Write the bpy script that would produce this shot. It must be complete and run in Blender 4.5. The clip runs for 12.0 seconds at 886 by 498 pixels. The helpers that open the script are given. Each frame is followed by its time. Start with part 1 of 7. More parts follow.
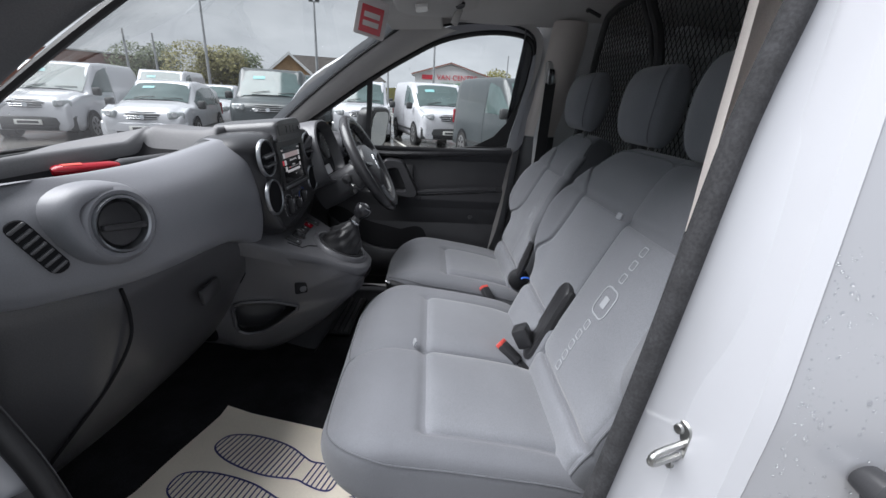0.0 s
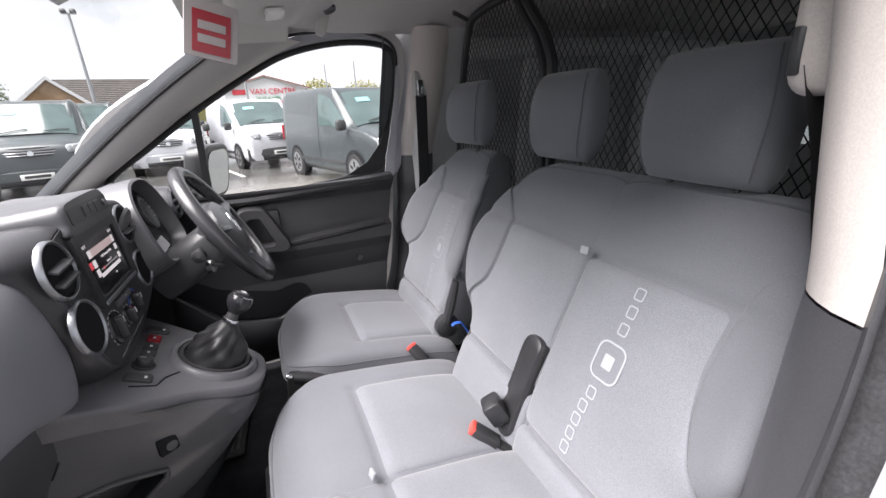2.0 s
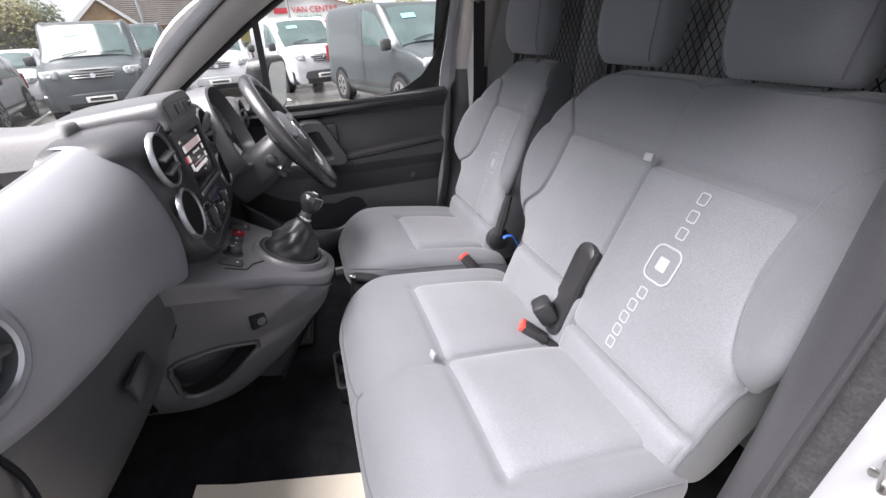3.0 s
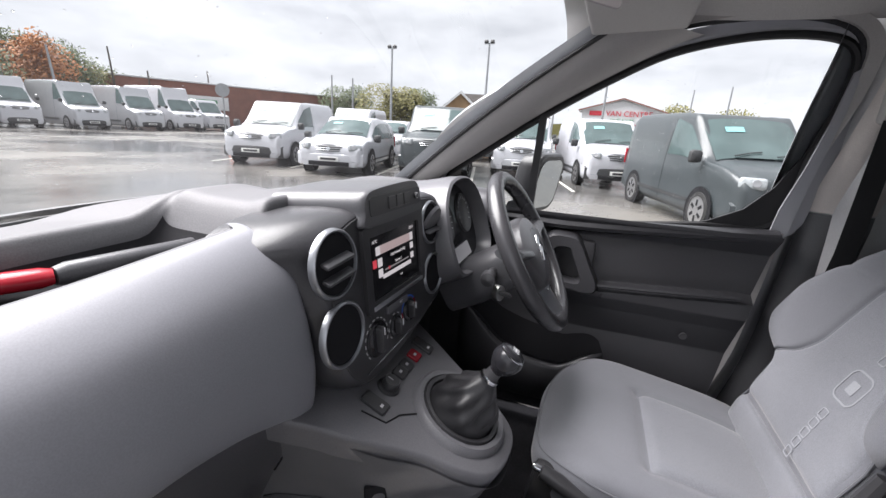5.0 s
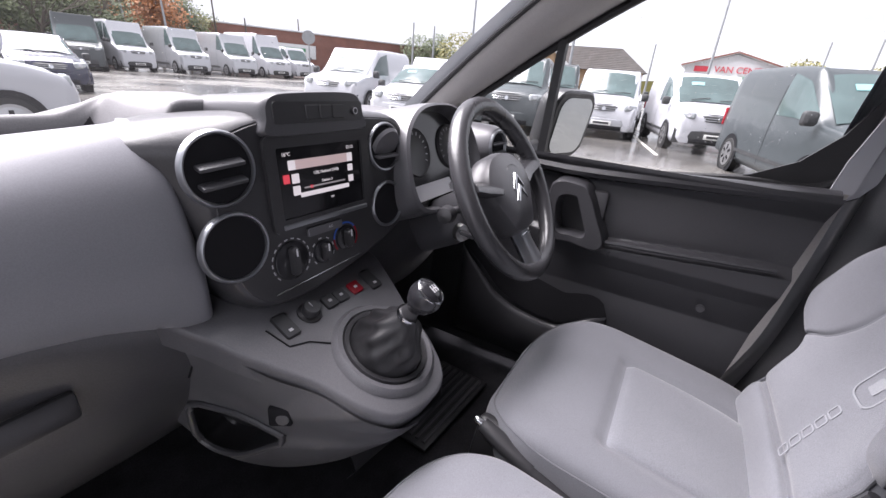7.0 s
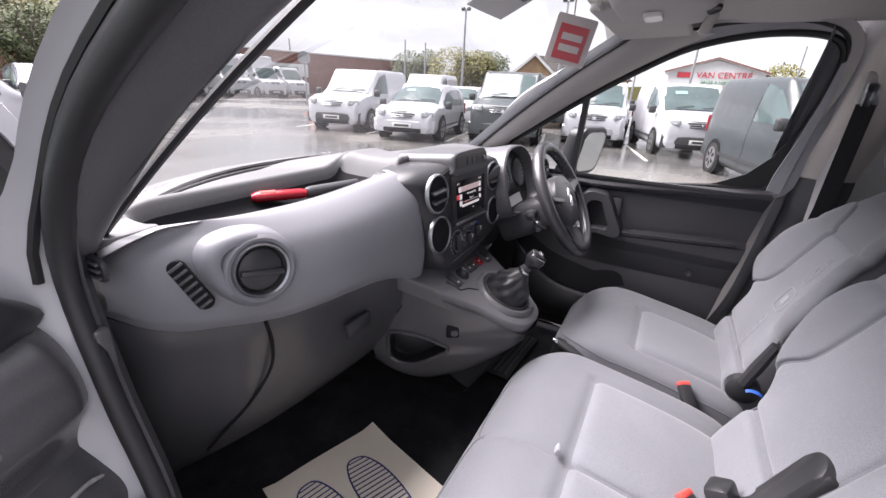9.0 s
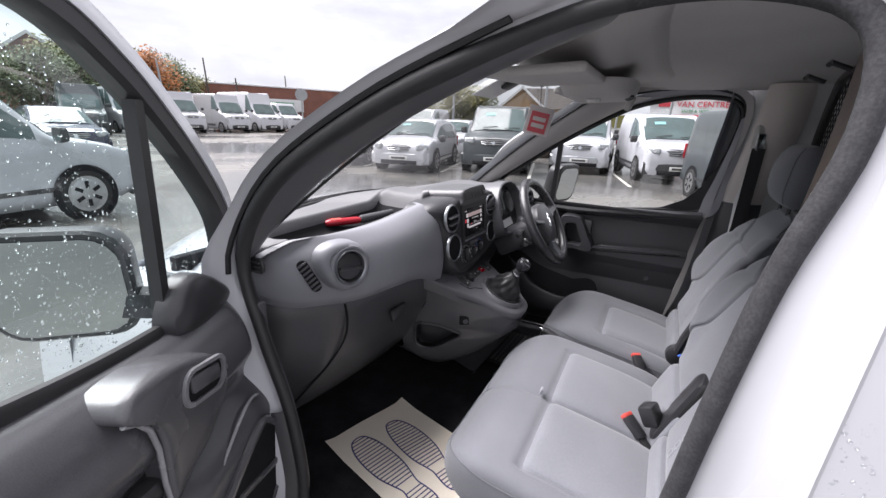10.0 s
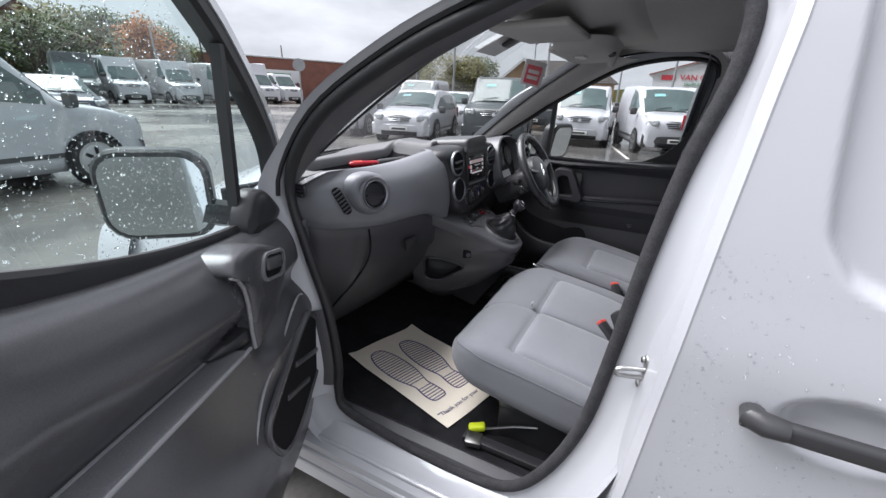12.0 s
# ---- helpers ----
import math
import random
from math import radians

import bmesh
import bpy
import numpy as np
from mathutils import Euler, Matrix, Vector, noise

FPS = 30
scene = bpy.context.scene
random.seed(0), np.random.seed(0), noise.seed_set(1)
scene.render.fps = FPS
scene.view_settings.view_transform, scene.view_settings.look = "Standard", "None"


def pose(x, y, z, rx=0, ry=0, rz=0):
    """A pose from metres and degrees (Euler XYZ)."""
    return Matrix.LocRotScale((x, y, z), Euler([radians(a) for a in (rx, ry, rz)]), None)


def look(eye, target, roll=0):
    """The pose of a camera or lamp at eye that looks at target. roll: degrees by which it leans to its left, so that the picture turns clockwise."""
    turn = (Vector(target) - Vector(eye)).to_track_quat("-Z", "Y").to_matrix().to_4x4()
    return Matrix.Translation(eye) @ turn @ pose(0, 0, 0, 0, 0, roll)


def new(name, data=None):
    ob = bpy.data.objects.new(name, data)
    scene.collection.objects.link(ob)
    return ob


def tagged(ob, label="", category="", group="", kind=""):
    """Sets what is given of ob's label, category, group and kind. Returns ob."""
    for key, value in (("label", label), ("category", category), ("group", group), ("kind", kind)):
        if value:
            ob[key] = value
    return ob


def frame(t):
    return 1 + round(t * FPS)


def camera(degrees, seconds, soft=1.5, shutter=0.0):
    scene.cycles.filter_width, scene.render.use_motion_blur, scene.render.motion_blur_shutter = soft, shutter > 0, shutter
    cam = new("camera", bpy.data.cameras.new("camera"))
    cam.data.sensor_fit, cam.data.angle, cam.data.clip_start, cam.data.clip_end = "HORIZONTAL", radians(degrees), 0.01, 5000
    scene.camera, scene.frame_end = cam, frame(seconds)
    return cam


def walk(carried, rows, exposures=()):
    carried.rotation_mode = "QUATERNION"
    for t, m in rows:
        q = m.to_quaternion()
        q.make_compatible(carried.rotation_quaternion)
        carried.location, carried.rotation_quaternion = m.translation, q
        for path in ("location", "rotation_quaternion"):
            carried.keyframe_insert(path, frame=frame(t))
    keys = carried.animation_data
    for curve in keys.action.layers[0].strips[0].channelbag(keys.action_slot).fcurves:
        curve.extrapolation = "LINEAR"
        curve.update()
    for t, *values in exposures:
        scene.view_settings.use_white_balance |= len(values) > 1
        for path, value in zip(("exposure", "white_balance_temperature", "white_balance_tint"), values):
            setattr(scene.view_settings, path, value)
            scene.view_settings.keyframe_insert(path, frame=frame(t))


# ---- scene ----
cam = camera(93.5, 12.0)
PATH = [
    (0, (-1.244, 0.011, 1.328), (0.638, -0.072, 0.656), 2.9),
    (0.5, (-1.059, 0.068, 1.412), (0.743, -0.644, 0.919), -1.1),
    (1, (-0.913, 0.099, 1.422), (0.836, -0.783, 1.019), -2.6),
    (1.5, (-0.893, 0.107, 1.418), (0.861, -0.737, 0.959), -2.7),
    (2, (-0.92, 0.126, 1.377), (0.819, -0.619, 0.728), -2.9),
    (2.5, (-0.951, 0.156, 1.347), (0.758, -0.443, 0.499), -3.4),
    (2.7, (-0.962, 0.17, 1.337), (0.737, -0.386, 0.44), -3.3),
    (4.3, (-0.917, 0.218, 1.379), (0.918, 0.186, 0.583), -2.6),
    (4.5, (-0.826, 0.202, 1.37), (1.039, 0.408, 0.678), -0.1),
    (5, (-0.578, 0.13, 1.349), (1.242, 0.74, 0.787), 3.4),
    (5.5, (-0.472, 0.028, 1.307), (1.227, 0.845, 0.641), 5.1),
    (6, (-0.428, -0.051, 1.284), (1.238, 0.749, 0.52), 6.8),
    (6.5, (-0.434, -0.063, 1.276), (1.19, 0.781, 0.47), 5.7),
    (7, (-0.431, -0.059, 1.294), (1.194, 0.816, 0.522), 4.9),
    (7.5, (-0.436, -0.05, 1.309), (1.185, 0.862, 0.573), 5.0),
    (7.7, (-0.455, -0.032, 1.316), (1.153, 0.901, 0.579), 5.2),
    (9.3, (-1.132, -0.057, 1.424), (0.537, 0.792, 0.722), 2.7),
    (9.5, (-1.206, -0.128, 1.435), (0.478, 0.726, 0.776), 2.7),
    (10, (-1.387, -0.175, 1.491), (0.315, 0.689, 0.895), 2.0),
    (10.5, (-1.554, -0.146, 1.468), (0.118, 0.728, 0.805), 2.4),
    (11, (-1.613, -0.171, 1.404), (-0.007, 0.743, 0.638), 2.4),
    (11.5, (-1.635, -0.201, 1.398), (-0.037, 0.731, 0.636), 2.2),
    (12, (-1.634, -0.271, 1.426), (0.04, 0.566, 0.721), 2.4),
]
EXPOSURES = ((0, 1.15, 6150, 10), (.5, 1.4, 6350, 12), (1.5, 1.95, 6500, 14), (2.5, 2.08, 6500, 15), (4.5, 1.85, 6550, 15), (5.5, 1.8, 6250, 13), (6.5, 2.1, 6350, 20), (7.5, 2.1, 6350, 20), (9.5, 1.9, 6500, 20), (10.0, 1.55, 6350, 16), (10.5, 1.3, 6200, 11), (12, 1.25, 6180, 12))
walk(cam, [(t, look(eye, target, roll)) for t, eye, target, roll in PATH], EXPOSURES)

# ---- light ----
world = bpy.data.worlds.new("overcast_sky")
scene.world = world
world.use_nodes = True
wn, wl = world.node_tree.nodes, world.node_tree.links
wn.clear()
w_sky = wn.new("ShaderNodeTexSky")
w_sky.sky_type, w_sky.sun_disc = "NISHITA", False
w_sky.sun_elevation, w_sky.sun_rotation = radians(57.5), radians(-8)
w_sky.air_density, w_sky.dust_density = 1.0, 4.0
w_hue = wn.new("ShaderNodeHueSaturation")
w_hue.inputs["Saturation"].default_value = 0.12
w_co = wn.new("ShaderNodeTexCoord")
w_map = wn.new("ShaderNodeMapping")
w_map.inputs["Scale"].default_value = (1.6, 1.6, 5.0)
w_noise = wn.new("ShaderNodeTexNoise")
w_noise.inputs["Scale"].default_value, w_noise.inputs["Detail"].default_value, w_noise.inputs["Roughness"].default_value = 1.8, 7.0, 0.55
w_ramp = wn.new("ShaderNodeValToRGB")
w_ramp.color_ramp.elements[0].position, w_ramp.color_ramp.elements[0].color = 0.30, (5.4, 5.6, 5.95, 1)
w_ramp.color_ramp.elements[1].position, w_ramp.color_ramp.elements[1].color = 0.70, (9.9, 10.05, 10.3, 1)
w_mix = wn.new("ShaderNodeMix")
w_mix.data_type = "RGBA"
w_mix.inputs["Factor"].default_value = 0.85
w_bg = wn.new("ShaderNodeBackground")
w_bg.inputs["Strength"].default_value = 0.050
w_out = wn.new("ShaderNodeOutputWorld")
wl.new(w_sky.outputs[0], w_hue.inputs["Color"])
wl.new(w_co.outputs["Generated"], w_map.inputs["Vector"])
wl.new(w_map.outputs[0], w_noise.inputs["Vector"])
wl.new(w_noise.outputs["Fac"], w_ramp.inputs["Fac"])
wl.new(w_hue.outputs[0], w_mix.inputs["A"])
wl.new(w_ramp.outputs[0], w_mix.inputs["B"])
wl.new(w_mix.outputs["Result"], w_bg.inputs["Color"])
wl.new(w_bg.outputs[0], w_out.inputs["Surface"])
sun_data = bpy.data.lights.new("sun", "SUN")
sun_data.energy, sun_data.angle, sun_data.color = 4.3, radians(60), (1.0, 0.975, 0.95)
sun = new("sun", sun_data)
sun.matrix_basis = look((-0.8, 5.4, 8.6), (0, 0, 0))


# ---- materials ----
def mat(name, color, rough=0.5, metal=0.0, var=0.12, scale=6.0, grain=0.0, grain_scale=600.0, spec=0.5, coat=0.0, dirt=0.0, dirt_color=(0.1, 0.09, 0.08), sheen=0.0, rand=0.0):
    """A surface with broad stains, fine grain in colour and relief, and a varying gloss."""
    m = bpy.data.materials.new(name)
    m.use_nodes = True
    n, l = m.node_tree.nodes, m.node_tree.links
    b = n["Principled BSDF"]
    b.inputs["Metallic"].default_value = metal
    b.inputs["Specular IOR Level"].default_value = spec
    b.inputs["Coat Weight"].default_value = coat
    b.inputs["Coat Roughness"].default_value = 0.05
    if sheen:
        b.inputs["Sheen Weight"].default_value = sheen
        b.inputs["Sheen Roughness"].default_value = 0.5
    co = n.new("ShaderNodeTexCoord")
    broad = n.new("ShaderNodeTexNoise")
    broad.inputs["Scale"].default_value, broad.inputs["Detail"].default_value = scale, 5.0
    l.new(co.outputs["Object"], broad.inputs["Vector"])
    fine = n.new("ShaderNodeTexNoise")
    fine.inputs["Scale"].default_value, fine.inputs["Detail"].default_value = grain_scale, 2.0
    l.new(co.outputs["Object"], fine.inputs["Vector"])
    ramp = n.new("ShaderNodeValToRGB")
    lo, hi = [c * (1 - var) for c in color], [min(1, c * (1 + var)) for c in color]
    ramp.color_ramp.elements[0].position, ramp.color_ramp.elements[0].color = 0.3, (*lo, 1)
    ramp.color_ramp.elements[1].position, ramp.color_ramp.elements[1].color = 0.7, (*hi, 1)
    l.new(broad.outputs["Fac"], ramp.inputs["Fac"])
    last = ramp.outputs[0]
    if grain:
        mix = n.new("ShaderNodeMix")
        mix.data_type, mix.blend_type = "RGBA", "MULTIPLY"
        mix.inputs["Factor"].default_value = min(1, grain)
        g = n.new("ShaderNodeValToRGB")
        g.color_ramp.elements[0].position, g.color_ramp.elements[0].color = 0.35, (0.55, 0.55, 0.55, 1)
        g.color_ramp.elements[1].position = 0.65
        l.new(fine.outputs["Fac"], g.inputs["Fac"])
        l.new(last, mix.inputs["A"])
        l.new(g.outputs[0], mix.inputs["B"])
        last = mix.outputs["Result"]
        bump = n.new("ShaderNodeBump")
        bump.inputs["Strength"].default_value, bump.inputs["Distance"].default_value = min(1, grain * 0.8), 0.0008
        l.new(fine.outputs["Fac"], bump.inputs["Height"])
        l.new(bump.outputs[0], b.inputs["Normal"])
    if dirt:
        spots = n.new("ShaderNodeTexNoise")
        spots.inputs["Scale"].default_value, spots.inputs["Detail"].default_value, spots.inputs["Roughness"].default_value = scale * 3.1, 8.0, 0.7
        l.new(co.outputs["Object"], spots.inputs["Vector"])
        r = n.new("ShaderNodeValToRGB")
        r.color_ramp.elements[0].position, r.color_ramp.elements[0].color = 0.52, (0, 0, 0, 1)
        r.color_ramp.elements[1].position, r.color_ramp.elements[1].color = 0.75, (dirt, dirt, dirt, 1)
        l.new(spots.outputs["Fac"], r.inputs["Fac"])
        mix = n.new("ShaderNodeMix")
        mix.data_type = "RGBA"
        mix.inputs["B"].default_value = (*dirt_color, 1)
        l.new(r.outputs[0], mix.inputs["Factor"])
        l.new(last, mix.inputs["A"])
        last = mix.outputs["Result"]
    if rand:
        info = n.new("ShaderNodeObjectInfo")
        hsv = n.new("ShaderNodeHueSaturation")
        mr = n.new("ShaderNodeMapRange")
        mr.inputs["To Min"].default_value, mr.inputs["To Max"].default_value = 1 - rand, 1 + rand
        l.new(info.outputs["Random"], mr.inputs["Value"])
        l.new(mr.outputs[0], hsv.inputs["Value"])
        l.new(last, hsv.inputs["Color"])
        last = hsv.outputs[0]
    l.new(last, b.inputs["Base Color"])
    rr = n.new("ShaderNodeMapRange")
    rr.inputs["To Min"].default_value, rr.inputs["To Max"].default_value = max(0.02, rough - 0.07), min(1, rough + 0.07)
    l.new(broad.outputs["Fac"], rr.inputs["Value"])
    l.new(rr.outputs[0], b.inputs["Roughness"])
    return m


def pane(name, tint, rough=0.0, least=0.03):
    """Thin glass: clear, tinted, with a gloss that grows towards grazing."""
    m = bpy.data.materials.new(name)
    m.use_nodes = True
    n, l = m.node_tree.nodes, m.node_tree.links
    n.remove(n["Principled BSDF"])
    t, g, mx, f = n.new("ShaderNodeBsdfTransparent"), n.new("ShaderNodeBsdfGlossy"), n.new("ShaderNodeMixShader"), n.new("ShaderNodeLayerWeight")
    t.inputs["Color"].default_value = (*tint, 1)
    g.inputs["Roughness"].default_value = rough
    f.inputs["Blend"].default_value = 0.5
    pw, ad = n.new("ShaderNodeMath"), n.new("ShaderNodeMath")
    pw.operation, ad.operation = "POWER", "MULTIPLY_ADD"
    pw.inputs[1].default_value = 5.0
    ad.inputs[1].default_value, ad.inputs[2].default_value = 0.8, least
    l.new(f.outputs["Facing"], pw.inputs[0])
    l.new(pw.outputs[0], ad.inputs[0])
    l.new(ad.outputs[0], mx.inputs[0])
    l.new(t.outputs[0], mx.inputs[1])
    l.new(g.outputs[0], mx.inputs[2])
    l.new(mx.outputs[0], n["Material Output"].inputs["Surface"])
    return m


def glow(name, color, strength):
    m = bpy.data.materials.new(name)
    m.use_nodes = True
    b = m.node_tree.nodes["Principled BSDF"]
    b.inputs["Base Color"].default_value = (*color, 1)
    b.inputs["Emission Color"].default_value = (*color, 1)
    b.inputs["Emission Strength"].default_value = strength
    b.inputs["Roughness"].default_value = 0.25
    return m


M = dict(
    fabric=mat("seat_fabric", (0.190, 0.195, 0.216), 0.78, var=0.07, scale=5, grain=0.5, grain_scale=900, spec=0.25, sheen=0.3),
    fabric_light=mat("seat_panel_fabric", (0.238, 0.245, 0.270), 0.78, var=0.06, scale=7, grain=0.6, grain_scale=700, spec=0.25, sheen=0.4),
    # darker grey for welts and for shade painted on the backrest flanks
    fabric_dark=mat("seat_fabric_dark", (0.140, 0.145, 0.160), 0.85, var=0.07, scale=5, grain=0.55, grain_scale=900, spec=0.2, sheen=0.3),
    piping=mat("seat_piping", (0.35, 0.36, 0.385), 0.8, var=0.05, grain=0.3),
    stitch=mat("seat_print", (0.42, 0.432, 0.46), 0.8, var=0.05),
    pad=mat("dash_grey", (0.205, 0.208, 0.228), 0.42, var=0.05, scale=4, grain=0.18, grain_scale=620, spec=0.45),
    plastic=mat("charcoal_plastic", (0.072, 0.072, 0.078), 0.34, var=0.08, scale=5, grain=0.4, grain_scale=520, spec=0.6),
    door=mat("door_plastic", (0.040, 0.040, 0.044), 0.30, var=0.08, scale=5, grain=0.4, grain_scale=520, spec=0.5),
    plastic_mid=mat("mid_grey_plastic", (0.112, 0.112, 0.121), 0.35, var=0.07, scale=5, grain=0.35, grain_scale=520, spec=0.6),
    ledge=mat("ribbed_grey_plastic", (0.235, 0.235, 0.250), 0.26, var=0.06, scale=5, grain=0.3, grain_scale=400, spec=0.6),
    # paler grey that paints the highlights along moulded edges
    edge_glint=mat("plastic_edge_glint", (0.30, 0.30, 0.315), 0.26, var=0.06, scale=12, spec=0.7),
    # lighter copy of the door plastic: daylight on the open door put into colour
    door_skin=mat("lit_door_plastic", (0.080, 0.080, 0.087), 0.25, var=0.07, scale=5, grain=0.3, grain_scale=520, spec=0.85),
    dash_top=mat("matt_dash_top", (0.108, 0.108, 0.115), 0.58, var=0.07, scale=5, grain=0.4, grain_scale=480, spec=0.45),
    black=mat("black_plastic", (0.036, 0.036, 0.039), 0.34, var=0.1, scale=8, grain=0.2, grain_scale=700),
    wheel_skin=mat("wheel_skin", (0.043, 0.043, 0.047), 0.26, var=0.08, scale=8, grain=0.2, grain_scale=700, spec=0.6),
    gloss=mat("gloss_black", (0.020, 0.020, 0.023), 0.16, var=0.1),
    # near-black for joints, and for sheets that stand for shaded hollows
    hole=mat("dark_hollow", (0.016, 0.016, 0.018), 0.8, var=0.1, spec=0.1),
    rubber=mat("rubber_seal", (0.022, 0.022, 0.024), 0.50, var=0.1, scale=20, grain=0.3),
    flock=mat("furry_seal", (0.042, 0.042, 0.046), 0.95, var=0.25, scale=40, grain=0.8, grain_scale=260),
    carpet=mat("black_carpet", (0.026, 0.026, 0.029), 0.98, var=0.3, scale=14, grain=0.8, grain_scale=350, spec=0.1),
    white=mat("white_paint", (0.47, 0.475, 0.505), 0.18, var=0.02, scale=2, coat=0.5),
    chrome=mat("satin_chrome", (0.62, 0.63, 0.65), 0.18, metal=1.0, var=0.05),
    ring=mat("vent_ring", (0.30, 0.31, 0.33), 0.3, metal=0.8, var=0.05),
    steel=mat("zinc_steel", (0.45, 0.45, 0.44), 0.35, metal=1.0, var=0.15, scale=30),
    cream=mat("cream_trim", (0.70, 0.645, 0.61), 0.6, var=0.03, scale=4, grain=0.25, grain_scale=500),
    headliner=mat("headlining", (0.60, 0.585, 0.57), 0.95, var=0.04, scale=4, grain=0.35, grain_scale=500, spec=0.2),
    shelf=mat("overhead_grey", (0.50, 0.488, 0.475), 0.6, var=0.04, scale=4, grain=0.3, grain_scale=500),
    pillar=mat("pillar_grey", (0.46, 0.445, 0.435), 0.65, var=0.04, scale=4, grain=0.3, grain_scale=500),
    patch=mat("sensor_grey", (0.55, 0.56, 0.56), 0.3, var=0.04),
    red=mat("red_plastic", (0.30, 0.008, 0.018), 0.22, var=0.08),
    buckle=mat("buckle_red", (0.75, 0.10, 0.08), 0.4, var=0.05),
    blue=mat("blue_strap", (0.03, 0.12, 0.55), 0.6, var=0.1),
    yellow=mat("hi_vis_yellow", (0.66, 0.78, 0.02), 0.5, var=0.08),
    paper=mat("paper_mat", (0.90, 0.82, 0.70), 0.85, var=0.03, scale=9, grain=0.12, grain_scale=300),
    ink=mat("blue_ink", (0.045, 0.045, 0.16), 0.8, var=0.2, scale=60),
    belt=mat("seat_belt", (0.02, 0.02, 0.022), 0.7, var=0.1, grain=0.6, grain_scale=900),
    leather=mat("gaiter_leather", (0.016, 0.016, 0.018), 0.44, var=0.15, scale=30, grain=0.4, grain_scale=300),
    print=mat("pale_print", (0.6, 0.6, 0.62), 0.6, var=0.03),
    wire=mat("black_wire", (0.012, 0.012, 0.013), 0.5, var=0.1),
    cargo=mat("load_bay_lining", (0.62, 0.62, 0.63), 0.7, var=0.15, scale=4, grain=0.3),
    cargo_paint=mat("load_bay_paint", (0.82, 0.82, 0.83), 0.4, var=0.06),
    glass=pane("clear_glass", (0.80, 0.82, 0.815)),
    glass_dark=pane("privacy_glass", (0.50, 0.53, 0.53)),
    glass_door=pane("tinted_door_glass", (0.86, 0.985, 0.97), 0.0, 0.10),
    mirror=mat("mirror_glass", (0.50, 0.53, 0.54), 0.03, metal=1.0, var=0.01),
    screen=mat("screen_glass", (0.01, 0.01, 0.012), 0.12, var=0.05),
    lens=mat("lamp_lens", (0.7, 0.7, 0.68), 0.15, var=0.08, scale=60),
    card=mat("grey_card", (0.36, 0.33, 0.33), 0.6, var=0.04),
)


# ---- shaping ----
def catmull(pts, n=8, closed=False):
    pts = [Vector(p) for p in pts]
    k = len(pts)
    out = []
    for i in range(k if closed else k - 1):
        if closed:
            a, b, c, d = pts[(i - 1) % k], pts[i], pts[(i + 1) % k], pts[(i + 2) % k]
        else:
            a, b, c, d = pts[max(i - 1, 0)], pts[i], pts[i + 1], pts[min(i + 2, k - 1)]
        for j in range(n):
            t = j / n
            out.append(0.5 * (2 * b + (c - a) * t + (2 * a - 5 * b + 4 * c - d) * t * t + (3 * b - 3 * c + d - a) * t ** 3))
    if not closed:
        out.append(pts[-1])
    return out


def loft(rings, closed=True, cap=True, bm=None, loop=False):
    """Skin over rings of points; closed: each ring is closed; loop: the last ring joins the first."""
    bm = bm or bmesh.new()
    vs = [[bm.verts.new(p) for p in r] for r in rings]
    k = len(vs[0])
    for a, b in zip(vs, vs[1:] + vs[:1] if loop else vs[1:]):
        for i in range(k if closed else k - 1):
            j = (i + 1) % k
            bm.faces.new((a[i], a[j], b[j], b[i]))
    if cap and closed and not loop:
        bm.faces.new(list(reversed(vs[0])))
        bm.faces.new(vs[-1])
    return bm


def tube(path, r, n=8, closed=False, bm=None, flat=1.0):
    """A round rod along a path; r: a radius or one for each point; flat: squash across its second axis."""
    path = [Vector(p) for p in path]
    k = len(path)
    rs = r if isinstance(r, (list, tuple)) else [r] * k
    up = None
    rings = []
    for i, p in enumerate(path):
        a = path[(i - 1) % k] if closed or i else p
        b = path[(i + 1) % k] if closed or i < k - 1 else p
        t = (b - a).normalized()
        if up is None:
            up = Vector((0, 0, 1)) if abs(t.z) < 0.9 else Vector((1, 0, 0))
        up = (up - t * up.dot(t)).normalized()
        side = t.cross(up)
        rings.append([p + rs[i] * (math.cos(q) * side + flat * math.sin(q) * up) for q in (2 * math.pi * j / n for j in range(n))])
    return loft(rings, True, True, bm, closed)


def lathe(profile, m=Matrix(), n=32, bm=None, cap=True):
    """A turned shape round the local z axis, from pairs (radius, height)."""
    return loft([[m @ Vector((r * math.cos(2 * math.pi * j / n), r * math.sin(2 * math.pi * j / n), h)) for j in range(n)] for r, h in profile], True, cap, bm)


def rbox(sx, sy, sz, m=Matrix(), r=0.01, seg=2, bm=None):
    """A box with rounded edges, centred on m."""
    b2 = bmesh.new()
    bmesh.ops.create_cube(b2, size=1.0, matrix=Matrix.Diagonal((sx, sy, sz, 1)))
    if r:
        bmesh.ops.bevel(b2, geom=b2.edges[:], offset=min(r, 0.49 * min(sx, sy, sz)), segments=seg, profile=0.5, affect="EDGES")
    b2.transform(m)
    if bm is None:
        return b2
    return join(bm, b2)


def join(bm, b2):
    vm = {v: bm.verts.new(v.co) for v in b2.verts}
    for f in b2.faces:
        try:
            bm.faces.new([vm[v] for v in f.verts])
        except ValueError:
            pass
    b2.free()
    return bm


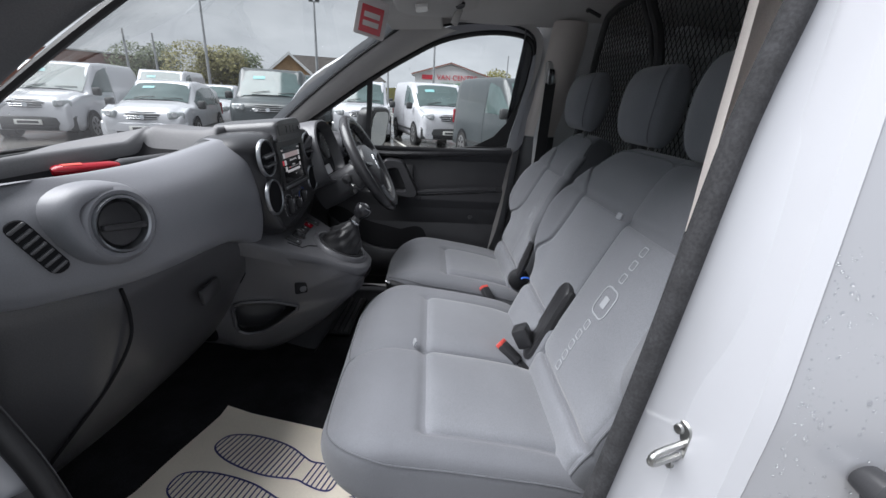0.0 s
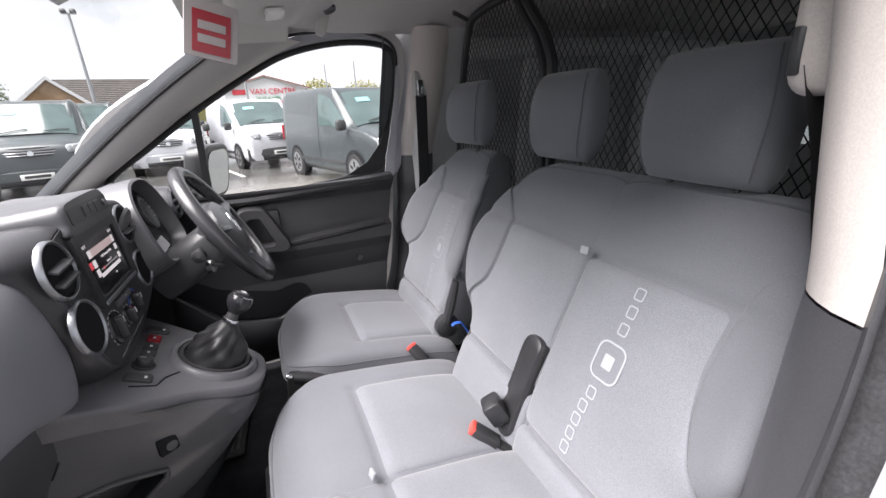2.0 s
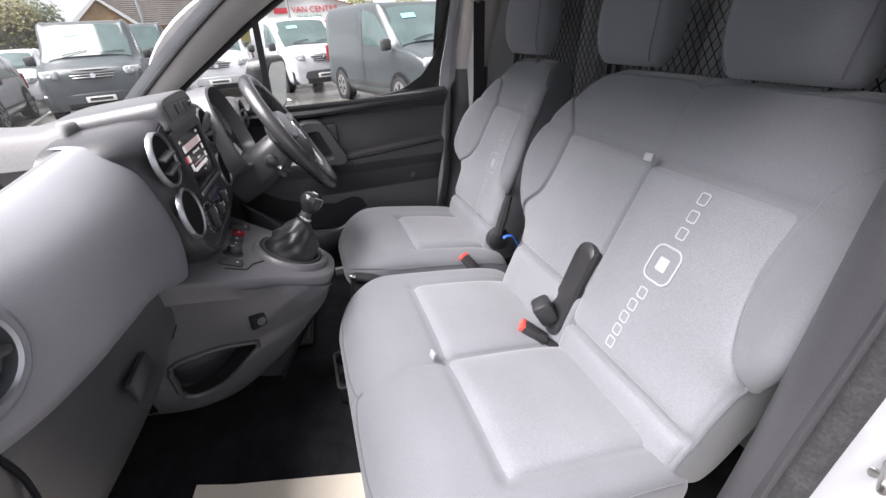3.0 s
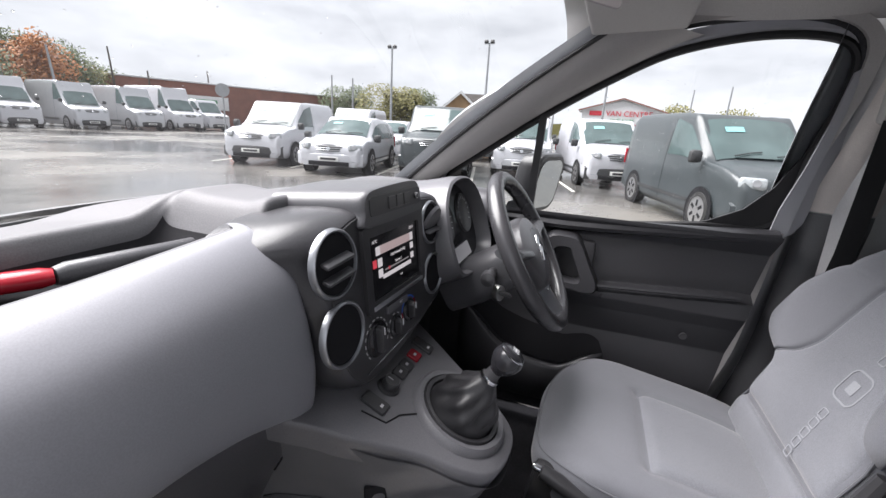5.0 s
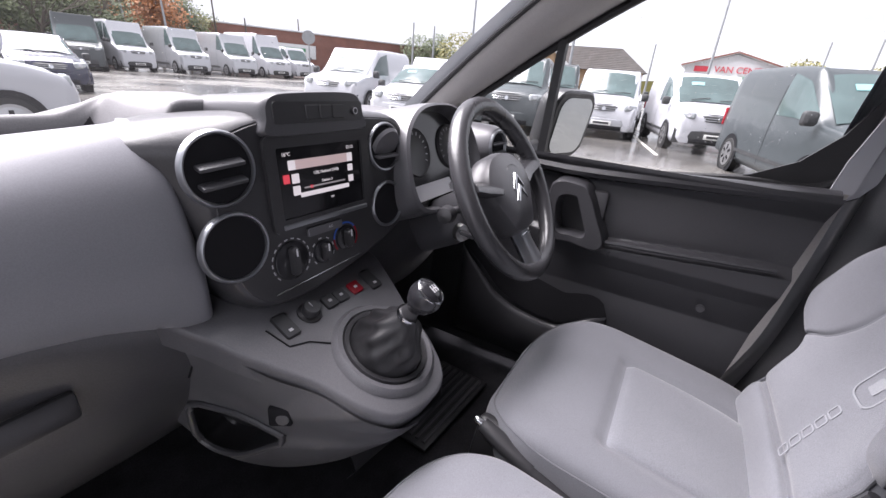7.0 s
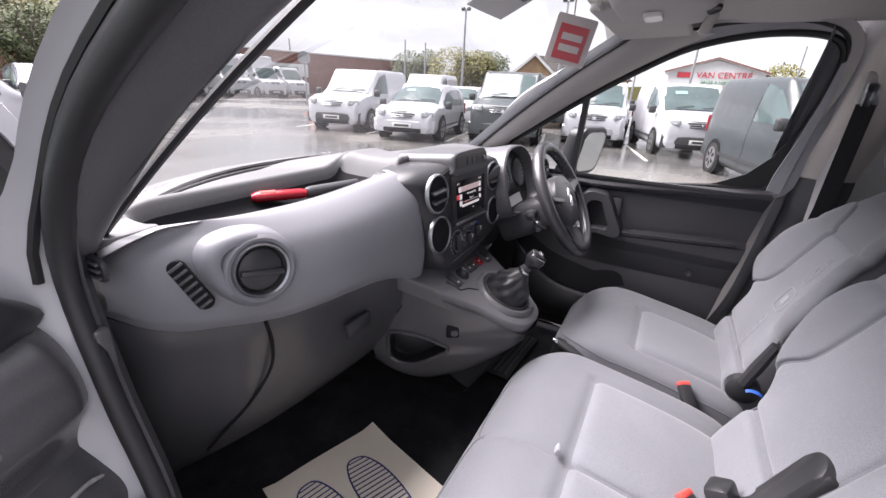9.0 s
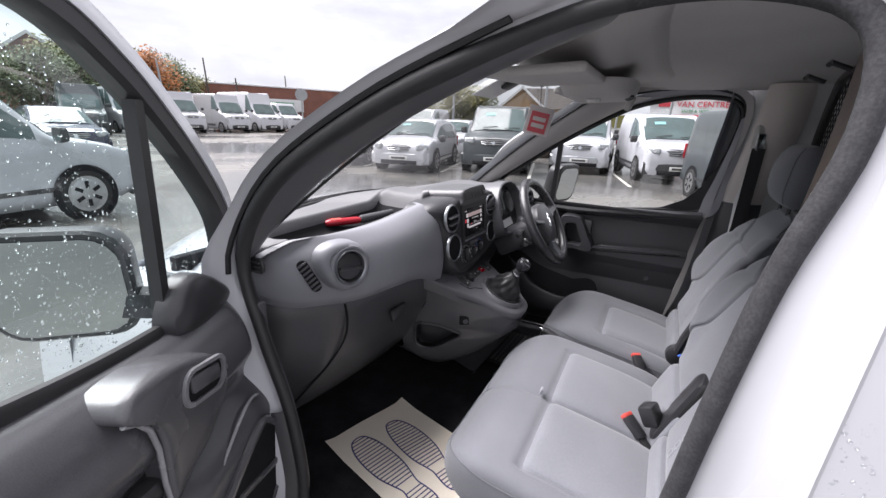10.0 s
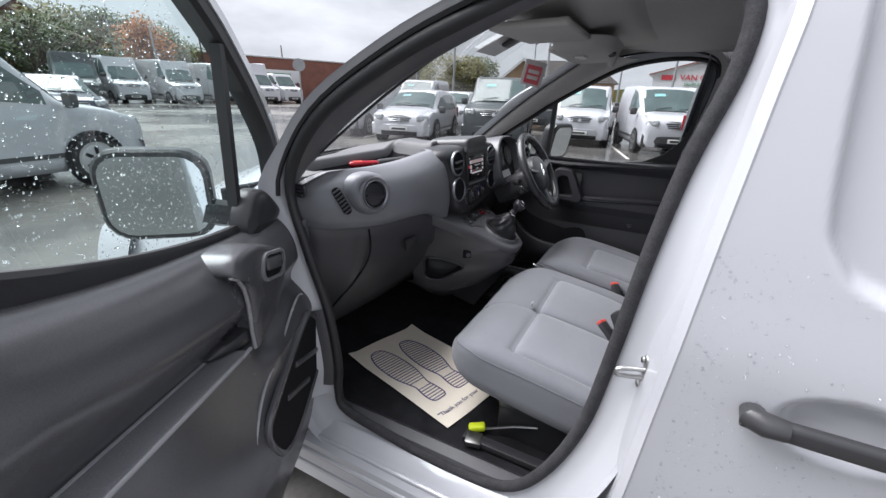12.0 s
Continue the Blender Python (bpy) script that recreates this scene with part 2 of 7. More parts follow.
def rrect(w, h, r, n=4):
    """A rounded rectangle in the plane, anticlockwise."""
    r = min(r, w / 2 - 1e-4, h / 2 - 1e-4)
    out = []
    for cx, cy, a0 in ((w / 2 - r, h / 2 - r, 0), (-w / 2 + r, h / 2 - r, 90), (-w / 2 + r, -h / 2 + r, 180), (w / 2 - r, -h / 2 + r, 270)):
        for j in range(n + 1):
            a = radians(a0 + 90 * j / n)
            out.append((cx + r * math.cos(a), cy + r * math.sin(a)))
    return out


def plate(outline, depth, m=Matrix(), edge=0.0, bm=None):
    """A flat plate from an outline in local xy, rising depth along local z, with an eased front edge."""
    c = sum((Vector(p) for p in outline), Vector((0, 0))) / len(outline)
    rings = [[m @ Vector((x, y, 0)) for x, y in outline]]
    if edge:
        rings.append([m @ Vector((x, y, depth - edge)) for x, y in outline])
        k = []
        for x, y in outline:
            q = Vector((x, y)) - c
            s = max(0.0, 1 - edge / max(q.length, 1e-6))
            k.append(m @ Vector((c.x + q.x * s, c.y + q.y * s, depth)))
        rings.append(k)
    else:
        rings.append([m @ Vector((x, y, depth)) for x, y in outline])
    return loft(rings, True, True, bm)


def frame_plate(outer, inner, depth, m=Matrix(), bm=None):
    """A flat ring between two outlines of as many points."""
    rings = [[m @ Vector((*p, z)) for p in o] for o, z in ((outer, 0), (outer, depth), (inner, depth), (inner, 0))]
    return loft(rings, True, False, bm, True)


def surface(f, nu, nv, thick=0.0, skip=None, bm=None):
    """A sheet of points f(u, v), u and v in 0..1; skip(u, v): leaves a hole; thick: gives it a back."""
    bm = bm or bmesh.new()
    vs = [[bm.verts.new(f(i / nu, j / nv)) for i in range(nu + 1)] for j in range(nv + 1)]
    new_faces = []
    for j in range(nv):
        for i in range(nu):
            if skip and skip((i + 0.5) / nu, (j + 0.5) / nv):
                continue
            new_faces.append(bm.faces.new((vs[j][i], vs[j][i + 1], vs[j + 1][i + 1], vs[j + 1][i])))
    if thick:
        bm.normal_update()
        bmesh.ops.solidify(bm, geom=new_faces, thickness=thick)
    loose = [v for v in bm.verts if not v.link_faces]
    bmesh.ops.delete(bm, geom=loose, context="VERTS")
    return bm


def basis(o, x, z):
    """A pose with its origin at o, its local x along x and local z along z."""
    z = Vector(z).normalized()
    x = Vector(x)
    x = (x - z * x.dot(z)).normalized()
    y = z.cross(x)
    m = Matrix((x, y, z)).transposed().to_4x4()
    m.translation = Vector(o)
    return m


def upright(o, z):
    """A pose at o with local x across the van, local z along z and local y up its face."""
    z = Vector(z).normalized()
    y = Vector((0, -z.z, z.y))
    m = Matrix((Vector((1, 0, 0)), y, z)).transposed().to_4x4()
    m.translation = Vector(o)
    return m


BASES = {}


def finish(name, bm, material, smooth=38):
    me = bpy.data.meshes.new(name)
    bmesh.ops.recalc_face_normals(bm, faces=bm.faces[:])
    bm.to_mesh(me)
    bm.free()
    if smooth:
        me.polygons.foreach_set("use_smooth", [True] * len(me.polygons))
        me.set_sharp_from_angle(angle=radians(smooth))
    me.materials.append(material)
    return new(name, me)


def thing(name, label, category, at=(0, 0, 0), group="", kind=""):
    """An empty at the base of a thing, for its parts."""
    e = new(name)
    e.empty_display_size = 0.05
    e.matrix_basis = Matrix.Translation(at)
    BASES[e] = e.matrix_basis.inverted()
    return tagged(e, label, category, group, kind)


def part(name, bm, material, parent, label="", smooth=38):
    ob = finish(name, bm, material, smooth)
    ob.parent = parent
    ob.matrix_parent_inverse = BASES.get(parent, Matrix())
    return tagged(ob, label)


def solo(name, bm, material, label, category="", group="", kind="", smooth=38):
    return tagged(finish(name, bm, material, smooth), label, category, group, kind)


def lettering(text, size, m, material, name, parent=None, extrude=0.0004, align="CENTER"):
    cu = bpy.data.curves.new(name, "FONT")
    cu.body, cu.size, cu.extrude, cu.align_x, cu.align_y = text, size, extrude, align, "CENTER"
    tmp = bpy.data.objects.new(name, cu)
    me = bpy.data.meshes.new_from_object(tmp)
    bpy.data.objects.remove(tmp)
    me.transform(m)
    me.materials.clear()
    me.materials.append(material)
    ob = new(name, me)
    if parent:
        ob.parent = parent
        ob.matrix_parent_inverse = BASES.get(parent, Matrix())
    return ob


def lerp(table, x):
    """Smooth values, with no overshoot, by a sorted table of (x, value or tuple)."""
    if x <= table[0][0]:
        return table[0][1]
    if x >= table[-1][0]:
        return table[-1][1]
    k = next(i for i in range(len(table) - 1) if x <= table[i + 1][0])

    def one(get):
        def slope(i):
            return (get(i + 1) - get(i)) / (table[i + 1][0] - table[i][0])

        def tangent(i):
            if i == 0:
                return slope(0)
            if i == len(table) - 1:
                return slope(i - 1)
            p, q = slope(i - 1), slope(i)
            return 2 * p * q / (p + q) if p * q > 0 else 0.0
        h = table[k + 1][0] - table[k][0]
        t = (x - table[k][0]) / h
        a, b = get(k), get(k + 1)
        return a + (b - a) * t * t * (3 - 2 * t) + h * t * (1 - t) * (tangent(k) * (1 - t) - tangent(k + 1) * t)
    if isinstance(table[0][1], tuple):
        return tuple(one(lambda i, c=c: table[i][1][c]) for c in range(len(table[0][1])))
    return one(lambda i: table[i][1])


# ---- the van's shell ----
SEAL = [(-.80, .47, .45), (-.80, .28, .42), (-.80, .09, .405), (-.80, -.07, .43), (-.80, -.16, .53), (-.80, -.23, .71), (-.805, -.262, .92),
        (-.81, -.285, 1.13), (-.80, -.314, 1.32), (-.785, -.355, 1.49), (-.76, -.345, 1.60), (-.745, -.25, 1.645), (-.74, -.10, 1.645), (-.745, .08, 1.595),
        (-.755, .31, 1.50), (-.765, .55, 1.35), (-.78, .655, 1.17), (-.79, .60, .98), (-.79, .535, .80), (-.795, .50, .62), (-.80, .50, .52)]
LOOP = catmull(SEAL, 5, True)
MID_Y, MID_Z = 0.15, 1.0


def ease(a, b, x):
    t = max(0.0, min(1.0, (x - a) / (b - a)))
    return t * t * (3 - 2 * t)


def skin_x(z):
    return lerp([(.28, -.86), (.45, -.885), (.75, -.90), (1.0, -.90), (1.15, -.887), (1.5, -.838), (1.68, -.79), (1.76, -.72), (1.80, -.60)], z)


def outward(i):
    a, b = LOOP[i - 1], LOOP[(i + 1) % len(LOOP)]
    t = Vector((0, b.y - a.y, b.z - a.z)).normalized()
    n = Vector((0, t.z, -t.y))
    return n if n.dot(LOOP[i] - Vector((0, MID_Y, MID_Z))) > 0 else -n


def loop_ring(off, dx, side=-1):
    """The door opening's outline, widened by off(point) and moved dx towards the cabin."""
    out = []
    for i, p in enumerate(LOOP):
        o = off(p) if callable(off) else off
        d = dx(p) if callable(dx) else dx
        q = p + outward(i) * o
        if d < 0:
            d *= 1 - .6 * ease(.0, .15, p.y) * ease(1.15, 1.28, p.z)
        x = max(p.x + d, skin_x(q.z) + .006) if q.y < 0 else p.x + d
        back = .085 * ease(.0, .22, -q.y) if side > 0 else 0.0
        out.append(Vector((x * -side, q.y - back, q.z)))
    return out


def jamb_width(p):
    if p.z < 0.5:
        return 0.105
    if p.y < 0:
        return 0.088 if p.z < 1.5 else 0.06
    return 0.036 + .024 * max(0.0, min(1.0, (1.2 - p.z) / .25))


van = thing("panel_van", "white panel van with its passenger door open, wet from rain", "van", (0, 0, 0))
for side in (-1, 1):
    rings = [loop_ring(o, d, side) for o, d in ((0.004, 0.02), (0.012, 0.0), (0.022, -0.004), (lambda p: jamb_width(p) * 0.55, -0.012), (lambda p: jamb_width(p) * 0.7, -0.028), (jamb_width, -0.05), (lambda p: jamb_width(p) + 0.004, -0.075))]
    part("door_jamb", loft([list(r) for r in zip(*rings)], False, False, None, True), M["white"], van, "white painted door opening")
    sealing = loop_ring(0.0, 0.0, side)
    part("door_seal", tube(sealing[:61], .0145 if side < 0 else .009, 10), M["flock"], van, "black flocked door seal")
    part("door_seal", tube(sealing[60:] + sealing[:1], [.0145 + .004 * ease(.0, .2, p.y) * ease(1.1, 1.25, p.z) for p in LOOP[60:] + LOOP[:1]] if side < 0 else .009, 10), M["rubber"], van, "black rubber door seal")
    part("outer_seal", tube([p for p in loop_ring(lambda p: jamb_width(p) * .62, -.022, side) if p.z > 1.1 and p.y > .02], .007, 6), M["rubber"], van, "thin outer rubber seal")
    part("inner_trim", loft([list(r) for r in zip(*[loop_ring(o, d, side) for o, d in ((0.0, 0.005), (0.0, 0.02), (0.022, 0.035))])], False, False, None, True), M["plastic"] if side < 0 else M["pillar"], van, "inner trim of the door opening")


def skin(side, holes=True):
    def f(u, v):
        z = 0.28 + 1.52 * v
        y0 = lerp([(.28, -.30), (.64, -.336), (.935, -.358), (1.2, -.38), (1.43, -.402), (1.6, -.418), (1.8, -.42)], z)
        y = y0 + (-2.45 - y0) * (u ** 1.35)
        x = skin_x(z)
        yb = lerp([(1.1, -.56), (1.2, -.535), (1.26, -.505), (1.40, -.487), (1.56, -.475), (1.75, -.455)], z)
        zb = lerp([(-2.4, 1.12), (-.80, 1.125), (-.61, 1.163), (-.56, 1.183), (-.525, 1.215), (-.50, 1.255)], y)
        x += 0.030 * ease(0, .020, yb - y) * ease(0, .018, z - zb) * max(0.0, min(1.0, (1.72 - z) / .04))
        if holes:
            r = ((y + .615) / .10) ** 2 + ((z - .955) / .058) ** 2
            x += 0.034 * ease(0, .55, 1 - r) if r < 1 else 0.0
        return Vector((-side * x, y, z))
    return surface(f, 200, 190)


for side in (-1, 1):
    part("side_panel", skin(side, side < 0), M["white"], van, "wet white side panel with a pressed recess", 60)
    edge_f = lambda z: lerp([(.28, -.30), (.64, -.336), (.935, -.358), (1.2, -.38), (1.43, -.402), (1.6, -.418), (1.8, -.42)], z)
    rings = []
    for k in range(40):
        z = .30 + 1.42 * k / 39
        x, y = skin_x(z), edge_f(z)
        rings.append([Vector((-side * a, y + b, z)) for a, b in ((x + .001, -.006), (x - .002, 0.0), (x + .009, .016), (x + .05, .024), (x + .075, .038))])
    part("door_edge", loft(rings, False, False), M["white"], van)
part("outer_handle", loft([[Vector((-.928 + x * k, y, .951 + z * k - .010 * (y + .49))) for x, z in rrect(.024, .034, .010)] for y, k in ((-.47, .7), (-.50, .95), (-.56, 1.0), (-.64, 1.0), (-.70, .85), (-.72, .5))]), M["black"], van, "black sliding door handle")
part("handle_grip", tube([(-.905, -.488, .955), (-.925, -.487, .955), (-.93, -.50, .954), (-.93, -.53, .953)], [.019, .023, .0225, .019], 16, flat=0.85), M["black"], van)

def jamb_cover(off, dx):
    ring = loop_ring(off, dx)
    order = range(90, 100)
    return [ring[i] for i in order]


part("hinge_cover", loft([list(r) for r in zip(*[jamb_cover(o, d) for o, d in ((.008, -.004), (.018, -.016), (.045, -.026), (.075, -.050), (.10, -.075))])], False, False), M["plastic"], van, "charcoal cover over the hinge jamb")
# striker on the rear jamb
strk = thing("door_striker", "zinc plated door striker loop on the white jamb", "door striker", (-.83, -.31, .92))
part("base_plate", plate(rrect(.030, .082, .014), .006, basis((-.826, -.328, .92), (1, 0, 0), (-.35, 1, 0)), .002), M["steel"], strk)
part("loop", tube(catmull([(-.835, -.325, .929), (-.85, -.285, .928), (-.853, -.277, .92), (-.85, -.285, .912), (-.835, -.325, .911)], 5), .0045, 8), M["steel"], strk)
for dz in (-.028, .028):
    part("screw", lathe([(.0001, .0), (.007, .0), (.006, .004), (.0001, .005)], basis((-.829, -.321, .92 + dz), (1, 0, 0), (-.35, 1, 0)), 12), M["steel"], strk)

# sill, scuff and floor
part("sill", loft([[Vector(p) for p in ((-.89, y, .20), (-.895, y, .30), (-.885, y, .345), (-.845, y, .375), (-.82, y, .40), (-.80, y, .408), (-.79, y, .36))] for y in (-.35, 0, .35, .72)], False, False), M["white"], van)
part("sill", loft([[Vector(p) for p in ((.89, y, .20), (.895, y, .30), (.885, y, .345), (.845, y, .375), (.82, y, .40), (.80, y, .408), (.79, y, .36))] for y in (-.35, 0, .35, .72)], False, False), M["white"], van)
for x, z, r in ((-.862, .362, .007), (-.889, .318, .009), (-.892, .262, .008)):
    part("sill_ridge", tube([(x, -.30, z), (x, 0, z), (x, .35, z), (x, .70, z)], r, 8), M["white"], van)
part("sill_seal", loft([[Vector(p) for p in ((-.80, y, .402), (-.785, y, .425), (-.75, y, .43), (-.72, y, .405), (-.715, y, .385))] for y in (-.22, 0, .3, .62)], False, False), M["plastic"], van, "black sill trim")


def floor_f(u, v):
    x, y = -.78 + 1.56 * u, -.75 + 1.75 * v
    z = .388 + 0.004 * math.sin(9 * x) * math.sin(7 * y)
    z += 0.02 * max(0, y - .62) / .3 + 0.34 * max(0.0, y - .80) ** 1.3
    return Vector((x, y, z))


tagged(finish("floor", surface(floor_f, 40, 40), M["carpet"]), "black carpeted cab floor", "floor", kind="structure")

# rear load bay and roof
part("load_floor", rbox(1.6, 1.9, .03, pose(0, -1.6, .52), .005), M["cargo"], van)
# glazed openings out of view, added to let daylight into the load bay
for sx in (-1, 1):
    part("rear_door", loft([[Vector((sx * .39 + x, -2.5 + d, z)) for x, z in ring] for ring, d in ((((-.39, .50), (.39, .50), (.39, 1.80), (-.39, 1.80)), 0), (((-.39, .50), (.39, .50), (.39, 1.80), (-.39, 1.80)), .03), (((-.29, 1.10), (.29, 1.10), (.29, 1.62), (-.29, 1.62)), .03), (((-.29, 1.10), (.29, 1.10), (.29, 1.62), (-.29, 1.62)), 0))], True, False, None, True), M["cargo"], van)
    rg = part("rear_glass", rbox(.60, .006, .54, pose(sx * .39, -2.485, 1.36), 0), M["glass_dark"], van, "unseen rear door window added to light the load bay")
    rg.visible_shadow = False
for side in (-1, 1):
    part("lining", loft([[Vector((side * x, y, z)) for x, z in ((.80, .5), (.80, .95), (.79, 1.15), (.75, 1.5), (.68, 1.68))] for y in (-.52, -1.2, -1.9, -2.5)], False, False), M["cargo"], van, "dark load bay lining")
    for y in (-1.05, -1.75):
        part("body_rib", loft([[Vector((side * x, y + d, z)) for d, x, z in ((-.05, o, z), (-.03, o - .03, z), (.03, o - .03, z), (.05, o, z))] for o, z in ((.79, .6), (.79, 1.0), (.77, 1.2), (.74, 1.5), (.67, 1.66))], False, False), M["cargo_paint"], van)
    part("roof_rail", tube([(side * .66, -.70, 1.58), (side * .66, -1.5, 1.60), (side * .66, -2.45, 1.58)], .040, 8), M["cargo_paint"], van)
roof_out = lambda u, v: Vector((-.74 + 1.48 * u, .20 - 2.7 * v, 1.80 - .10 * abs(2 * u - 1) ** 4 - .09 * max(0, .18 - v) / .18))
part("roof", surface(roof_out, 20, 24), M["white"], van, "white roof")


def ceil_f(u, v):
    x, y = -.735 + 1.47 * u, .24 - 2.72 * v
    z = 1.705 - .035 * abs(2 * u - 1) ** 3 - .03 * max(0.0, abs(2 * u - 1) - .85) / .15
    z -= .06 * max(0.0, (y + .05) / .29) ** 1.5 if y > -.05 else 0
    return Vector((x, y, z))


tagged(finish("ceiling", surface(ceil_f, 30, 40), M["headliner"]), "pale grey fabric headlining", "ceiling", kind="structure")

# windscreen and its pillars
WS_BASE, WS_TOP = 1.09, .215


def ws(u, v):
    """The windscreen: u across, v from its base up."""
    k = 2 * u - 1
    x = k * (.76 - .12 * v)
    y = WS_BASE + (WS_TOP - WS_BASE) * v - (.36 - .20 * v) * abs(k) ** 2.4
    z = 1.13 + .525 * v + .03 * math.sin(math.pi * v) - .015 * k * k
    return Vector((x, y, z))


win = part("windscreen", surface(ws, 28, 20), M["glass"], van, "rain-spotted windscreen")
win.visible_shadow = False
for side in (-1, 1):
    up = catmull([(.80, .61, 1.195), (.798, .44, 1.31), (.795, .285, 1.415), (.785, .12, 1.512), (.772, -.03, 1.59), (.76, -.10, 1.615)], 8)

    if side < 0:
        up = catmull([(.795, .655, 1.19), (.782, .61, 1.27), (.768, .50, 1.385), (.758, .31, 1.50), (.748, .08, 1.595), (.742, -.10, 1.645)], 8)

    def trim(u, v):
        """The pillar's inner cover, from the screen's edge to the door opening."""
        w = min(v, .9999) * (len(up) - 1)
        q = up[int(w)].lerp(up[int(w) + 1], w - int(w))
        e = ws(.975, v)
        e = Vector((e.x, e.y, e.z - .006))
        if side < 0:
            e = e.lerp(q, .25)
        c = e.lerp(q, u) + Vector((-.028, -.016, -.016)) * math.sin(math.pi * u) ** .7
        return Vector((side * c.x, c.y, c.z))
    # passenger side takes a darker grey: its shade is put into the colour
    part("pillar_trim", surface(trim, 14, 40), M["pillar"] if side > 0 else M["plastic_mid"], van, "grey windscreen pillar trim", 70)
    part("pillar_edge", tube([Vector((side * q.x, q.y - .004, q.z - .006)) for q in (ws(.972, i / 30) for i in range(31))], .006, 6), M["rubber"], van)
    if side > 0:
        part("outer_pillar", loft([[Vector((side * (q.x + dx), q.y + dy, q.z + dz)) for dx, dy, dz in ((-.02, .02, .02), (.015, .025, .02), (.032, .0, .01), (.04, -.03, -.01), (.03, -.04, -.03), (.0, -.01, -.006))] for q in ([ws(.975, i / 20) for i in range(21)] if side > 0 else [(lambda w_, v_: w_.lerp(up[int(v_ * (len(up) - 1) + .5)], .92))(ws(.975, i / 20), i / 20) for i in range(21)])]), M["white"], van, "white outer windscreen pillar")
part("screen_edge", tube([ws(i / 24, 0.004) + Vector((0, 0, .004)) for i in range(25)], .010, 6), M["rubber"], van)
part("screen_header", tube([ws(i / 24, 1.0) + Vector((0, -.01, .004)) for i in range(25)], .020, 8), M["shelf"], van)
# bonnet and front wings
bon = lambda u, v: Vector(((2 * u - 1) * (.80 - .10 * v), WS_BASE + .03 + .72 * v - .36 * abs(2 * u - 1) ** 2.3 * (1 - .25 * v), 1.150 - .10 * v - .18 * v * v - .10 * abs(2 * u - 1) ** 3))
part("bonnet", surface(bon, 30, 20), M["white"], van, "wet white bonnet")
for side in (-1, 1):
    wing = lambda u, v: Vector((side * (.735 + .15 * math.sin(1.35 * v) ** .7), .78 + .98 * u - .0 * v, 1.075 - .05 * u - .16 * u * u - .70 * v * v))
    part("front_wing", surface(wing, 24, 16), M["white"], van, "white front wing")
part("scuttle", surface(lambda u, v: ws(u, 0) + Vector((0, .06 * v - .01, -.012 - .012 * math.sin(3 * v))), 24, 4), M["black"], van)
# front end, bumpers and wheels
part("front_end", loft([[Vector((x, 1.86 - .40 * abs(x / .86) ** 2.4 + dy, z)) for x in [-.86 + 1.72 * k / 20 for k in range(21)]] for z, dy in ((.88, -.05), (.80, .0), (.62, .03), (.45, .04), (.28, .0), (.22, -.06))], False, False), M["white"], van, "white front end")
part("front_bumper", loft([[Vector((x, 1.905 - .40 * abs(x / .86) ** 2.4 + dy, z)) for x in [-.86 + 1.72 * k / 20 for k in range(21)]] for z, dy in ((.52, -.01), (.50, .03), (.34, .03), (.32, -.01))], False, False), M["black"], van, "black bumper strip")
for side in (-1, 1):
    part("head_lamp", rbox(.10, .26, .16, pose(side * .68, 1.60, .80, -12, 0, side * 28), .04), M["lens"], van, "clear head lamp")
    for y in (1.18, -1.62):
        wm = basis((side * .80, y, .315), (0, 1, 0), (side, 0, 0))
        wh = part("wheel", lathe([(.22, -.10), (.29, -.10), (.315, -.07), (.315, .07), (.295, .095), (.23, .10), (.225, .08)], wm, 28, None, False), M["rubber"], van, "wet black tyre")
        part("rim", lathe([(.228, .095), (.21, .085), (.07, .10), (.0001, .102)], wm, 28), M["steel"], wh)
        part("wheel_arch", lathe([(.385, .095), (.385, .105), (.32, .108), (.32, .098)], wm, 32, None, False), M["black"], van)
# bulkhead under the dash and behind the screen
for side in (-1, 1):
    part("kick_panel", rbox(.02, .44, .72, pose(side * .775, .83, .70), .004), M["plastic"], van, "charcoal footwell side panel")
part("firewall", rbox(1.5, .03, .75, pose(0, 1.0, .72), .004), M["carpet"], van)

# middle pillar trims
for side in (-1, 1):
    def pil(u, v, z0, z1, x0):
        z = z0 + (z1 - z0) * v
        yf = lerp([(.4, -.17), (.75, -.255), (1.2, -.30), (1.5, -.345), (1.66, -.36)], z) - (.13 if side > 0 else 0.0)
        y = yf - .155 * u
        x = x0 + (.078 if side < 0 else .040) * math.sin(math.pi * min(1, u * 1.05)) ** 0.6
        return Vector((side * (.790 - (x - x0) - (0.20 * max(0, z - 1.2))), y, z))
    part("pillar_upper_trim", surface(lambda u, v: pil(u, v, 1.19, 1.66, 0), 14, 14), M["cream"], van, "cream upper pillar trim")
    part("pillar_lower_trim", surface(lambda u, v: pil(u, v, .40, 1.187, 0), 14, 20), M["plastic"], van, "charcoal lower pillar trim")
    part("pillar_back", loft([[Vector((side * x, y, z)) for x, y in ((.80, -.44), (.72, -.50), (.80, -.56))] for z in (.4, 1.0, 1.66)], False, False), M["cargo"], van)


# ---- driver's door, closed ----
ddoor = thing("driver_door", "closed driver door with a charcoal plastic panel", "door", (.76, .1, .42))
WIN = [(.80, .585, 1.185), (.80, .44, 1.295), (.80, .285, 1.40), (.795, .12, 1.498), (.785, -.03, 1.572), (.782, -.20, 1.61), (.78, -.345, 1.612), (.782, -.42, 1.585), (.79, -.437, 1.51), (.797, -.405, 1.33), (.803, -.366, 1.142),
       (.803, -.19, 1.118), (.803, .0, 1.095), (.803, .16, 1.083), (.803, .33, 1.085), (.803, .50, 1.12)]
WL = catmull(WIN, 5, True)
glass_bm = bmesh.new()
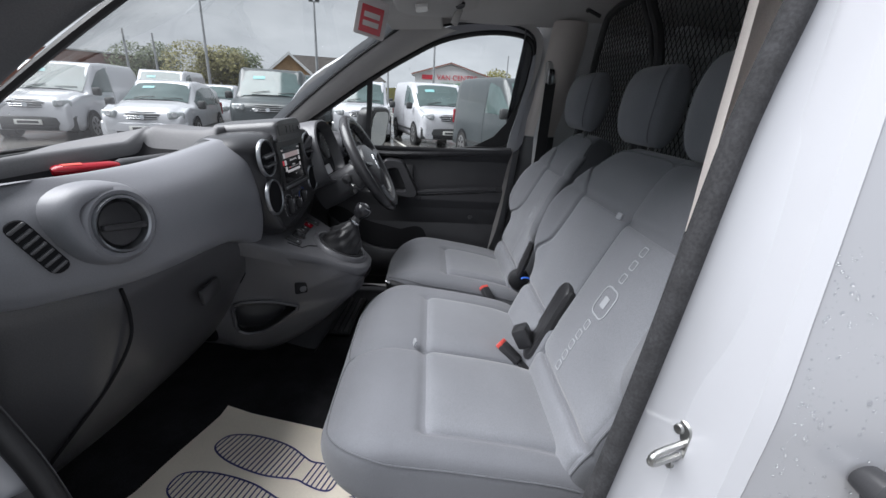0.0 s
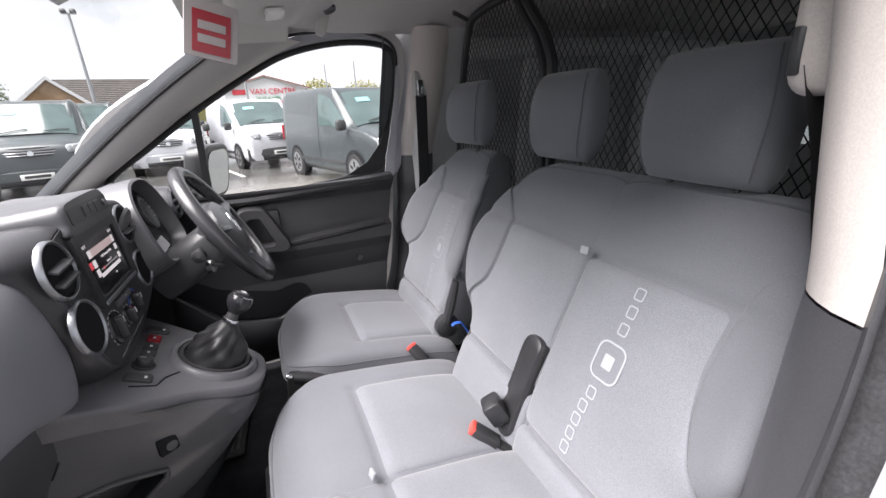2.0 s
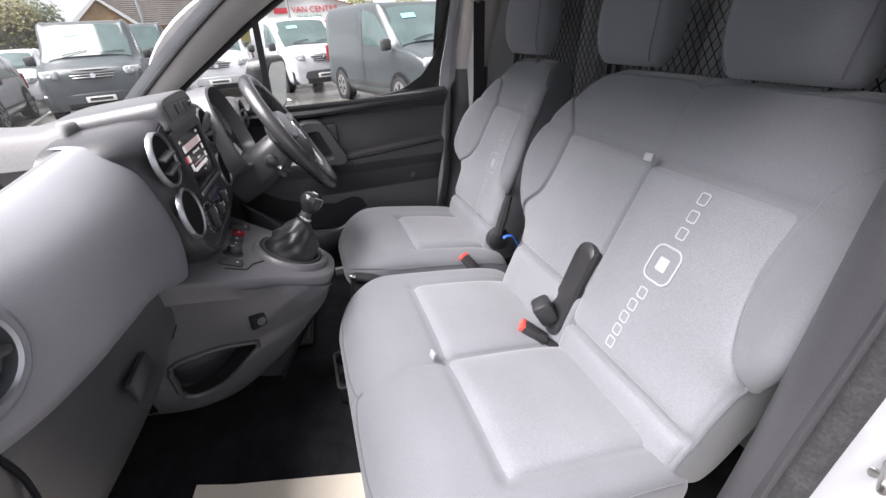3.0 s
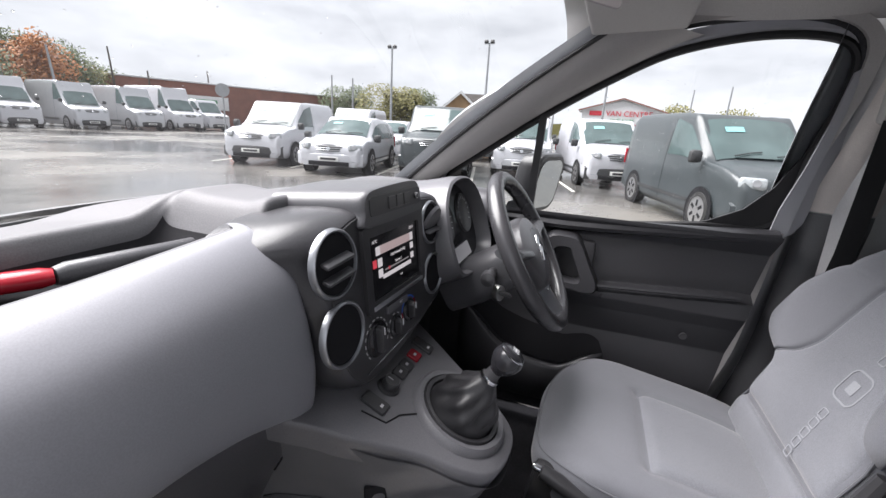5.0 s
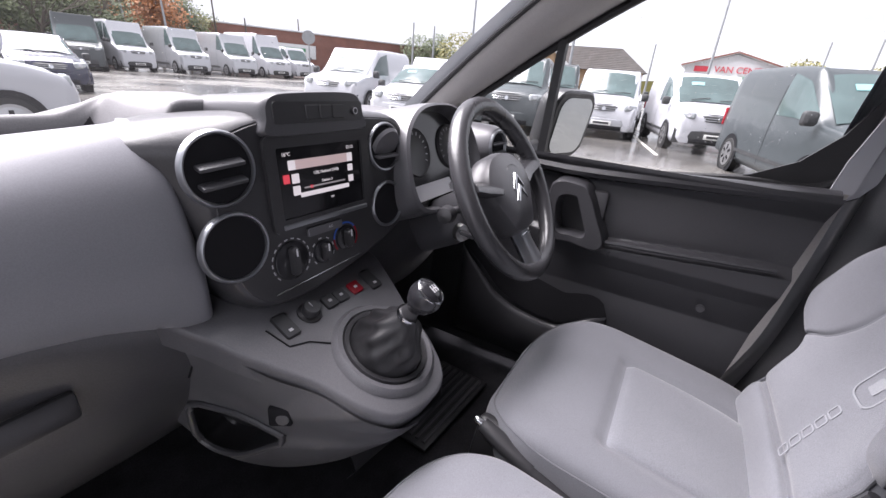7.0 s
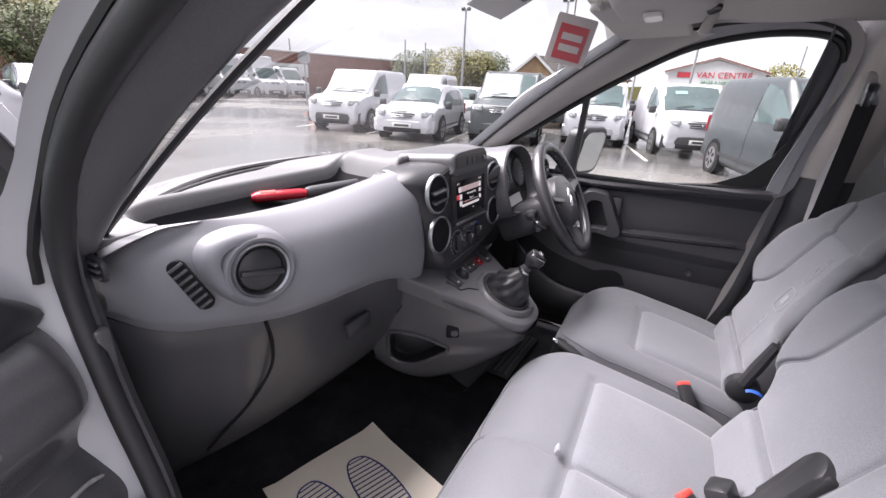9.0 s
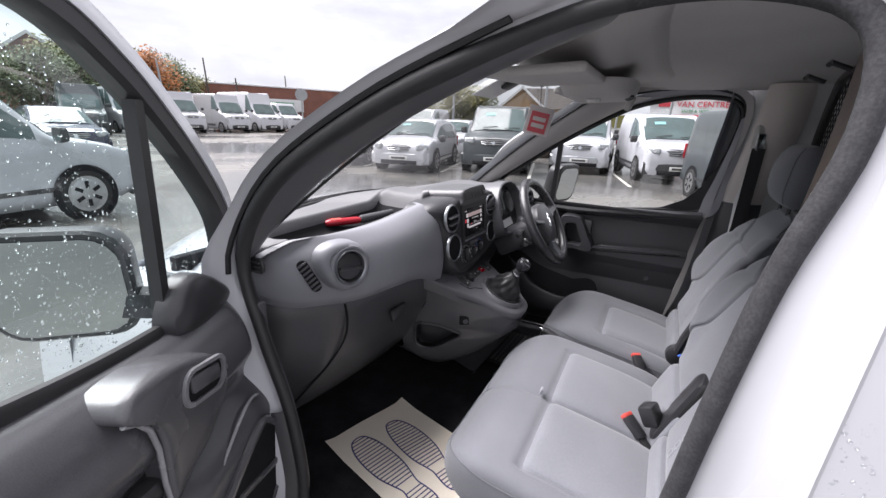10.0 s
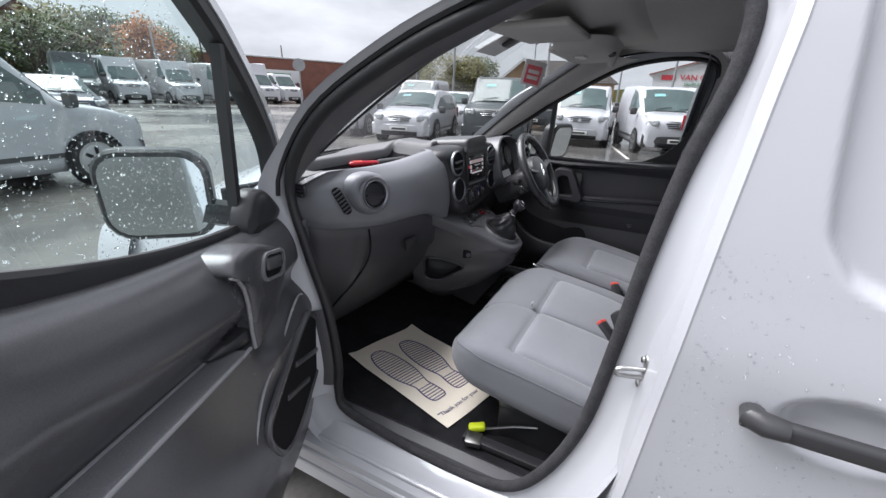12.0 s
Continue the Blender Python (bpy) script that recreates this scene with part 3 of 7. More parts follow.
glass_bm.faces.new([glass_bm.verts.new(p) for p in WL])
bmesh.ops.triangulate(glass_bm, faces=glass_bm.faces[:])
dg = part("window_glass", glass_bm, M["glass"], ddoor, "rain-speckled side window", 0)
dg.visible_shadow = False
part("window_rubber", tube([p + Vector((-.012, 0, 0)) for p in WL], .011, 8, True), M["rubber"], ddoor)
part("quarter_bar", loft([[Vector((.79 + dx, .288 + .012 * t + dy, 1.402 - .32 * t)) for dx, dy in ((-.014, -.011), (.01, -.011), (.01, .011), (-.014, .011))] for t in (0, .5, 1)]), M["rubber"], ddoor)
cx = sum((p for p in WL), Vector()) / len(WL)
ringset = []
for p in WL:
    q = (p - cx)
    q.x = 0
    n = q.normalized()
    ringset.append([p + n * a + Vector((dx, 0, 0)) for a, dx in ((.006, -.012), (.02, -.022), (.05, -.02), (.06, .0), (.05, .02))])
part("window_frame", loft(ringset, False, False, None, True), M["white"], ddoor, "white upper door frame")
# soft lower corner cover on the sill of the glass
part("glass_corner", plate([(y_, z_) for y_, z_ in ((-.12, 1.098), (-.16, 1.118), (-.21, 1.134), (-.289, 1.176), (-.347, 1.242), (-.393, 1.337), (-.425, 1.42), (-.45, 1.42), (-.40, 1.20), (-.375, 1.10))], .008, basis((.788, 0, 0), (0, 1, 0), (1, 0, 0))), M["rubber"], ddoor, "black rubber corner of the window")

part("frame_strip", plate([(-.353, 1.125), (-.362, 1.19), (-.388, 1.285), (-.417, 1.42), (-.433, 1.53), (-.447, 1.54), (-.440, 1.44), (-.418, 1.30), (-.402, 1.20), (-.394, 1.125)], .008, basis((.760, 0, 0), (0, 1, 0), (1, 0, 0)), .002), M["white"], ddoor, "white painted rear strip of the window frame")


def dpanel(u, v):
    """The driver's door panel: u from the rear forwards, v from the bottom up."""
    z = .42 + .70 * v
    yr = lerp([(.42, -.235), (.63, -.295), (.94, -.345), (1.14, -.378)], z)
    y = yr + (.60 - yr) * u
    x = .745
    x -= .05 * max(0, min(1, (z - 1.06) / .05)) * 0.6                      # ledge under the glass
    ledge = .915 + .03 * max(0, min(1, (.05 - y) / .36))
    x -= .045 * max(0, min(1, (ledge - z) / .018)) * max(0, min(1, (z - .76) / .12)) * max(0, min(1, (.35 - y) / .25))
    x -= .03 * max(0, min(1, (.84 - z) / .2))
    x += .02 * max(0, min(1, (.46 - z) / .05))
    return Vector((x, y, z))


# darker copy of the door plastic, for the closed door's dimmer light
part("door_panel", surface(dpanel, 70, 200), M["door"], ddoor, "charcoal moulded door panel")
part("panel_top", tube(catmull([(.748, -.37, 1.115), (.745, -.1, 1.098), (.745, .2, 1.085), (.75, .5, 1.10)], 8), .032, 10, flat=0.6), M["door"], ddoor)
loop_o = catmull([(y, z, 0) for y, z in ((.225, 1.048), (.152, 1.062), (.120, 1.040), (.088, .975), (.060, .915), (.078, .888), (.150, .896), (.215, .905))], 4, True)
loop_i = catmull([(y, z, 0) for y, z in ((.205, 1.018), (.157, 1.032), (.142, 1.010), (.124, .968), (.108, .928), (.118, .912), (.153, .913), (.195, .922))], 4, True)
part("pull_handle", loft([[Vector((x, .15 + (p.x - .15) * s, .975 + (p.y - .975) * s)) for p in q] for q, x, s in ((loop_o, .745, 1.0), (loop_o, .690, 1.0), (loop_o, .678, .975), (loop_o, .674, .94), (loop_i, .674, .92), (loop_i, .680, .86), (loop_i, .735, .84))], True, False), M["door"], ddoor, "moulded pull handle")
part("pull_recess", rbox(.02, .12, .15, pose(.735, .14, .965), .009), M["black"], ddoor)
part("armrest_line", tube(catmull([(.697, .06, .915), (.696, -.12, .928), (.698, -.31, .943)], 6), .0065, 8), M["door"], ddoor)
part("panel_cap", lathe([(.0001, 0), (.011, 0), (.010, .003), (.0001, .002)], basis((.708, -.197, .80), (0, 1, 0), (-1, 0, 0)), 16), M["black"], ddoor)
def lip_z(y):
    return lerp([(.0, .690), (.03, .688), (.06, .678), (.10, .655), (.145, .634), (.235, .643), (.331, .675), (.417, .744), (.50, .80)], y)


def panel_x(y, z):
    yr = lerp([(.42, -.235), (.63, -.295), (.94, -.345), (1.14, -.378)], z)
    return dpanel((y - yr) / (.60 - yr), (z - .42) / .70).x


lip_y = [.01 + .48 * i / 30 for i in range(31)]
# no real opening: a dark sheet over the panel paints the pocket's shade
part("pocket_shade", loft([[Vector((panel_x(y, z) - .004, y, z)) for z in (lip_z(y) - .01, lip_z(y) + .03 * k, lip_z(y) + .06 * k, lip_z(y) + .10 * k)] for y, k in ((y, math.sqrt(max(.0, 1 - ((y - .25) / .24) ** 2))) for y in lip_y)], False, False), M["hole"], ddoor, "dark sheet for the shade in the door pocket mouth")
part("map_pocket", loft([[Vector((panel_x(y, z) - .003 + (x - panel_x(y, z) + .003) * math.sqrt(max(.0, 1 - ((y - .25) / .241) ** 2)), y, z)) for x, z in ((.72, .47), (.665, .50), (.650, .56), (.655, lip_z(y) - .012), (.662, lip_z(y) - .002), (.672, lip_z(y)), (.684, lip_z(y) - .006), (.70, lip_z(y) - .03))] for y in lip_y], False, False), M["door"], ddoor, "moulded door pocket", 60)
# door mirror outside
mir = thing("door_mirror", "black door mirror beaded with rain", "door mirror", (.95, .30, 1.05))
rh = [basis((.955, .285, 1.178), (1, -.4, .0), (-.40, -1, -.20))]
part("housing", loft([[rh[0] @ Vector((x * s, y * s, d)) for x, y in rrect(.20, .21, .05)] for s, d in ((.5, -.085), (.85, -.06), (1, -.01), (1.0, .012), (.94, .018))]), M["black"], mir)
part("mirror_glass", plate(rrect(.160, .172, .04), .003, rh[0] @ Matrix.Translation((0, 0, .0185))), M["mirror"], mir)
part("arm", tube([(.82, .36, 1.10), (.88, .345, 1.105), (.94, .33, 1.12)], .026, 8), M["black"], mir)


# ---- passenger's door, open ----
HX, HY, HA = -.845, .70, radians(63)
DOOR = Matrix(((-math.sin(HA), math.cos(HA), 0, HX), (-math.cos(HA), -math.sin(HA), 0, HY), (0, 0, 1, 0), (0, 0, 0, 1)))
# local x runs from the hinge to the free edge, local y points to the door's inner side


def on_door(u, n, z):
    return DOOR @ Vector((u, n, z))


pdoor = thing("passenger_door", "open passenger door, charcoal inner panel and wet window", "door", (-1.1, .5, .35))


def pbelt(u):
    d = max(0.0, min(u, .80) - .10)
    return 1.092 + .032 * d + .248 * d * d + .10 * max(0.0, u - .80)


def shelf_z(a):
    return .886 + .13 * max(0.0, a - .41)


def panel_top(a):
    return pbelt(a) - .005 - .034 * ease(.30, .95, a)


def ppanel(u, v):
    """The panel: u from the hinge to the free edge, v from the bottom over the armrest shelf to the glass."""
    a = -.035 + .975 * u
    zb = lerp([(-.04, .47), (.05, .40), (.2, .36), (1.05, .36)], a)
    zt, zi = panel_top(a), shelf_z(a)
    zl = zi + .004
    k = ease(.27, .39, a)
    swell = .082 * (1 - k)
    if v < .5:
        z = zb + (zl - zb) * v / .5
        n = .044 + swell * ease(.95, .80, z) + k * (.062 + .030 * ease(.02, .30, zl - z))
    elif v < .56:
        w = (v - .5) / .06
        z = zl + (zi - zl) * w
        n = .044 + swell * ease(.95, .80, z) + k * .062 * (1 - w)
    else:
        z = zi + (zt - zi) * (v - .56) / .44
        n = .040 + (.010 + .088 * math.sqrt(max(0.0, 1 - (1 - min(1.0, (zt - z) / .13)) ** 2)) - .040) * ease(zi - .01, max(zi + .05, zt - .12), z) + swell * ease(.95, .80, z)
    n -= (.05 - .02 * ease(.95, .80, z)) * max(0.0, min(1, (.03 - a) / .065)) ** 1.6
    n -= .04 * ease(.895, .94, a)
    n -= .03 * max(0.0, min(1.0, (.55 - z) / .2))
    return on_door(a, n, z)


part("inner_panel", surface(ppanel, 130, 170), M["door_skin"], pdoor, "charcoal moulded door panel")
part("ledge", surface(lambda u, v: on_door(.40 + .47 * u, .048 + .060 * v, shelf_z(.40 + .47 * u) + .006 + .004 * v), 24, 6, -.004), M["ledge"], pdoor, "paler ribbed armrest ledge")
# pale tubes painting the highlights on the ledge's rounded edges
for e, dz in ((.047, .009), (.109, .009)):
    part("ledge_edge", tube([on_door(.385 + .495 * i / 10, e, shelf_z(.385 + .495 * i / 10) + dz) for i in range(11)], .0042, 8), M["edge_glint"], pdoor)
part("shell", loft([[on_door(a, n, z - (dz if z > .8 else 0)) for a, z in ((-.02, .36), (.02, .30), (.95, .29), (.99, .5), (1.0, 1.16), (.6, 1.08), (.2, 1.03), (-.03, 1.04))] for n, dz in ((.008, 0), (-.004, .0), (-.055, .06), (-.075, .07))]), M["white"], pdoor, "white door shell")
frame_path = catmull([(-.065, .0, 1.09), (-.07, .0, 1.19), (-.06, -.002, 1.275), (.0, -.006, 1.375), (.08, -.012, 1.475), (.165, -.018, 1.56), (.28, -.022, 1.63), (.50, -.028, 1.67), (.80, -.028, 1.665), (.97, -.02, 1.60), (1.0, -.01, 1.42), (.98, 0, 1.24)], 6)
part("window_frame", loft([[on_door(p.x + a, p.y + b, p.z + c) for a, b, c in ((-.008, .030, .010), (.014, .032, -.010), (.018, .02, -.016), (.012, -.02, -.014), (-.014, -.03, .012))] for p in frame_path]), M["rubber"], pdoor, "black window surround")
part("outer_frame", loft([[on_door(p.x + a, p.y + b, p.z + c) for a, b, c in ((-.036, .026, .030), (-.009, .033, .011), (-.015, -.032, .013), (-.042, -.03, .040), (-.045, .01, .040))] for p in frame_path]), M["white"], pdoor, "white window frame")
gl = [on_door(p.x, p.y - .004, p.z) for p in frame_path] + [on_door(a, 0.0, pbelt(a)) for a in (1.0, .85, .7, .5, .3, .1)]
gbm = bmesh.new()
gbm.faces.new([gbm.verts.new(p) for p in gl])
bmesh.ops.triangulate(gbm, faces=gbm.faces[:])
pg = part("window_glass", gbm, M["glass_door"], pdoor, "rain-beaded door window", 0)
pg.visible_shadow = False
part("quarter_bar", loft([[on_door(a + da, n, z) for da, n in ((-.010, .014), (.010, .014), (.010, -.010), (-.010, -.010))] for a, z in ((.140, 1.505), (.150, 1.30), (.162, 1.09))]), M["rubber"], pdoor)
part("belt_rubber", loft([[on_door(a, n, z) for n, z in ((.004, pbelt(a) + .010), (.016, pbelt(a) + .010), (.022, pbelt(a) + .002), (.022, panel_top(a) - .012), (.004, panel_top(a) - .012))] for a in (i / 24 * 1.0 for i in range(25))]), M["rubber"], pdoor, "black belt-line rubber")
cover = catmull([(-.02, 1.085, 0), (.05, 1.06, 0), (.14, 1.062, 0), (.185, 1.08, 0), (.18, 1.125, 0), (.14, 1.168, 0), (.085, 1.172, 0), (.025, 1.135, 0)], 4, True)
part("mirror_cover", loft([[on_door(.10 + (p.x - .10) * s, n, 1.125 + (p.y - 1.125) * s) for p in cover] for s, n in ((1.05, .0), (1.04, .022), (.97, .040), (.80, .049), (.5, .054), (.2, .055))]), M["black"], pdoor, "black mirror mounting cover")
def strap(pts, n=6):
    """A moulded strip on the door along points (a, z, width, depth off the door)."""
    line = catmull([(a, z, 0) for a, z, w, d in pts], n)
    size = catmull([(w, d, 0) for a, z, w, d in pts], n)
    out = []
    for k, p in enumerate(line):
        t_ = (line[min(k + 1, len(line) - 1)] - line[max(k - 1, 0)]).normalized()
        mx_, mz_ = -t_.y, t_.x
        w, d = size[k].x / 2, size[k].y
        out.append([on_door(p.x + mx_ * w * f, e, p.y + mz_ * w * f) for f, e in ((1, .045), (1, d - .014), (.82, d - .003), (.3, d), (-.3, d), (-.82, d - .003), (-1, d - .014), (-1, .045))])
    return loft(out)


grip = catmull([(a, z, 0) for a, z in ((.416, 1.078), (.408, 1.096), (.385, 1.108), (.330, 1.108), (.275, 1.094), (.200, 1.060), (.160, 1.020), (.160, .965), (.225, .912), (.300, .886), (.352, .868), (.356, .920), (.354, .985), (.362, 1.026), (.378, 1.050), (.400, 1.066))], 4, True)
part("pull_handle", loft([[on_door(.30 + (p.x - .30) * s, n, .99 + (p.y - .99) * s) for p in grip] for s, n in ((1.0, .040), (1.0, .092), (.985, .104), (.95, .111), (.86, .114), (.5, .114))]), M["door_skin"], pdoor, "hooked moulded pull handle", 50)
# pale tube as the handle edge's painted highlight
part("grip_rim", tube([on_door(a, .104, z) for a, z in ((.412, 1.073), (.388, 1.058), (.368, 1.030), (.358, .985), (.359, .920), (.354, .876))], .0045, 8), M["edge_glint"], pdoor, "pale line painting the highlight on the handle's edge")
# solid dark block painting the shade behind the grip
part("handle_shade", loft([[on_door(a, n, z) for a, z in ((.345, .915), (.410, .925), (.388, 1.045), (.350, 1.035))] for n in (.040, .072)]), M["hole"], pdoor, "dark block for the shade behind the grip")
part("handle_foot", strap([(.345, .906, .040, .098), (.385, .914, .034, .096), (.425, .914, .022, .080), (.455, .910, .008, .060)]), M["black"], pdoor, "dark handle foot on the shelf", 50)
lev_b = basis(on_door(.238, .113, 1.030), DOOR.to_3x3() @ Vector((.97, 0, .24)), DOOR.to_3x3() @ Vector((0, 1, 0)))
part("switch_bezel", frame_plate(rrect(.128, .068, .026), rrect(.112, .053, .021), .007, lev_b), M["ledge"], pdoor)
part("lever_hollow", plate(rrect(.110, .054, .024), .002, lev_b), M["hole"], pdoor)
part("release_lever", rbox(.085, .030, .012, lev_b @ pose(.006, -.006, .006, 14, 0, 0), .006), M["plastic"], pdoor, "door release lever")
part("panel_rubber", tube([on_door(a, .055, z) for a, z in ((.945, .40), (.945, .8), (.945, 1.05), (.945, 1.20))], .012, 8), M["rubber"], pdoor)
pock = [(.405, .655), (.398, .700), (.362, .722), (.261, .763), (.115, .808), (.060, .797), (.005, .712), (.028, .612), (.150, .560), (.270, .535), (.350, .565)]
pc = catmull([(a, z, 0) for a, z in pock], 4, True)
part("pocket_rim", tube([on_door(p.x, .132, p.y) for p in pc], .010, 8, True), M["door_skin"], pdoor, "raised pocket rim")
# ridge coloured pale to carry its highlight
part("pocket_ridge", tube(catmull([on_door(a, n, z) for a, z, n in ((.47, .61, .128), (.445, .70, .124), (.374, .768, .118), (.273, .807, .118), (.148, .855, .112), (.066, .862, .106), (.0, .82, .10))], 6), .0035, 8), M["edge_glint"], pdoor, "moulded ridge over the pocket")
# flat dark sheet across the rim, painting the shade inside the pocket
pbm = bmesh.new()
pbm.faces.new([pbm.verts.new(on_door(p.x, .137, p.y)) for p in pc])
part("pocket_shade", pbm, M["hole"], pdoor, "flat dark sheet for the shade inside the door pocket")
for a, z, w in ((.135, .700, .19), (.215, .655, .17)):
    part("pocket_rib", rbox(w, .016, .010, basis(on_door(a, .137, z), DOOR.to_3x3() @ Vector((.93, 0, .37)), DOOR.to_3x3() @ Vector((0, 1, 0))), .004), M["plastic"], pdoor)
for z in (.62, 1.0):
    part("hinge", rbox(.06, .035, .06, pose(-.85, .69, z, 0, 0, 30), .006), M["white"], pdoor)
part("check_strap", rbox(.09, .012, .02, pose(-.86, .655, .80, 0, 0, 30), .003), M["steel"], pdoor)
# its mirror
pm = thing("door_mirror", "black passenger door mirror beaded with rain", "door mirror", (-1.15, .85, 1.1))
MN = DOOR.to_3x3() @ Vector((.95, .30, -.10))
mb = basis(on_door(.15, -.185, 1.165), DOOR.to_3x3() @ Vector((.30, -.95, 0)), MN)
part("housing", loft([[mb @ Vector((x * s, y * s, d)) for x, y in rrect(.245, .225, .06)] for s, d in ((.5, -.09), (.85, -.065), (1, -.015), (1.0, .012), (.95, .018))]), M["black"], pm)
part("mirror_glass", plate(rrect(.215, .195, .05), .003, mb @ Matrix.Translation((0, 0, .0185))), M["mirror"], pm)
part("arm", tube([on_door(.05, -.02, 1.10), on_door(.09, -.06, 1.105), on_door(.12, -.10, 1.12)], .035, 8), M["black"], pm)


# ---- dashboard ----
dash = thing("dashboard", "two-tone grey moulded dashboard", "dashboard", (0, .7, .45))


def back_of(x):
    return WS_BASE - .02 - .34 * abs(x / .76) ** 2.4


def sheet(prof, x0, x1):
    """A sheet through the smooth profile prof(x) of (y, z)."""
    def f(u, v):
        x = x0 + (x1 - x0) * u
        pts = prof(x)
        m = len(pts) - 1
        w = min(v * m, m - 1e-6)
        i = int(w)
        r = w - i
        p0, p1, p2, p3 = pts[max(i - 1, 0)], pts[i], pts[i + 1], pts[min(i + 2, m)]
        c = [0.5 * (2 * p1[j] + (p2[j] - p0[j]) * r + (2 * p0[j] - 5 * p1[j] + 4 * p2[j] - p3[j]) * r * r + (3 * p1[j] - 3 * p2[j] + p3[j] - p0[j]) * r ** 3) for j in (0, 1)]
        return Vector((x, c[0], c[1]))
    return f


def pad_shift(x):
    return lerp([(-.74, .25), (-.70, .172), (-.66, .128), (-.62, .094), (-.585, .064), (-.52, .028), (-.44, .006), (-.36, 0.0), (-.13, .004)], x)


def pad_top(x):
    return lerp([(-.74, 1.135), (-.70, 1.165), (-.66, 1.18), (-.40, 1.188), (-.13, 1.205)], x)


def top_prof(x):
    """From the screen's foot over the open tray to the rim above the pad."""
    b = back_of(x)
    hump = .030 * ease(-.17, -.07, x) * (1 - ease(.0, .16, x)) - .035 * (1 - ease(-.74, -.60, x)) - .02 * ease(.5, .73, x)
    deep = .062 * ease(-.665, -.63, x) * (1 - ease(-.145, -.085, x))
    back = min(.765, b - .10)
    lip = pad_top(x) if x < -.13 else 1.205 - .012 * ease(.05, .4, x)
    s = pad_shift(x) * .5 if x < -.13 else 0.0
    b = max(b, .562 + s + .15)
    back = min(.765, b - .05)
    fl = 1.195 + hump - deep
    front = .562 + s
    mid = min(front + .05, back - .08)
    return [(b, 1.105), (b - .035, 1.15 + hump * .3), (back + .03, 1.185 + hump), (back, 1.194 + hump), (back - .014, 1.192 + hump - deep * .25), (back - .03, fl + .004), ((back + mid) / 2, fl), (mid, fl), (front + .012, fl + .006), (front + .004, lip - .006), (front, lip + .002), (front - .016, lip + .004)]


part("top_cover", surface(sheet(top_prof, -.735, .735), 180, 66), M["dash_top"], dash, "charcoal dashboard top with an open tray")


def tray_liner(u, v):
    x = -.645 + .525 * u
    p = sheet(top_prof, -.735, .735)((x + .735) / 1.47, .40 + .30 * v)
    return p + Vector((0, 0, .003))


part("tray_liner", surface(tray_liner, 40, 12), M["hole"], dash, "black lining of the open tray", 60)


def pad_low(x):
    return lerp([(-.74, 1.035), (-.70, 1.008), (-.66, 1.000), (-.58, 1.000), (-.45, 1.004), (-.36, .998), (-.28, .982), (-.20, .952), (-.14, .928), (.2, .93), (.73, 1.0)], x)


def pad_prof(x):
    s, zl, zt = pad_shift(x), pad_low(x), pad_top(x)
    h = zt - zl
    return [(.547 + s * .5, zt + .006), (.52 + s * .8, zt + .006), (.488 + s, zt - .06 * h), (.463 + s, zt - .20 * h), (.448 + s, zt - .42 * h), (.443 + s, zt - .62 * h), (.449 + s, zt - .82 * h), (.460 + s, zl + .014), (.472 + s, zl + .003), (.495 + s, zl)]


def pad_skin(u, v):
    """The pad, its inner end sweeping down and inwards along the centre stack and rolled back at the joint."""
    p = sheet(pad_prof, -.735, lerp([(0, -.160), (.2, -.152), (.5, -.140), (.8, -.122), (1, -.112)], v))(u, v)
    return p + Vector((0, .028 * max(0.0, (u - .965) / .035) ** 2, 0))


part("passenger_pad", surface(pad_skin, 110, 54), M["pad"], dash, "grey textured passenger pad", 70)


def low_prof(x):
    s = lerp([(-.735, .20), (-.70, .15), (-.66, .12), (-.58, .06), (-.40, .02), (-.13, .0), (.7, .03)], x)
    zl = pad_low(x)
    return [(.50 + s, zl + .002), (.500 + s, zl - .03), (.512 + s, zl - .08), (.54 + s, .80), (.58 + s, .72), (.63 + s, .65), (.70 + s * .9, .575), (.80 + s * .6, .50), (.92, .43)]


part("lower_panel", surface(sheet(low_prof, -.735, .735), 110, 44), M["plastic"], dash, "charcoal lower dashboard and glovebox")
cap = bmesh.new()
end = [sheet(top_prof, -.735, .7)(0, i / 30) for i in range(31)] + [sheet(pad_prof, -.735, 0)(0, i / 30) for i in range(31)] + [sheet(low_prof, -.735, 0)(0, i / 30) for i in range(31)] + [Vector((-.735, .95, .43))]
cap.faces.new([cap.verts.new(p) for p in end])
part("end_cap", cap, M["plastic"], dash, "", 0)
part("glovebox_gap", tube(catmull([(-.556, .549, .985), (-.545, .552, .93), (-.548, .562, .87), (-.575, .60, .79), (-.61, .655, .71), (-.625, .70, .65)], 6), .0035, 6), M["hole"], dash)
part("glovebox_latch", rbox(.085, .014, .04, pose(-.335, .516, .878, -8, 0, 0), .008), M["black"], dash)
part("panel_gap", tube([sheet(low_prof, -.735, .735)(.395, v) + Vector((0, -.001, 0)) for v in (.0, .05, .1, .18, .26, .34)], .002, 5), M["hole"], dash)

# outer round vent and side slots
ovm = basis((-.590, .504, 1.118), (1, .30, 0), (-.30, -1, .10))
ov = part("side_vent", lathe([(.066, -.04), (.063, .0), (.058, .010), (.053, .014), (.047, .012), (.044, -.004)], ovm, 40, None, False), M["pad"], dash, "grey round side vent")
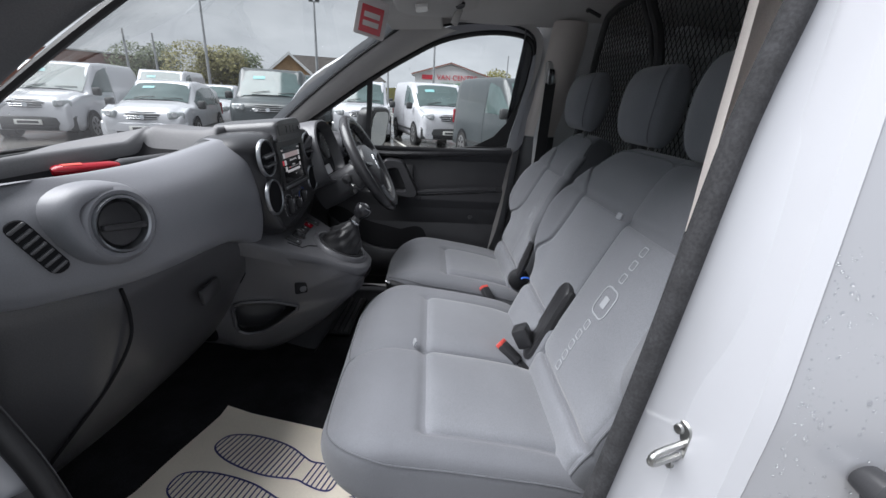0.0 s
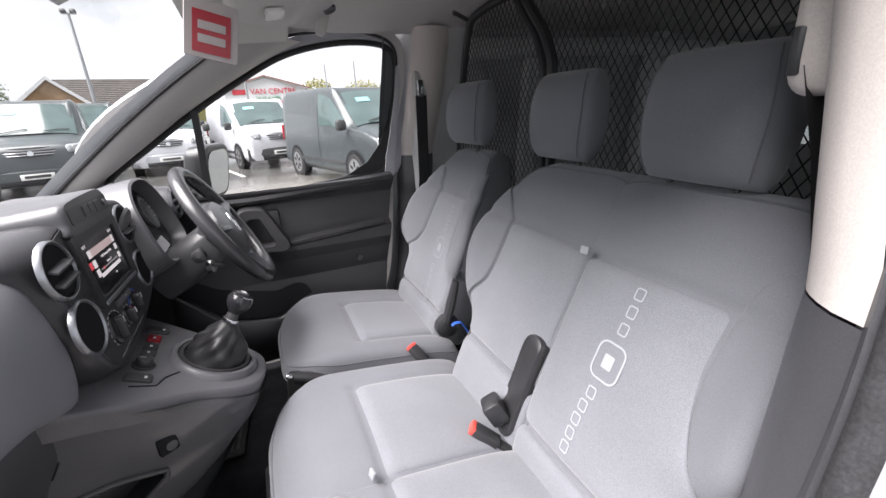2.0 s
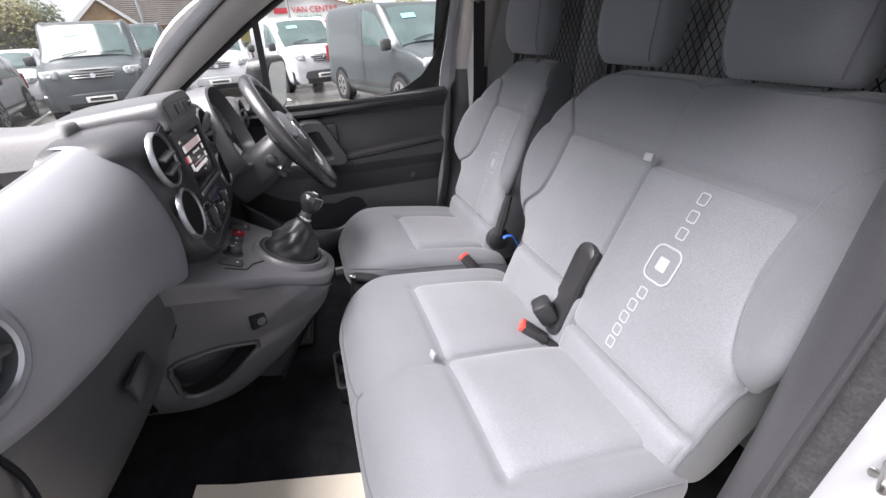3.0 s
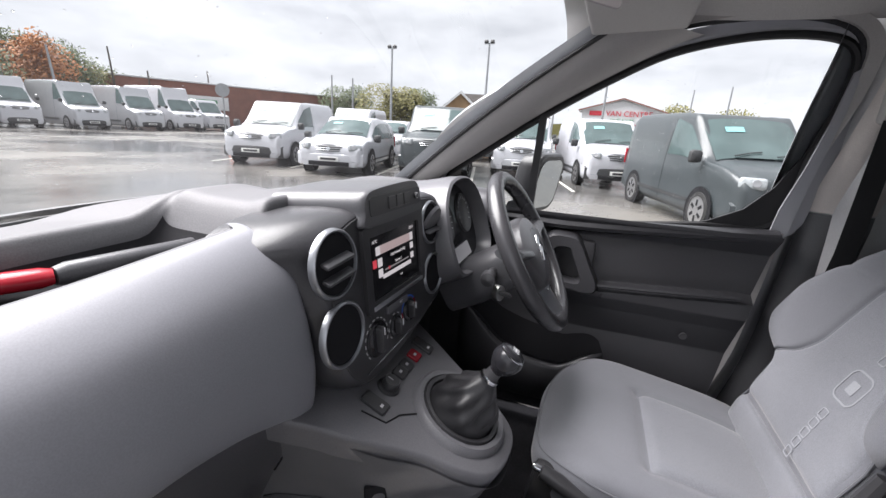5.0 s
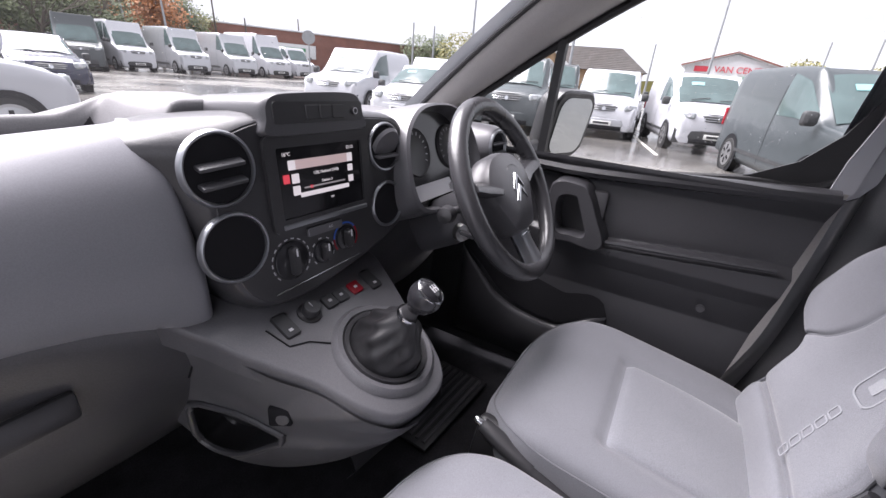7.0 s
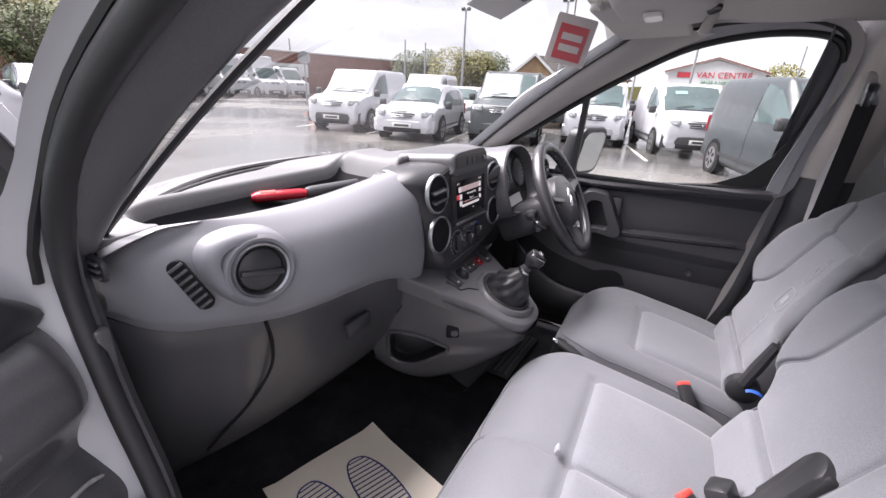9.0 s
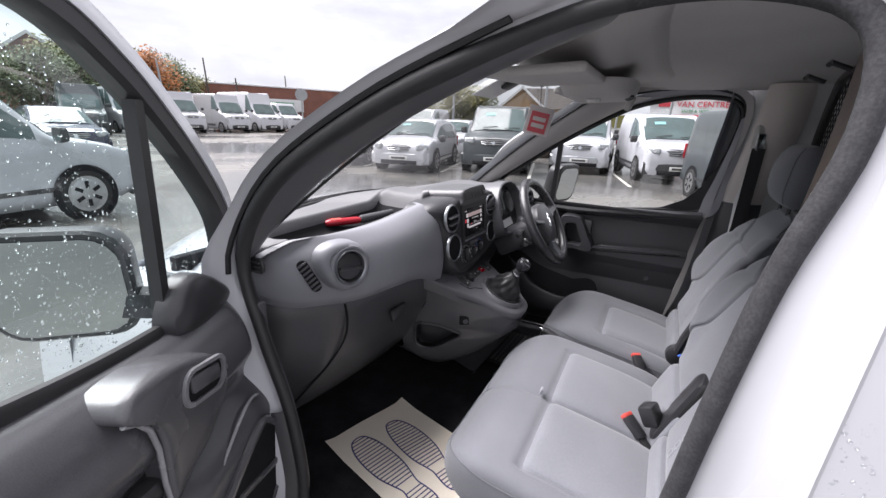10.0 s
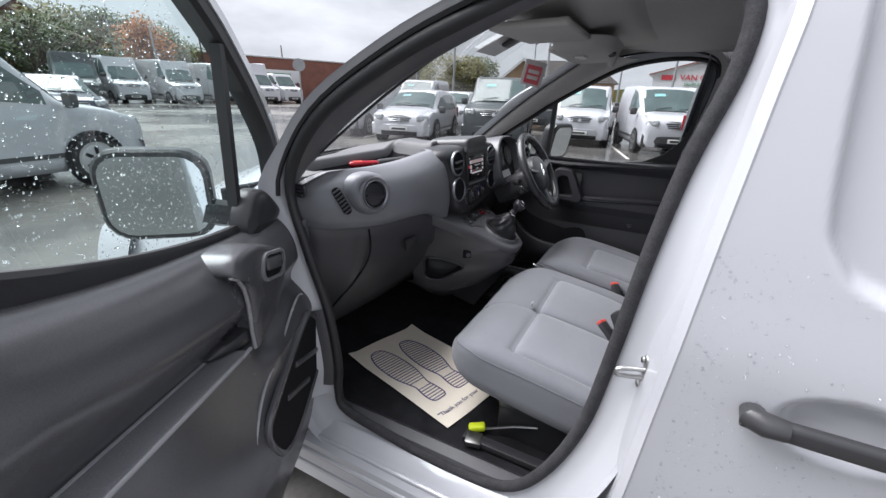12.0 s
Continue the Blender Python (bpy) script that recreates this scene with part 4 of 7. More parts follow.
part("vent_housing", loft([[ovm @ Vector((x * k, y * k, d)) for x, y in [(.064 * math.cos(q) - .020 * max(0.0, math.cos(q - 2.5)) ** 3, .064 * math.sin(q) + .012 * max(0.0, math.cos(q - 2.5)) ** 3) for q in (2 * math.pi * j / 40 for j in range(40))]] for k, d in ((1.06, -.03), (1.02, -.004), (.95, .007), (.84, .0125), (.74, .0125))], True, False), M["pad"], ov)
part("bezel", lathe([(.0475, .008), (.0445, .017), (.041, .015), (.039, .0)], ovm, 40, None, False), M["ring"], ov)
part("hollow", lathe([(.0405, -.003), (.0405, -.001)], ovm, 32), M["hole"], ov)
part("flap", lathe([(.039, .0), (.034, .008), (.02, .012), (.0001, .013)], ovm, 32), M["black"], ov)
part("flap_grip", rbox(.07, .010, .012, ovm @ Matrix.Translation((0, -.004, .014)) @ pose(0, 0, 0, 0, 0, -12), .004), M["black"], ov)
slot_m = basis((-.666, .566, 1.102), (1, .85, 0), (-.85, -1, .05)) @ pose(0, 0, 0, 0, 0, 14)
sl = part("slot_vent", plate(rrect(.027, .092, .012), .006, slot_m, .001), M["hole"], dash, "slotted demister vent")
for i in range(7):
    part("slat", rbox(.024, .005, .008, slot_m @ pose(0, .0120 * (i - 3), .006, 0, 0, 9), .0015), M["plastic"], sl)
ev = basis((-.742, .665, 1.135), (0, 1, 0), (-1, 0, 0))
part("end_vent", plate(rrect(.07, .04, .018), .006, ev, .003), M["black"], dash)
for i in range(3):
    part("end_slat", rbox(.05, .004, .006, ev @ pose(0, -.011 + .011 * i, .008), .001), M["plastic"], dash)

# centre stack
CS = basis((.04, .424, 1.09), (.998, -.057, 0), (-.05, -.985, .11))


def cs(x, y, d=0.0):
    return CS @ Matrix.Translation((x, y, d))


stack_outline = catmull([(-.175, .06, 0), (-.17, .10, 0), (-.10, .128, 0), (.0, .13, 0), (.12, .128, 0), (.20, .115, 0), (.222, .06, 0), (.222, -.02, 0), (.20, -.075, 0), (.10, -.115, 0), (-.04, -.142, 0), (-.12, -.135, 0), (-.16, -.09, 0), (-.175, -.02, 0)], 5, True)
so = [(p.x, p.y) for p in stack_outline]
part("stack_body", loft([[CS @ Vector((x * s - w * ease(-.06, .13, y) * ease(-.02, -.14, x), y * s, d)) for x, y in so] for s, d, w in ((1.08, -.14, .07), (1.08, -.06, .065), (1.06, -.026, .03), (1.015, -.004, .0), (.985, .0, .0))]), M["door"], dash, "charcoal centre stack surround")
part("stack_face", plate([(x * .97, y * .97) for x, y in so], .003, cs(0, 0, -.0005), .001), M["black"], dash, "black centre panel")
for px, py, kind in ((-.158, .072, "vent"), (-.155, -.033, "cup"), (.158, .072, "flap"), (.157, -.035, "cup")):
    rr_ = .0475 if px < 0 else .043
    m_ = cs(px, py, .002)
    v_ = part("round_vent" if kind != "cup" else "cup_recess", lathe([(rr_ + .002, -.004), (rr_ + .0012, .003), (rr_ - .001, .0055), (rr_ - .003, .005), (rr_ - .0045, .0), (rr_ - .0055, -.006)], m_, 44, None, False), M["ring"], dash, "satin ringed round vent" if kind != "cup" else "satin ringed round recess")
    part("hollow", lathe([(rr_ - .0047, .0015), (.0001, .0014)], m_, 32), M["hole"], v_)
    if kind == "vent":
        for k in (-.017, .006):
            part("vane", rbox(2 * rr_ - .034, .006, .016, m_ @ pose(.0, k, .006, 22, 0, 4), .0025), M["plastic"], v_)
    if kind == "flap":
        part("vane", lathe([(.034, .0), (.03, .006), (.0001, .008)], m_ @ pose(0, .004, .002, 28, 0, 0), 24), M["plastic_mid"], v_)
        part("vane", rbox(.058, .005, .012, m_ @ pose(0, -.016, .006, 20, 0, 0), .002), M["plastic_mid"], v_)
# top pod over the screen
pod_line = catmull([(-.096, .108, 0), (-.094, .128, 0), (-.092, .148, 0), (-.078, .161, 0), (-.04, .165, 0), (.04, .167, 0), (.084, .164, 0), (.098, .150, 0), (.102, .130, 0), (.106, .110, 0), (.05, .106, 0), (-.04, .105, 0)], 4, True)
part("pod", loft([[CS @ Vector((.006 + (p.x - .006) * s, .130 + (p.y - .130) * s, d)) for p in pod_line] for s, d in ((1.02, -.16), (1.01, -.06), (1, -.006), (.995, .004), (.975, .010), (.94, .0132))]), M["plastic"], dash, "charcoal switch pod")
part("pod_face", plate(rrect(.172, .030, .006), .002, cs(.008, .137, .0125), .0008), M["black"], dash)
for k in range(3):
    part("pod_switch", plate(rrect(.0235, .020, .002), .004, cs(-.012 + .026 * k, .137, .0125), .001), M["black"], dash)
part("pod_knob", lathe([(.0065, 0), (.006, .004), (.0045, .0045), (.0001, .003)], cs(.074, .137, .0135), 20), M["black"], dash)
part("pod_mark", lathe([(.0052, .0), (.0052, .0006), (.0040, .0006), (.0040, .0)], cs(.074, .137, .0182), 20, None, False), M["print"], dash)

# the radio
radio = thing("car_radio", "black touchscreen radio showing a station list", "car radio", (.04, .43, 1.13))
part("bezel", frame_plate(rrect(.205, .140, .010), rrect(.168, .104, .003), .007, cs(.006, .038, .002)), M["black"], radio)
part("glass", plate(rrect(.172, .108, .002), .003, cs(.006, .038, .002)), M["screen"], radio)
part("lower_strip", rbox(.176, .008, .004, cs(.006, -.024, .009), .002), M["ring"], radio)
scr_bar = glow("screen_white", (0.58, 0.55, 0.55), 0.20)
scr_red = glow("screen_red", (0.60, 0.06, 0.08), 0.18)
scr_grey = glow("screen_grey", (0.30, 0.28, 0.28), 0.12)
scr_pink = glow("screen_pink", (0.45, 0.35, 0.34), 0.16)


def on_screen(x, y, w, h, m_, name="panel"):
    """x and y in the screen's own millimetres from its centre."""
    return part(name, plate(rrect(w / 1000, h / 1000, .0012), .0006, cs(.006 + x / 1000, .038 + y / 1000, .0052)), m_, radio)


on_screen(-.0, 26, 104, 14, scr_pink, "title_bar")
on_screen(-58, 26, 13, 14, scr_bar, "aerial_key")
on_screen(58, 26, 12, 14, scr_bar, "menu_key")
on_screen(-70, 7, 11, 13, scr_red, "source_key")
for yy in (6, -12):
    on_screen(-54, yy, 13, 14, scr_bar, "seek_key")
    on_screen(58, yy + 3, 11, 11, scr_bar, "seek_key")
on_screen(2, -10, 84, 2.4, scr_grey, "tuning_line")
on_screen(-26, -10, 5, 5, scr_red, "tuning_mark")
on_screen(2, -20, 100, 7, scr_bar, "lower_bar")
for text, x, y, s_, al in (("16°C", -66, 42, 7.5, "CENTER"), ("22:12", 60, 42, 7.0, "CENTER"), ("12B( National DAB)", 6, 10, 6.4, "CENTER"), ("Station 3", 6, -4, 6.2, "CENTER"), ("TXT", 14, -33, 4.2, "CENTER")):
    lettering(text, s_ / 1000, cs(.006 + x / 1000, .038 + y / 1000, .0056), scr_bar, "screen_text", radio, .0002)

# heater controls
heat = thing("heater_controls", "black heater panel with three rotary knobs", "heater panel", (.04, .43, 1.0))
for px, py, rr_ in ((-.072, -.078, .030), (-.010, -.082, .019), (.042, -.072, .021)):
    k_ = part("dial", lathe([(rr_ + .001, .0), (rr_, .003), (rr_ - .003, .004), (.0001, .0035)], cs(px, py, .002), 32), M["gloss"], heat)
    part("knob", loft([[cs(px, py, .004) @ Vector((x * s, y * s, d)) for x, y in rrect(.013, rr_ * 1.5, .005)] for s, d in ((1, 0), (1, .010), (.8, .014))]), M["black"], k_)
    part("pointer", rbox(.0025, .012, .001, cs(px, py + rr_ * .5, .0185), 0), M["print"], k_)
    for a in range(-130, 131, 20):
        q = cs(px, py, .0028) @ pose(0, 0, 0, 0, 0, a) @ Matrix.Translation((0, rr_ + .0042, 0))
        if px < -.05 or px < 0 and a % 40 == 10:
            part("scale_mark", rbox(.006, .0016, .0008, q, 0), M["print"], heat)
for a in range(-120, 121, 15):
    q = cs(.042, -.072, .0028) @ pose(0, 0, 0, 0, 0, a) @ Matrix.Translation((0, .0265, 0))
    part("warm_scale" if abs(a) > 60 else "cold_scale", rbox(.008, .0028, .0008, q, 0), M["red"] if a < -45 or a > 75 else M["blue"], heat)
part("ac_switch", plate(rrect(.072, .014, .003), .005, cs(-.002, -.043, .002) @ pose(0, 0, 0, 0, 0, 0), .001), M["plastic_mid"], heat)
lettering("A/C", .006, cs(.008, -.043, .0072), M["print"], "switch_text", heat, .0001)
part("trim_line", rbox(.18, .0016, .002, cs(-.018, -.117, .003) @ pose(0, 0, 0, 0, 0, 4), 0), M["chrome"], heat)

# instrument binnacle
hood_pts = [(-.135, -.085), (-.150, -.02), (-.130, .055), (-.075, .098), (0, .108), (.075, .098), (.130, .055), (.150, -.02), (.135, -.085)]
BN = basis((.385, .40, 1.125), (1, 0, 0), (0, -.95, .30))
hood = catmull([(x, y, 0) for x, y in hood_pts + [(.06, -.105), (-.06, -.105)]], 5, True)
part("binnacle_hood", loft([[BN @ Vector((p.x * s, p.y * s, d)) for p in hood] for s, d in ((1.25, -.22), (1.16, -.10), (1.10, -.02), (1.05, .012), (1.0, .016), (.96, .004), (.93, -.05))], True, False), M["plastic_mid"], dash, "charcoal instrument hood")
part("cluster_face", plate([(p.x * .98, p.y * .98) for p in hood], .004, BN @ Matrix.Translation((0, 0, -.028))), M["gloss"], dash, "instrument cluster")
for x in (-.072, .072):
    part("gauge", lathe([(.052, 0), (.050, .006), (.046, .003), (.0001, .003)], BN @ Matrix.Translation((x, .02, -.024)), 32), M["black"], dash)
    for a in range(-120, 121, 20):
        part("gauge_mark", rbox(.002, .007, .0006, BN @ Matrix.Translation((x, .02, -.0205)) @ pose(0, 0, 0, 0, 0, a) @ Matrix.Translation((0, .040, 0)), 0), M["print"], dash)
part("trip_display", plate(rrect(.15, .034, .004), .002, BN @ Matrix.Translation((-.030, -.066, -.019)) @ pose(0, 0, 0, -10, 0, 0)), M["print"], dash, "pale trip display")
for k in (-.07, -.03):
    part("display_mark", rbox(.022, .006, .001, BN @ Matrix.Translation((k, -.078, -.016)), 0), M["black"], dash)
rv = basis((.675, .395, 1.118), (1, .1, 0), (-.1, -1, .12))
part("vent_barrel", lathe([(.075, -.16), (.066, -.06), (.058, -.01), (.051, .004), (.046, .0)], rv, 32, None, False), M["plastic_mid"], dash)
v_ = part("round_vent", lathe([(.050, -.004), (.049, .004), (.045, .010), (.040, .009), (.037, .0)], rv, 36, None, False), M["ring"], dash, "satin ringed round vent")
part("hollow", lathe([(.0385, .0015), (.0001, .0014)], rv, 28), M["hole"], v_)
for k in (-.014, .010):
    part("vane", rbox(.066, .006, .014, rv @ pose(0, k, .004, 20, 0, 0), .002), M["plastic_mid"], v_)
part("driver_face", loft([[Vector((x, y, z)) for y, z in ((.56, 1.19), (.53, 1.15), (.50, 1.08), (.50, 1.0), (.53, .94))] for x in (.22, .30, .47, .60, .735)], False, False), M["plastic"], dash)

# steering column and wheel
wheel = thing("steering_wheel", "black three-spoke steering wheel with airbag boss", "steering wheel", (.38, .235, 1.085))
SW = basis((.38, .235, 1.085), (1, 0, 0), (0, -.867, .498))
part("rim", tube([SW @ Vector((.178 * math.cos(a), .178 * math.sin(a), 0)) for a in (2 * math.pi * i / 64 for i in range(64))], .0188, 16, True), M["wheel_skin"], wheel, "thick black rim")
boss = catmull([(-.098, .035, 0), (-.06, .068, 0), (0, .078, 0), (.06, .068, 0), (.098, .035, 0), (.102, -.005, 0), (.076, -.050, 0), (.042, -.090, 0), (-.042, -.090, 0), (-.076, -.050, 0), (-.102, -.005, 0)], 5, True)
part("boss", loft([[SW @ Vector((p.x * s, p.y * s, d)) for p in boss] for s, d in ((.80, -.045), (1.0, -.03), (1.02, -.008), (.94, .010), (.70, .020), (.3, .023))]), M["plastic"], wheel, "charcoal airbag boss")
part("badge_ring", tube([SW @ Vector((.040 * math.cos(a), .006 + .040 * math.sin(a), .0205)) for a in (2 * math.pi * i / 40 for i in range(40))], .0012, 6, True), M["black"], wheel)
for k in (0, -.024):
    part("badge_chevron", tube([SW @ Vector(p) for p in ((-.027, -.004 + k, .0225), (0, .024 + k, .0245), (.027, -.004 + k, .0225))], .0052, 6, flat=0.4), M["chrome"], wheel, "chrome chevron badge")
for a0 in (168, 12):
    a = radians(a0)
    part("spoke", tube([SW @ Vector((.070 * math.cos(a), .0 + .07 * math.sin(a), -.012)), SW @ Vector((.12 * math.cos(a), .12 * math.sin(a), -.012)), SW @ Vector((.172 * math.cos(a), .172 * math.sin(a), -.004))], [.038, .032, .030], 12, flat=0.45), M["wheel_skin"], wheel)
part("spoke", tube([SW @ Vector((0, -.06, -.012)), SW @ Vector((0, -.115, -.010)), SW @ Vector((0, -.172, -.003))], [.046, .036, .040], 12, flat=0.4), M["ring"], wheel, "satin silver lower spoke")
part("spoke_trim", rbox(.045, .004, .006, SW @ pose(0, -.098, .004), .001), M["chrome"], wheel)
part("column_shroud", loft([[SW @ Vector((x * s, y * s - o, d)) for x, y in rrect(.125, .105, .035)] for s, d, o in ((.9, -.045, .01), (1, -.07, .015), (1.05, -.15, .02), (1.0, -.23, .02))]), M["plastic"], wheel, "charcoal column shroud")
for s in (-1, 1):
    st = part("stalk", tube([SW @ Vector((s * .05, -.005, -.085)), SW @ Vector((s * .10, .0, -.08)), SW @ Vector((s * .135, .0, -.072))], [.009, .008, .012], 10), M["black"], wheel)
    part("stalk_knob", lathe([(.0001, 0), (.014, .002), (.018, .012), (.015, .03), (.0001, .036)], basis(SW @ Vector((s * .125, 0, -.074)), (0, 1, 0), SW.to_3x3() @ Vector((s, 0, .05))), 16), M["black"], st)
part("ignition", lathe([(.018, 0), (.017, .012), (.010, .014), (.0001, .013)], basis((.268, .285, 1.008), (0, 1, 0), (-.4, -1, .1)), 20), M["steel"], wheel)
part("key", rbox(.018, .03, .008, pose(.262, .265, 1.01, 20, 0, 30), .003), M["black"], wheel)

# centre console
console = thing("centre_console", "charcoal gear console with switches and an open cubby", "console", (.02, .35, .45))
PL = basis((0, .399, .915), (1, 0, 0), (0, -.425, .905))
top_out = catmull([(-.195, .53, 0), (-.158, .423, 0), (-.126, .364, 0), (-.092, .306, 0), (-.066, .24, 0), (-.03, .200, 0), (.035, .186, 0), (.09, .197, 0), (.13, .25, 0), (.155, .32, 0), (.19, .40, 0), (.205, .455, 0), (.18, .53, 0), (.02, .54, 0)], 6, True)
top_l = [(q.x, (q.y - .399) / .905) for q in top_out]
part("top", loft([[PL @ Vector((x * s + .01 * (1 - s), y * s + (1 - s) * -.08, d)) for x, y in top_l] for s, d in ((1.0, -.045), (1.0, -.012), (.985, -.003), (.955, .0))]), M["plastic_mid"], console, "charcoal console top", 60)
RID = [(-.188, .52, .935), (-.163, .45, .915), (-.126, .364, .875), (-.092, .306, .85), (-.066, .24, .815), (-.02, .198, .79), (.05, .190, .785)]
FACE = [(-.160, .58, .83), (-.147, .52, .81), (-.124, .44, .80), (-.107, .375, .785), (-.083, .312, .785), (-.040, .232, .775), (.04, .208, .765)]
EDGE = [(-.150, .60, .77), (-.142, .55, .745), (-.113, .47, .735), (-.092, .395, .725), (-.065, .315, .735), (-.025, .238, .745), (.045, .215, .74)]
LIP = [(-.150, .62, .68), (-.139, .545, .665), (-.118, .475, .655), (-.092, .405, .68), (-.058, .322, .695), (-.015, .246, .722), (.047, .222, .725)]
LOW = [(-.11, .64, .60), (-.105, .585, .58), (-.085, .525, .565), (-.060, .45, .575), (-.030, .345, .63), (.006, .270, .688), (.05, .248, .70)]
FOOT = [(-.06, .72, .56), (-.03, .66, .53), (-.01, .60, .50), (.0, .53, .50), (.02, .44, .54), (.04, .38, .58), (.07, .36, .60)]


def between(*curves):
    cs_ = [catmull(c, 8) for c in curves]

    def f(u, v):
        pts = [c[min(int(round(u * (len(c) - 1))), len(c) - 1)] for c in cs_]
        m = len(pts) - 1
        w = min(v * m, m - 1e-6)
        i = int(w)
        r = w - i
        return pts[i].lerp(pts[i + 1], r * r * (3 - 2 * r) if m > 1 else r)
    return f


skin_cols = [catmull(c, 12) for c in zip(*[catmull(c, 12) for c in (RID, FACE, EDGE, LIP, LOW, FOOT)])]


def console_skin(u, v):
    col = skin_cols[min(int(round(u * (len(skin_cols) - 1))), len(skin_cols) - 1)]
    w = min(v * (len(col) - 1), len(col) - 1.0001)
    return col[int(w)].lerp(col[int(w) + 1], w - int(w))


def cubby_at(r, a):
    """A point of the cubby's mouth: r from its middle to its rim, a round it."""
    c, s_ = math.cos(a), math.sin(a)
    k = (abs(c) ** 3.2 + abs(s_) ** 3.2) ** (-1 / 3.2)
    return .315 + .185 * k * r * c, .505 + (.115 - .04 * c * k * r) * k * r * s_ - .03 * c * k * r


def in_cubby(u, v):
    a = math.atan2((v - .505 + .03 * (u - .315) / .185) / .115, (u - .315) / .185)
    uu, vv = cubby_at(1, a)
    return math.hypot((u - .315) / .185, (v - .505 + .03 * (u - .315) / .185) / .115) < math.hypot((uu - .315) / .185, (vv - .505 + .03 * (uu - .315) / .185) / .115)


part("side_wall", surface(console_skin, 72, 60, 0, in_cubby), M["plastic_mid"], console, "charcoal console side with an open cubby", 70)
part("cubby", surface(lambda u, v: console_skin(*cubby_at(1.10 - v * v * 1.09, u * 2 * math.pi)) + Vector((.07, .045, -.03)) * (min(1, v * 2.2) - .02), 48, 12), M["black"], console, "dark open cubby")
part("cubby_lip", tube([console_skin(*cubby_at(1.03, i / 48 * 2 * math.pi)) + Vector((-.002, -.001, 0)) for i in range(48)], .006, 8, True), M["plastic"], console, "rounded cubby lip")
part("right_side", surface(between([(.21, .47, .90), (.19, .40, .885), (.155, .32, .85), (.13, .25, .815), (.09, .20, .79), (.05, .19, .785)], [(.17, .56, .42), (.15, .50, .42), (.13, .45, .42), (.11, .42, .43), (.09, .40, .44), (.06, .40, .45)]), 40, 10), M["plastic_mid"], console, "", 70)
part("rear_end", surface(between([(.05, .190, .785), (.05, .205, .765)], [(.06, .25, .70), (.06, .25, .70)]), 16, 4), M["plastic_mid"], console)
part("socket", rbox(.036, .012, .036, basis((-.108, .376, .785), (.55, -.83, 0), (0, 0, 1)), .004), M["hole"], console, "power socket recess")
part("socket_lid", lathe([(.011, 0), (.010, .004), (.0001, .005)], basis((-.108, .371, .782), (0, 0, 1), (-.83, -.55, .1)), 16), M["plastic"], console)
part("switch_plate", tube([PL @ Vector((x, y, .001)) for x, y in ((-.095, .012), (-.085, -.030), (-.055, -.040), (-.03, -.062))], .0014, 5), M["hole"], console)
sw_x = [(-.066, "rocker"), (-.017, "dial"), (.028, "key"), (.055, "key"), (.093, "hazard"), (.136, "rocker")]
for x, kd in sw_x:
    q = PL @ Matrix.Translation((x, .003, .0))
    if kd == "dial":
        d_ = part("mirror_dial", lathe([(.021, 0), (.020, .003), (.0145, .004), (.0145, .016), (.013, .018), (.0001, .018)], q, 24), M["black"], console)
        part("dial_mark", rbox(.0015, .01, .0006, q @ Matrix.Translation((0, .004, .0183)), 0), M["print"], d_)
    else:
        b_ = part("hazard_switch" if kd == "hazard" else "rocker_switch", plate(rrect(.026, .026 if kd != "rocker" else .046, .004), .005, q, .0015), M["red"] if kd == "hazard" else M["black"], console, "red hazard switch" if kd == "hazard" else "")
        part("symbol", rbox(.007, .005, .0006, q @ Matrix.Translation((0, -.012 if kd == "rocker" else 0, .0053)), 0), M["print"], b_)
gear = thing("gear_lever", "gear lever with leather gaiter and gloss black knob", "gear lever", (.027, .299, .866))
GB = basis((.037, .288, .864), (1, 0, 0), (0, -.425, .905))
part("outer_ring", lathe([(.093, -.030), (.090, .004), (.083, .012), (.075, .011), (.071, .002)], GB, 48, None, False), M["plastic_mid"], gear)
part("inner_ring", lathe([(.074, .002), (.071, .013), (.064, .012), (.060, .0)], GB, 48, None, False), M["black"], gear)


def gaiter(u, v):
    a = 2 * math.pi * u
    r = .016 + .047 * (1 - v) ** 1.05 + .005 * math.sin(math.pi * v)
    r *= 1 + .10 * math.sin(4 * a + 5 * v) * math.sin(math.pi * v) + .08 * math.sin(9 * a - 11 * v) * math.sin(math.pi * v) ** 2
    foot = GB @ Vector((r * math.cos(a), r * math.sin(a), .004))
    lean = Vector((-.010, -.046, .084)) * (v ** .9)
    return foot + lean


part("gaiter", surface(gaiter, 60, 22), M["leather"], gear, "creased black leather gaiter", 80)
ax = Vector((.14, -.56, .80)).normalized()
g0 = Vector((.024, .238, .955))
part("collar", lathe([(.016, 0), (.0165, .008), (.0135, .010), (.012, .022), (.0115, .034)], basis(g0 + ax * -.006, (1, 0, 0), ax), 24), M["black"], gear)
part("collar_ring", lathe([(.0172, .004), (.0178, .007), (.0172, .010)], basis(g0 + ax * -.006, (1, 0, 0), ax), 24, None, False), M["chrome"], gear)
kn = part("knob", lathe([(.011, .0), (.013, .006), (.020, .014), (.0255, .026), (.0262, .036), (.023, .045), (.018, .048)], basis(g0 + ax * .014, (1, 0, 0), ax), 32), M["gloss"], gear, "gloss black knob")
part("cap", lathe([(.0225, .0455), (.0185, .0495), (.010, .0525), (.0001, .053)], basis(g0 + ax * .014, (1, 0, 0), ax), 32), M["gloss"], kn, "black knob cap with pale shift pattern")
part("cap_ring", lathe([(.0232, .0440), (.0236, .0462), (.0218, .0475), (.0212, .0460)], basis(g0 + ax * .014, (1, 0, 0), ax), 32, None, False), M["chrome"], kn)
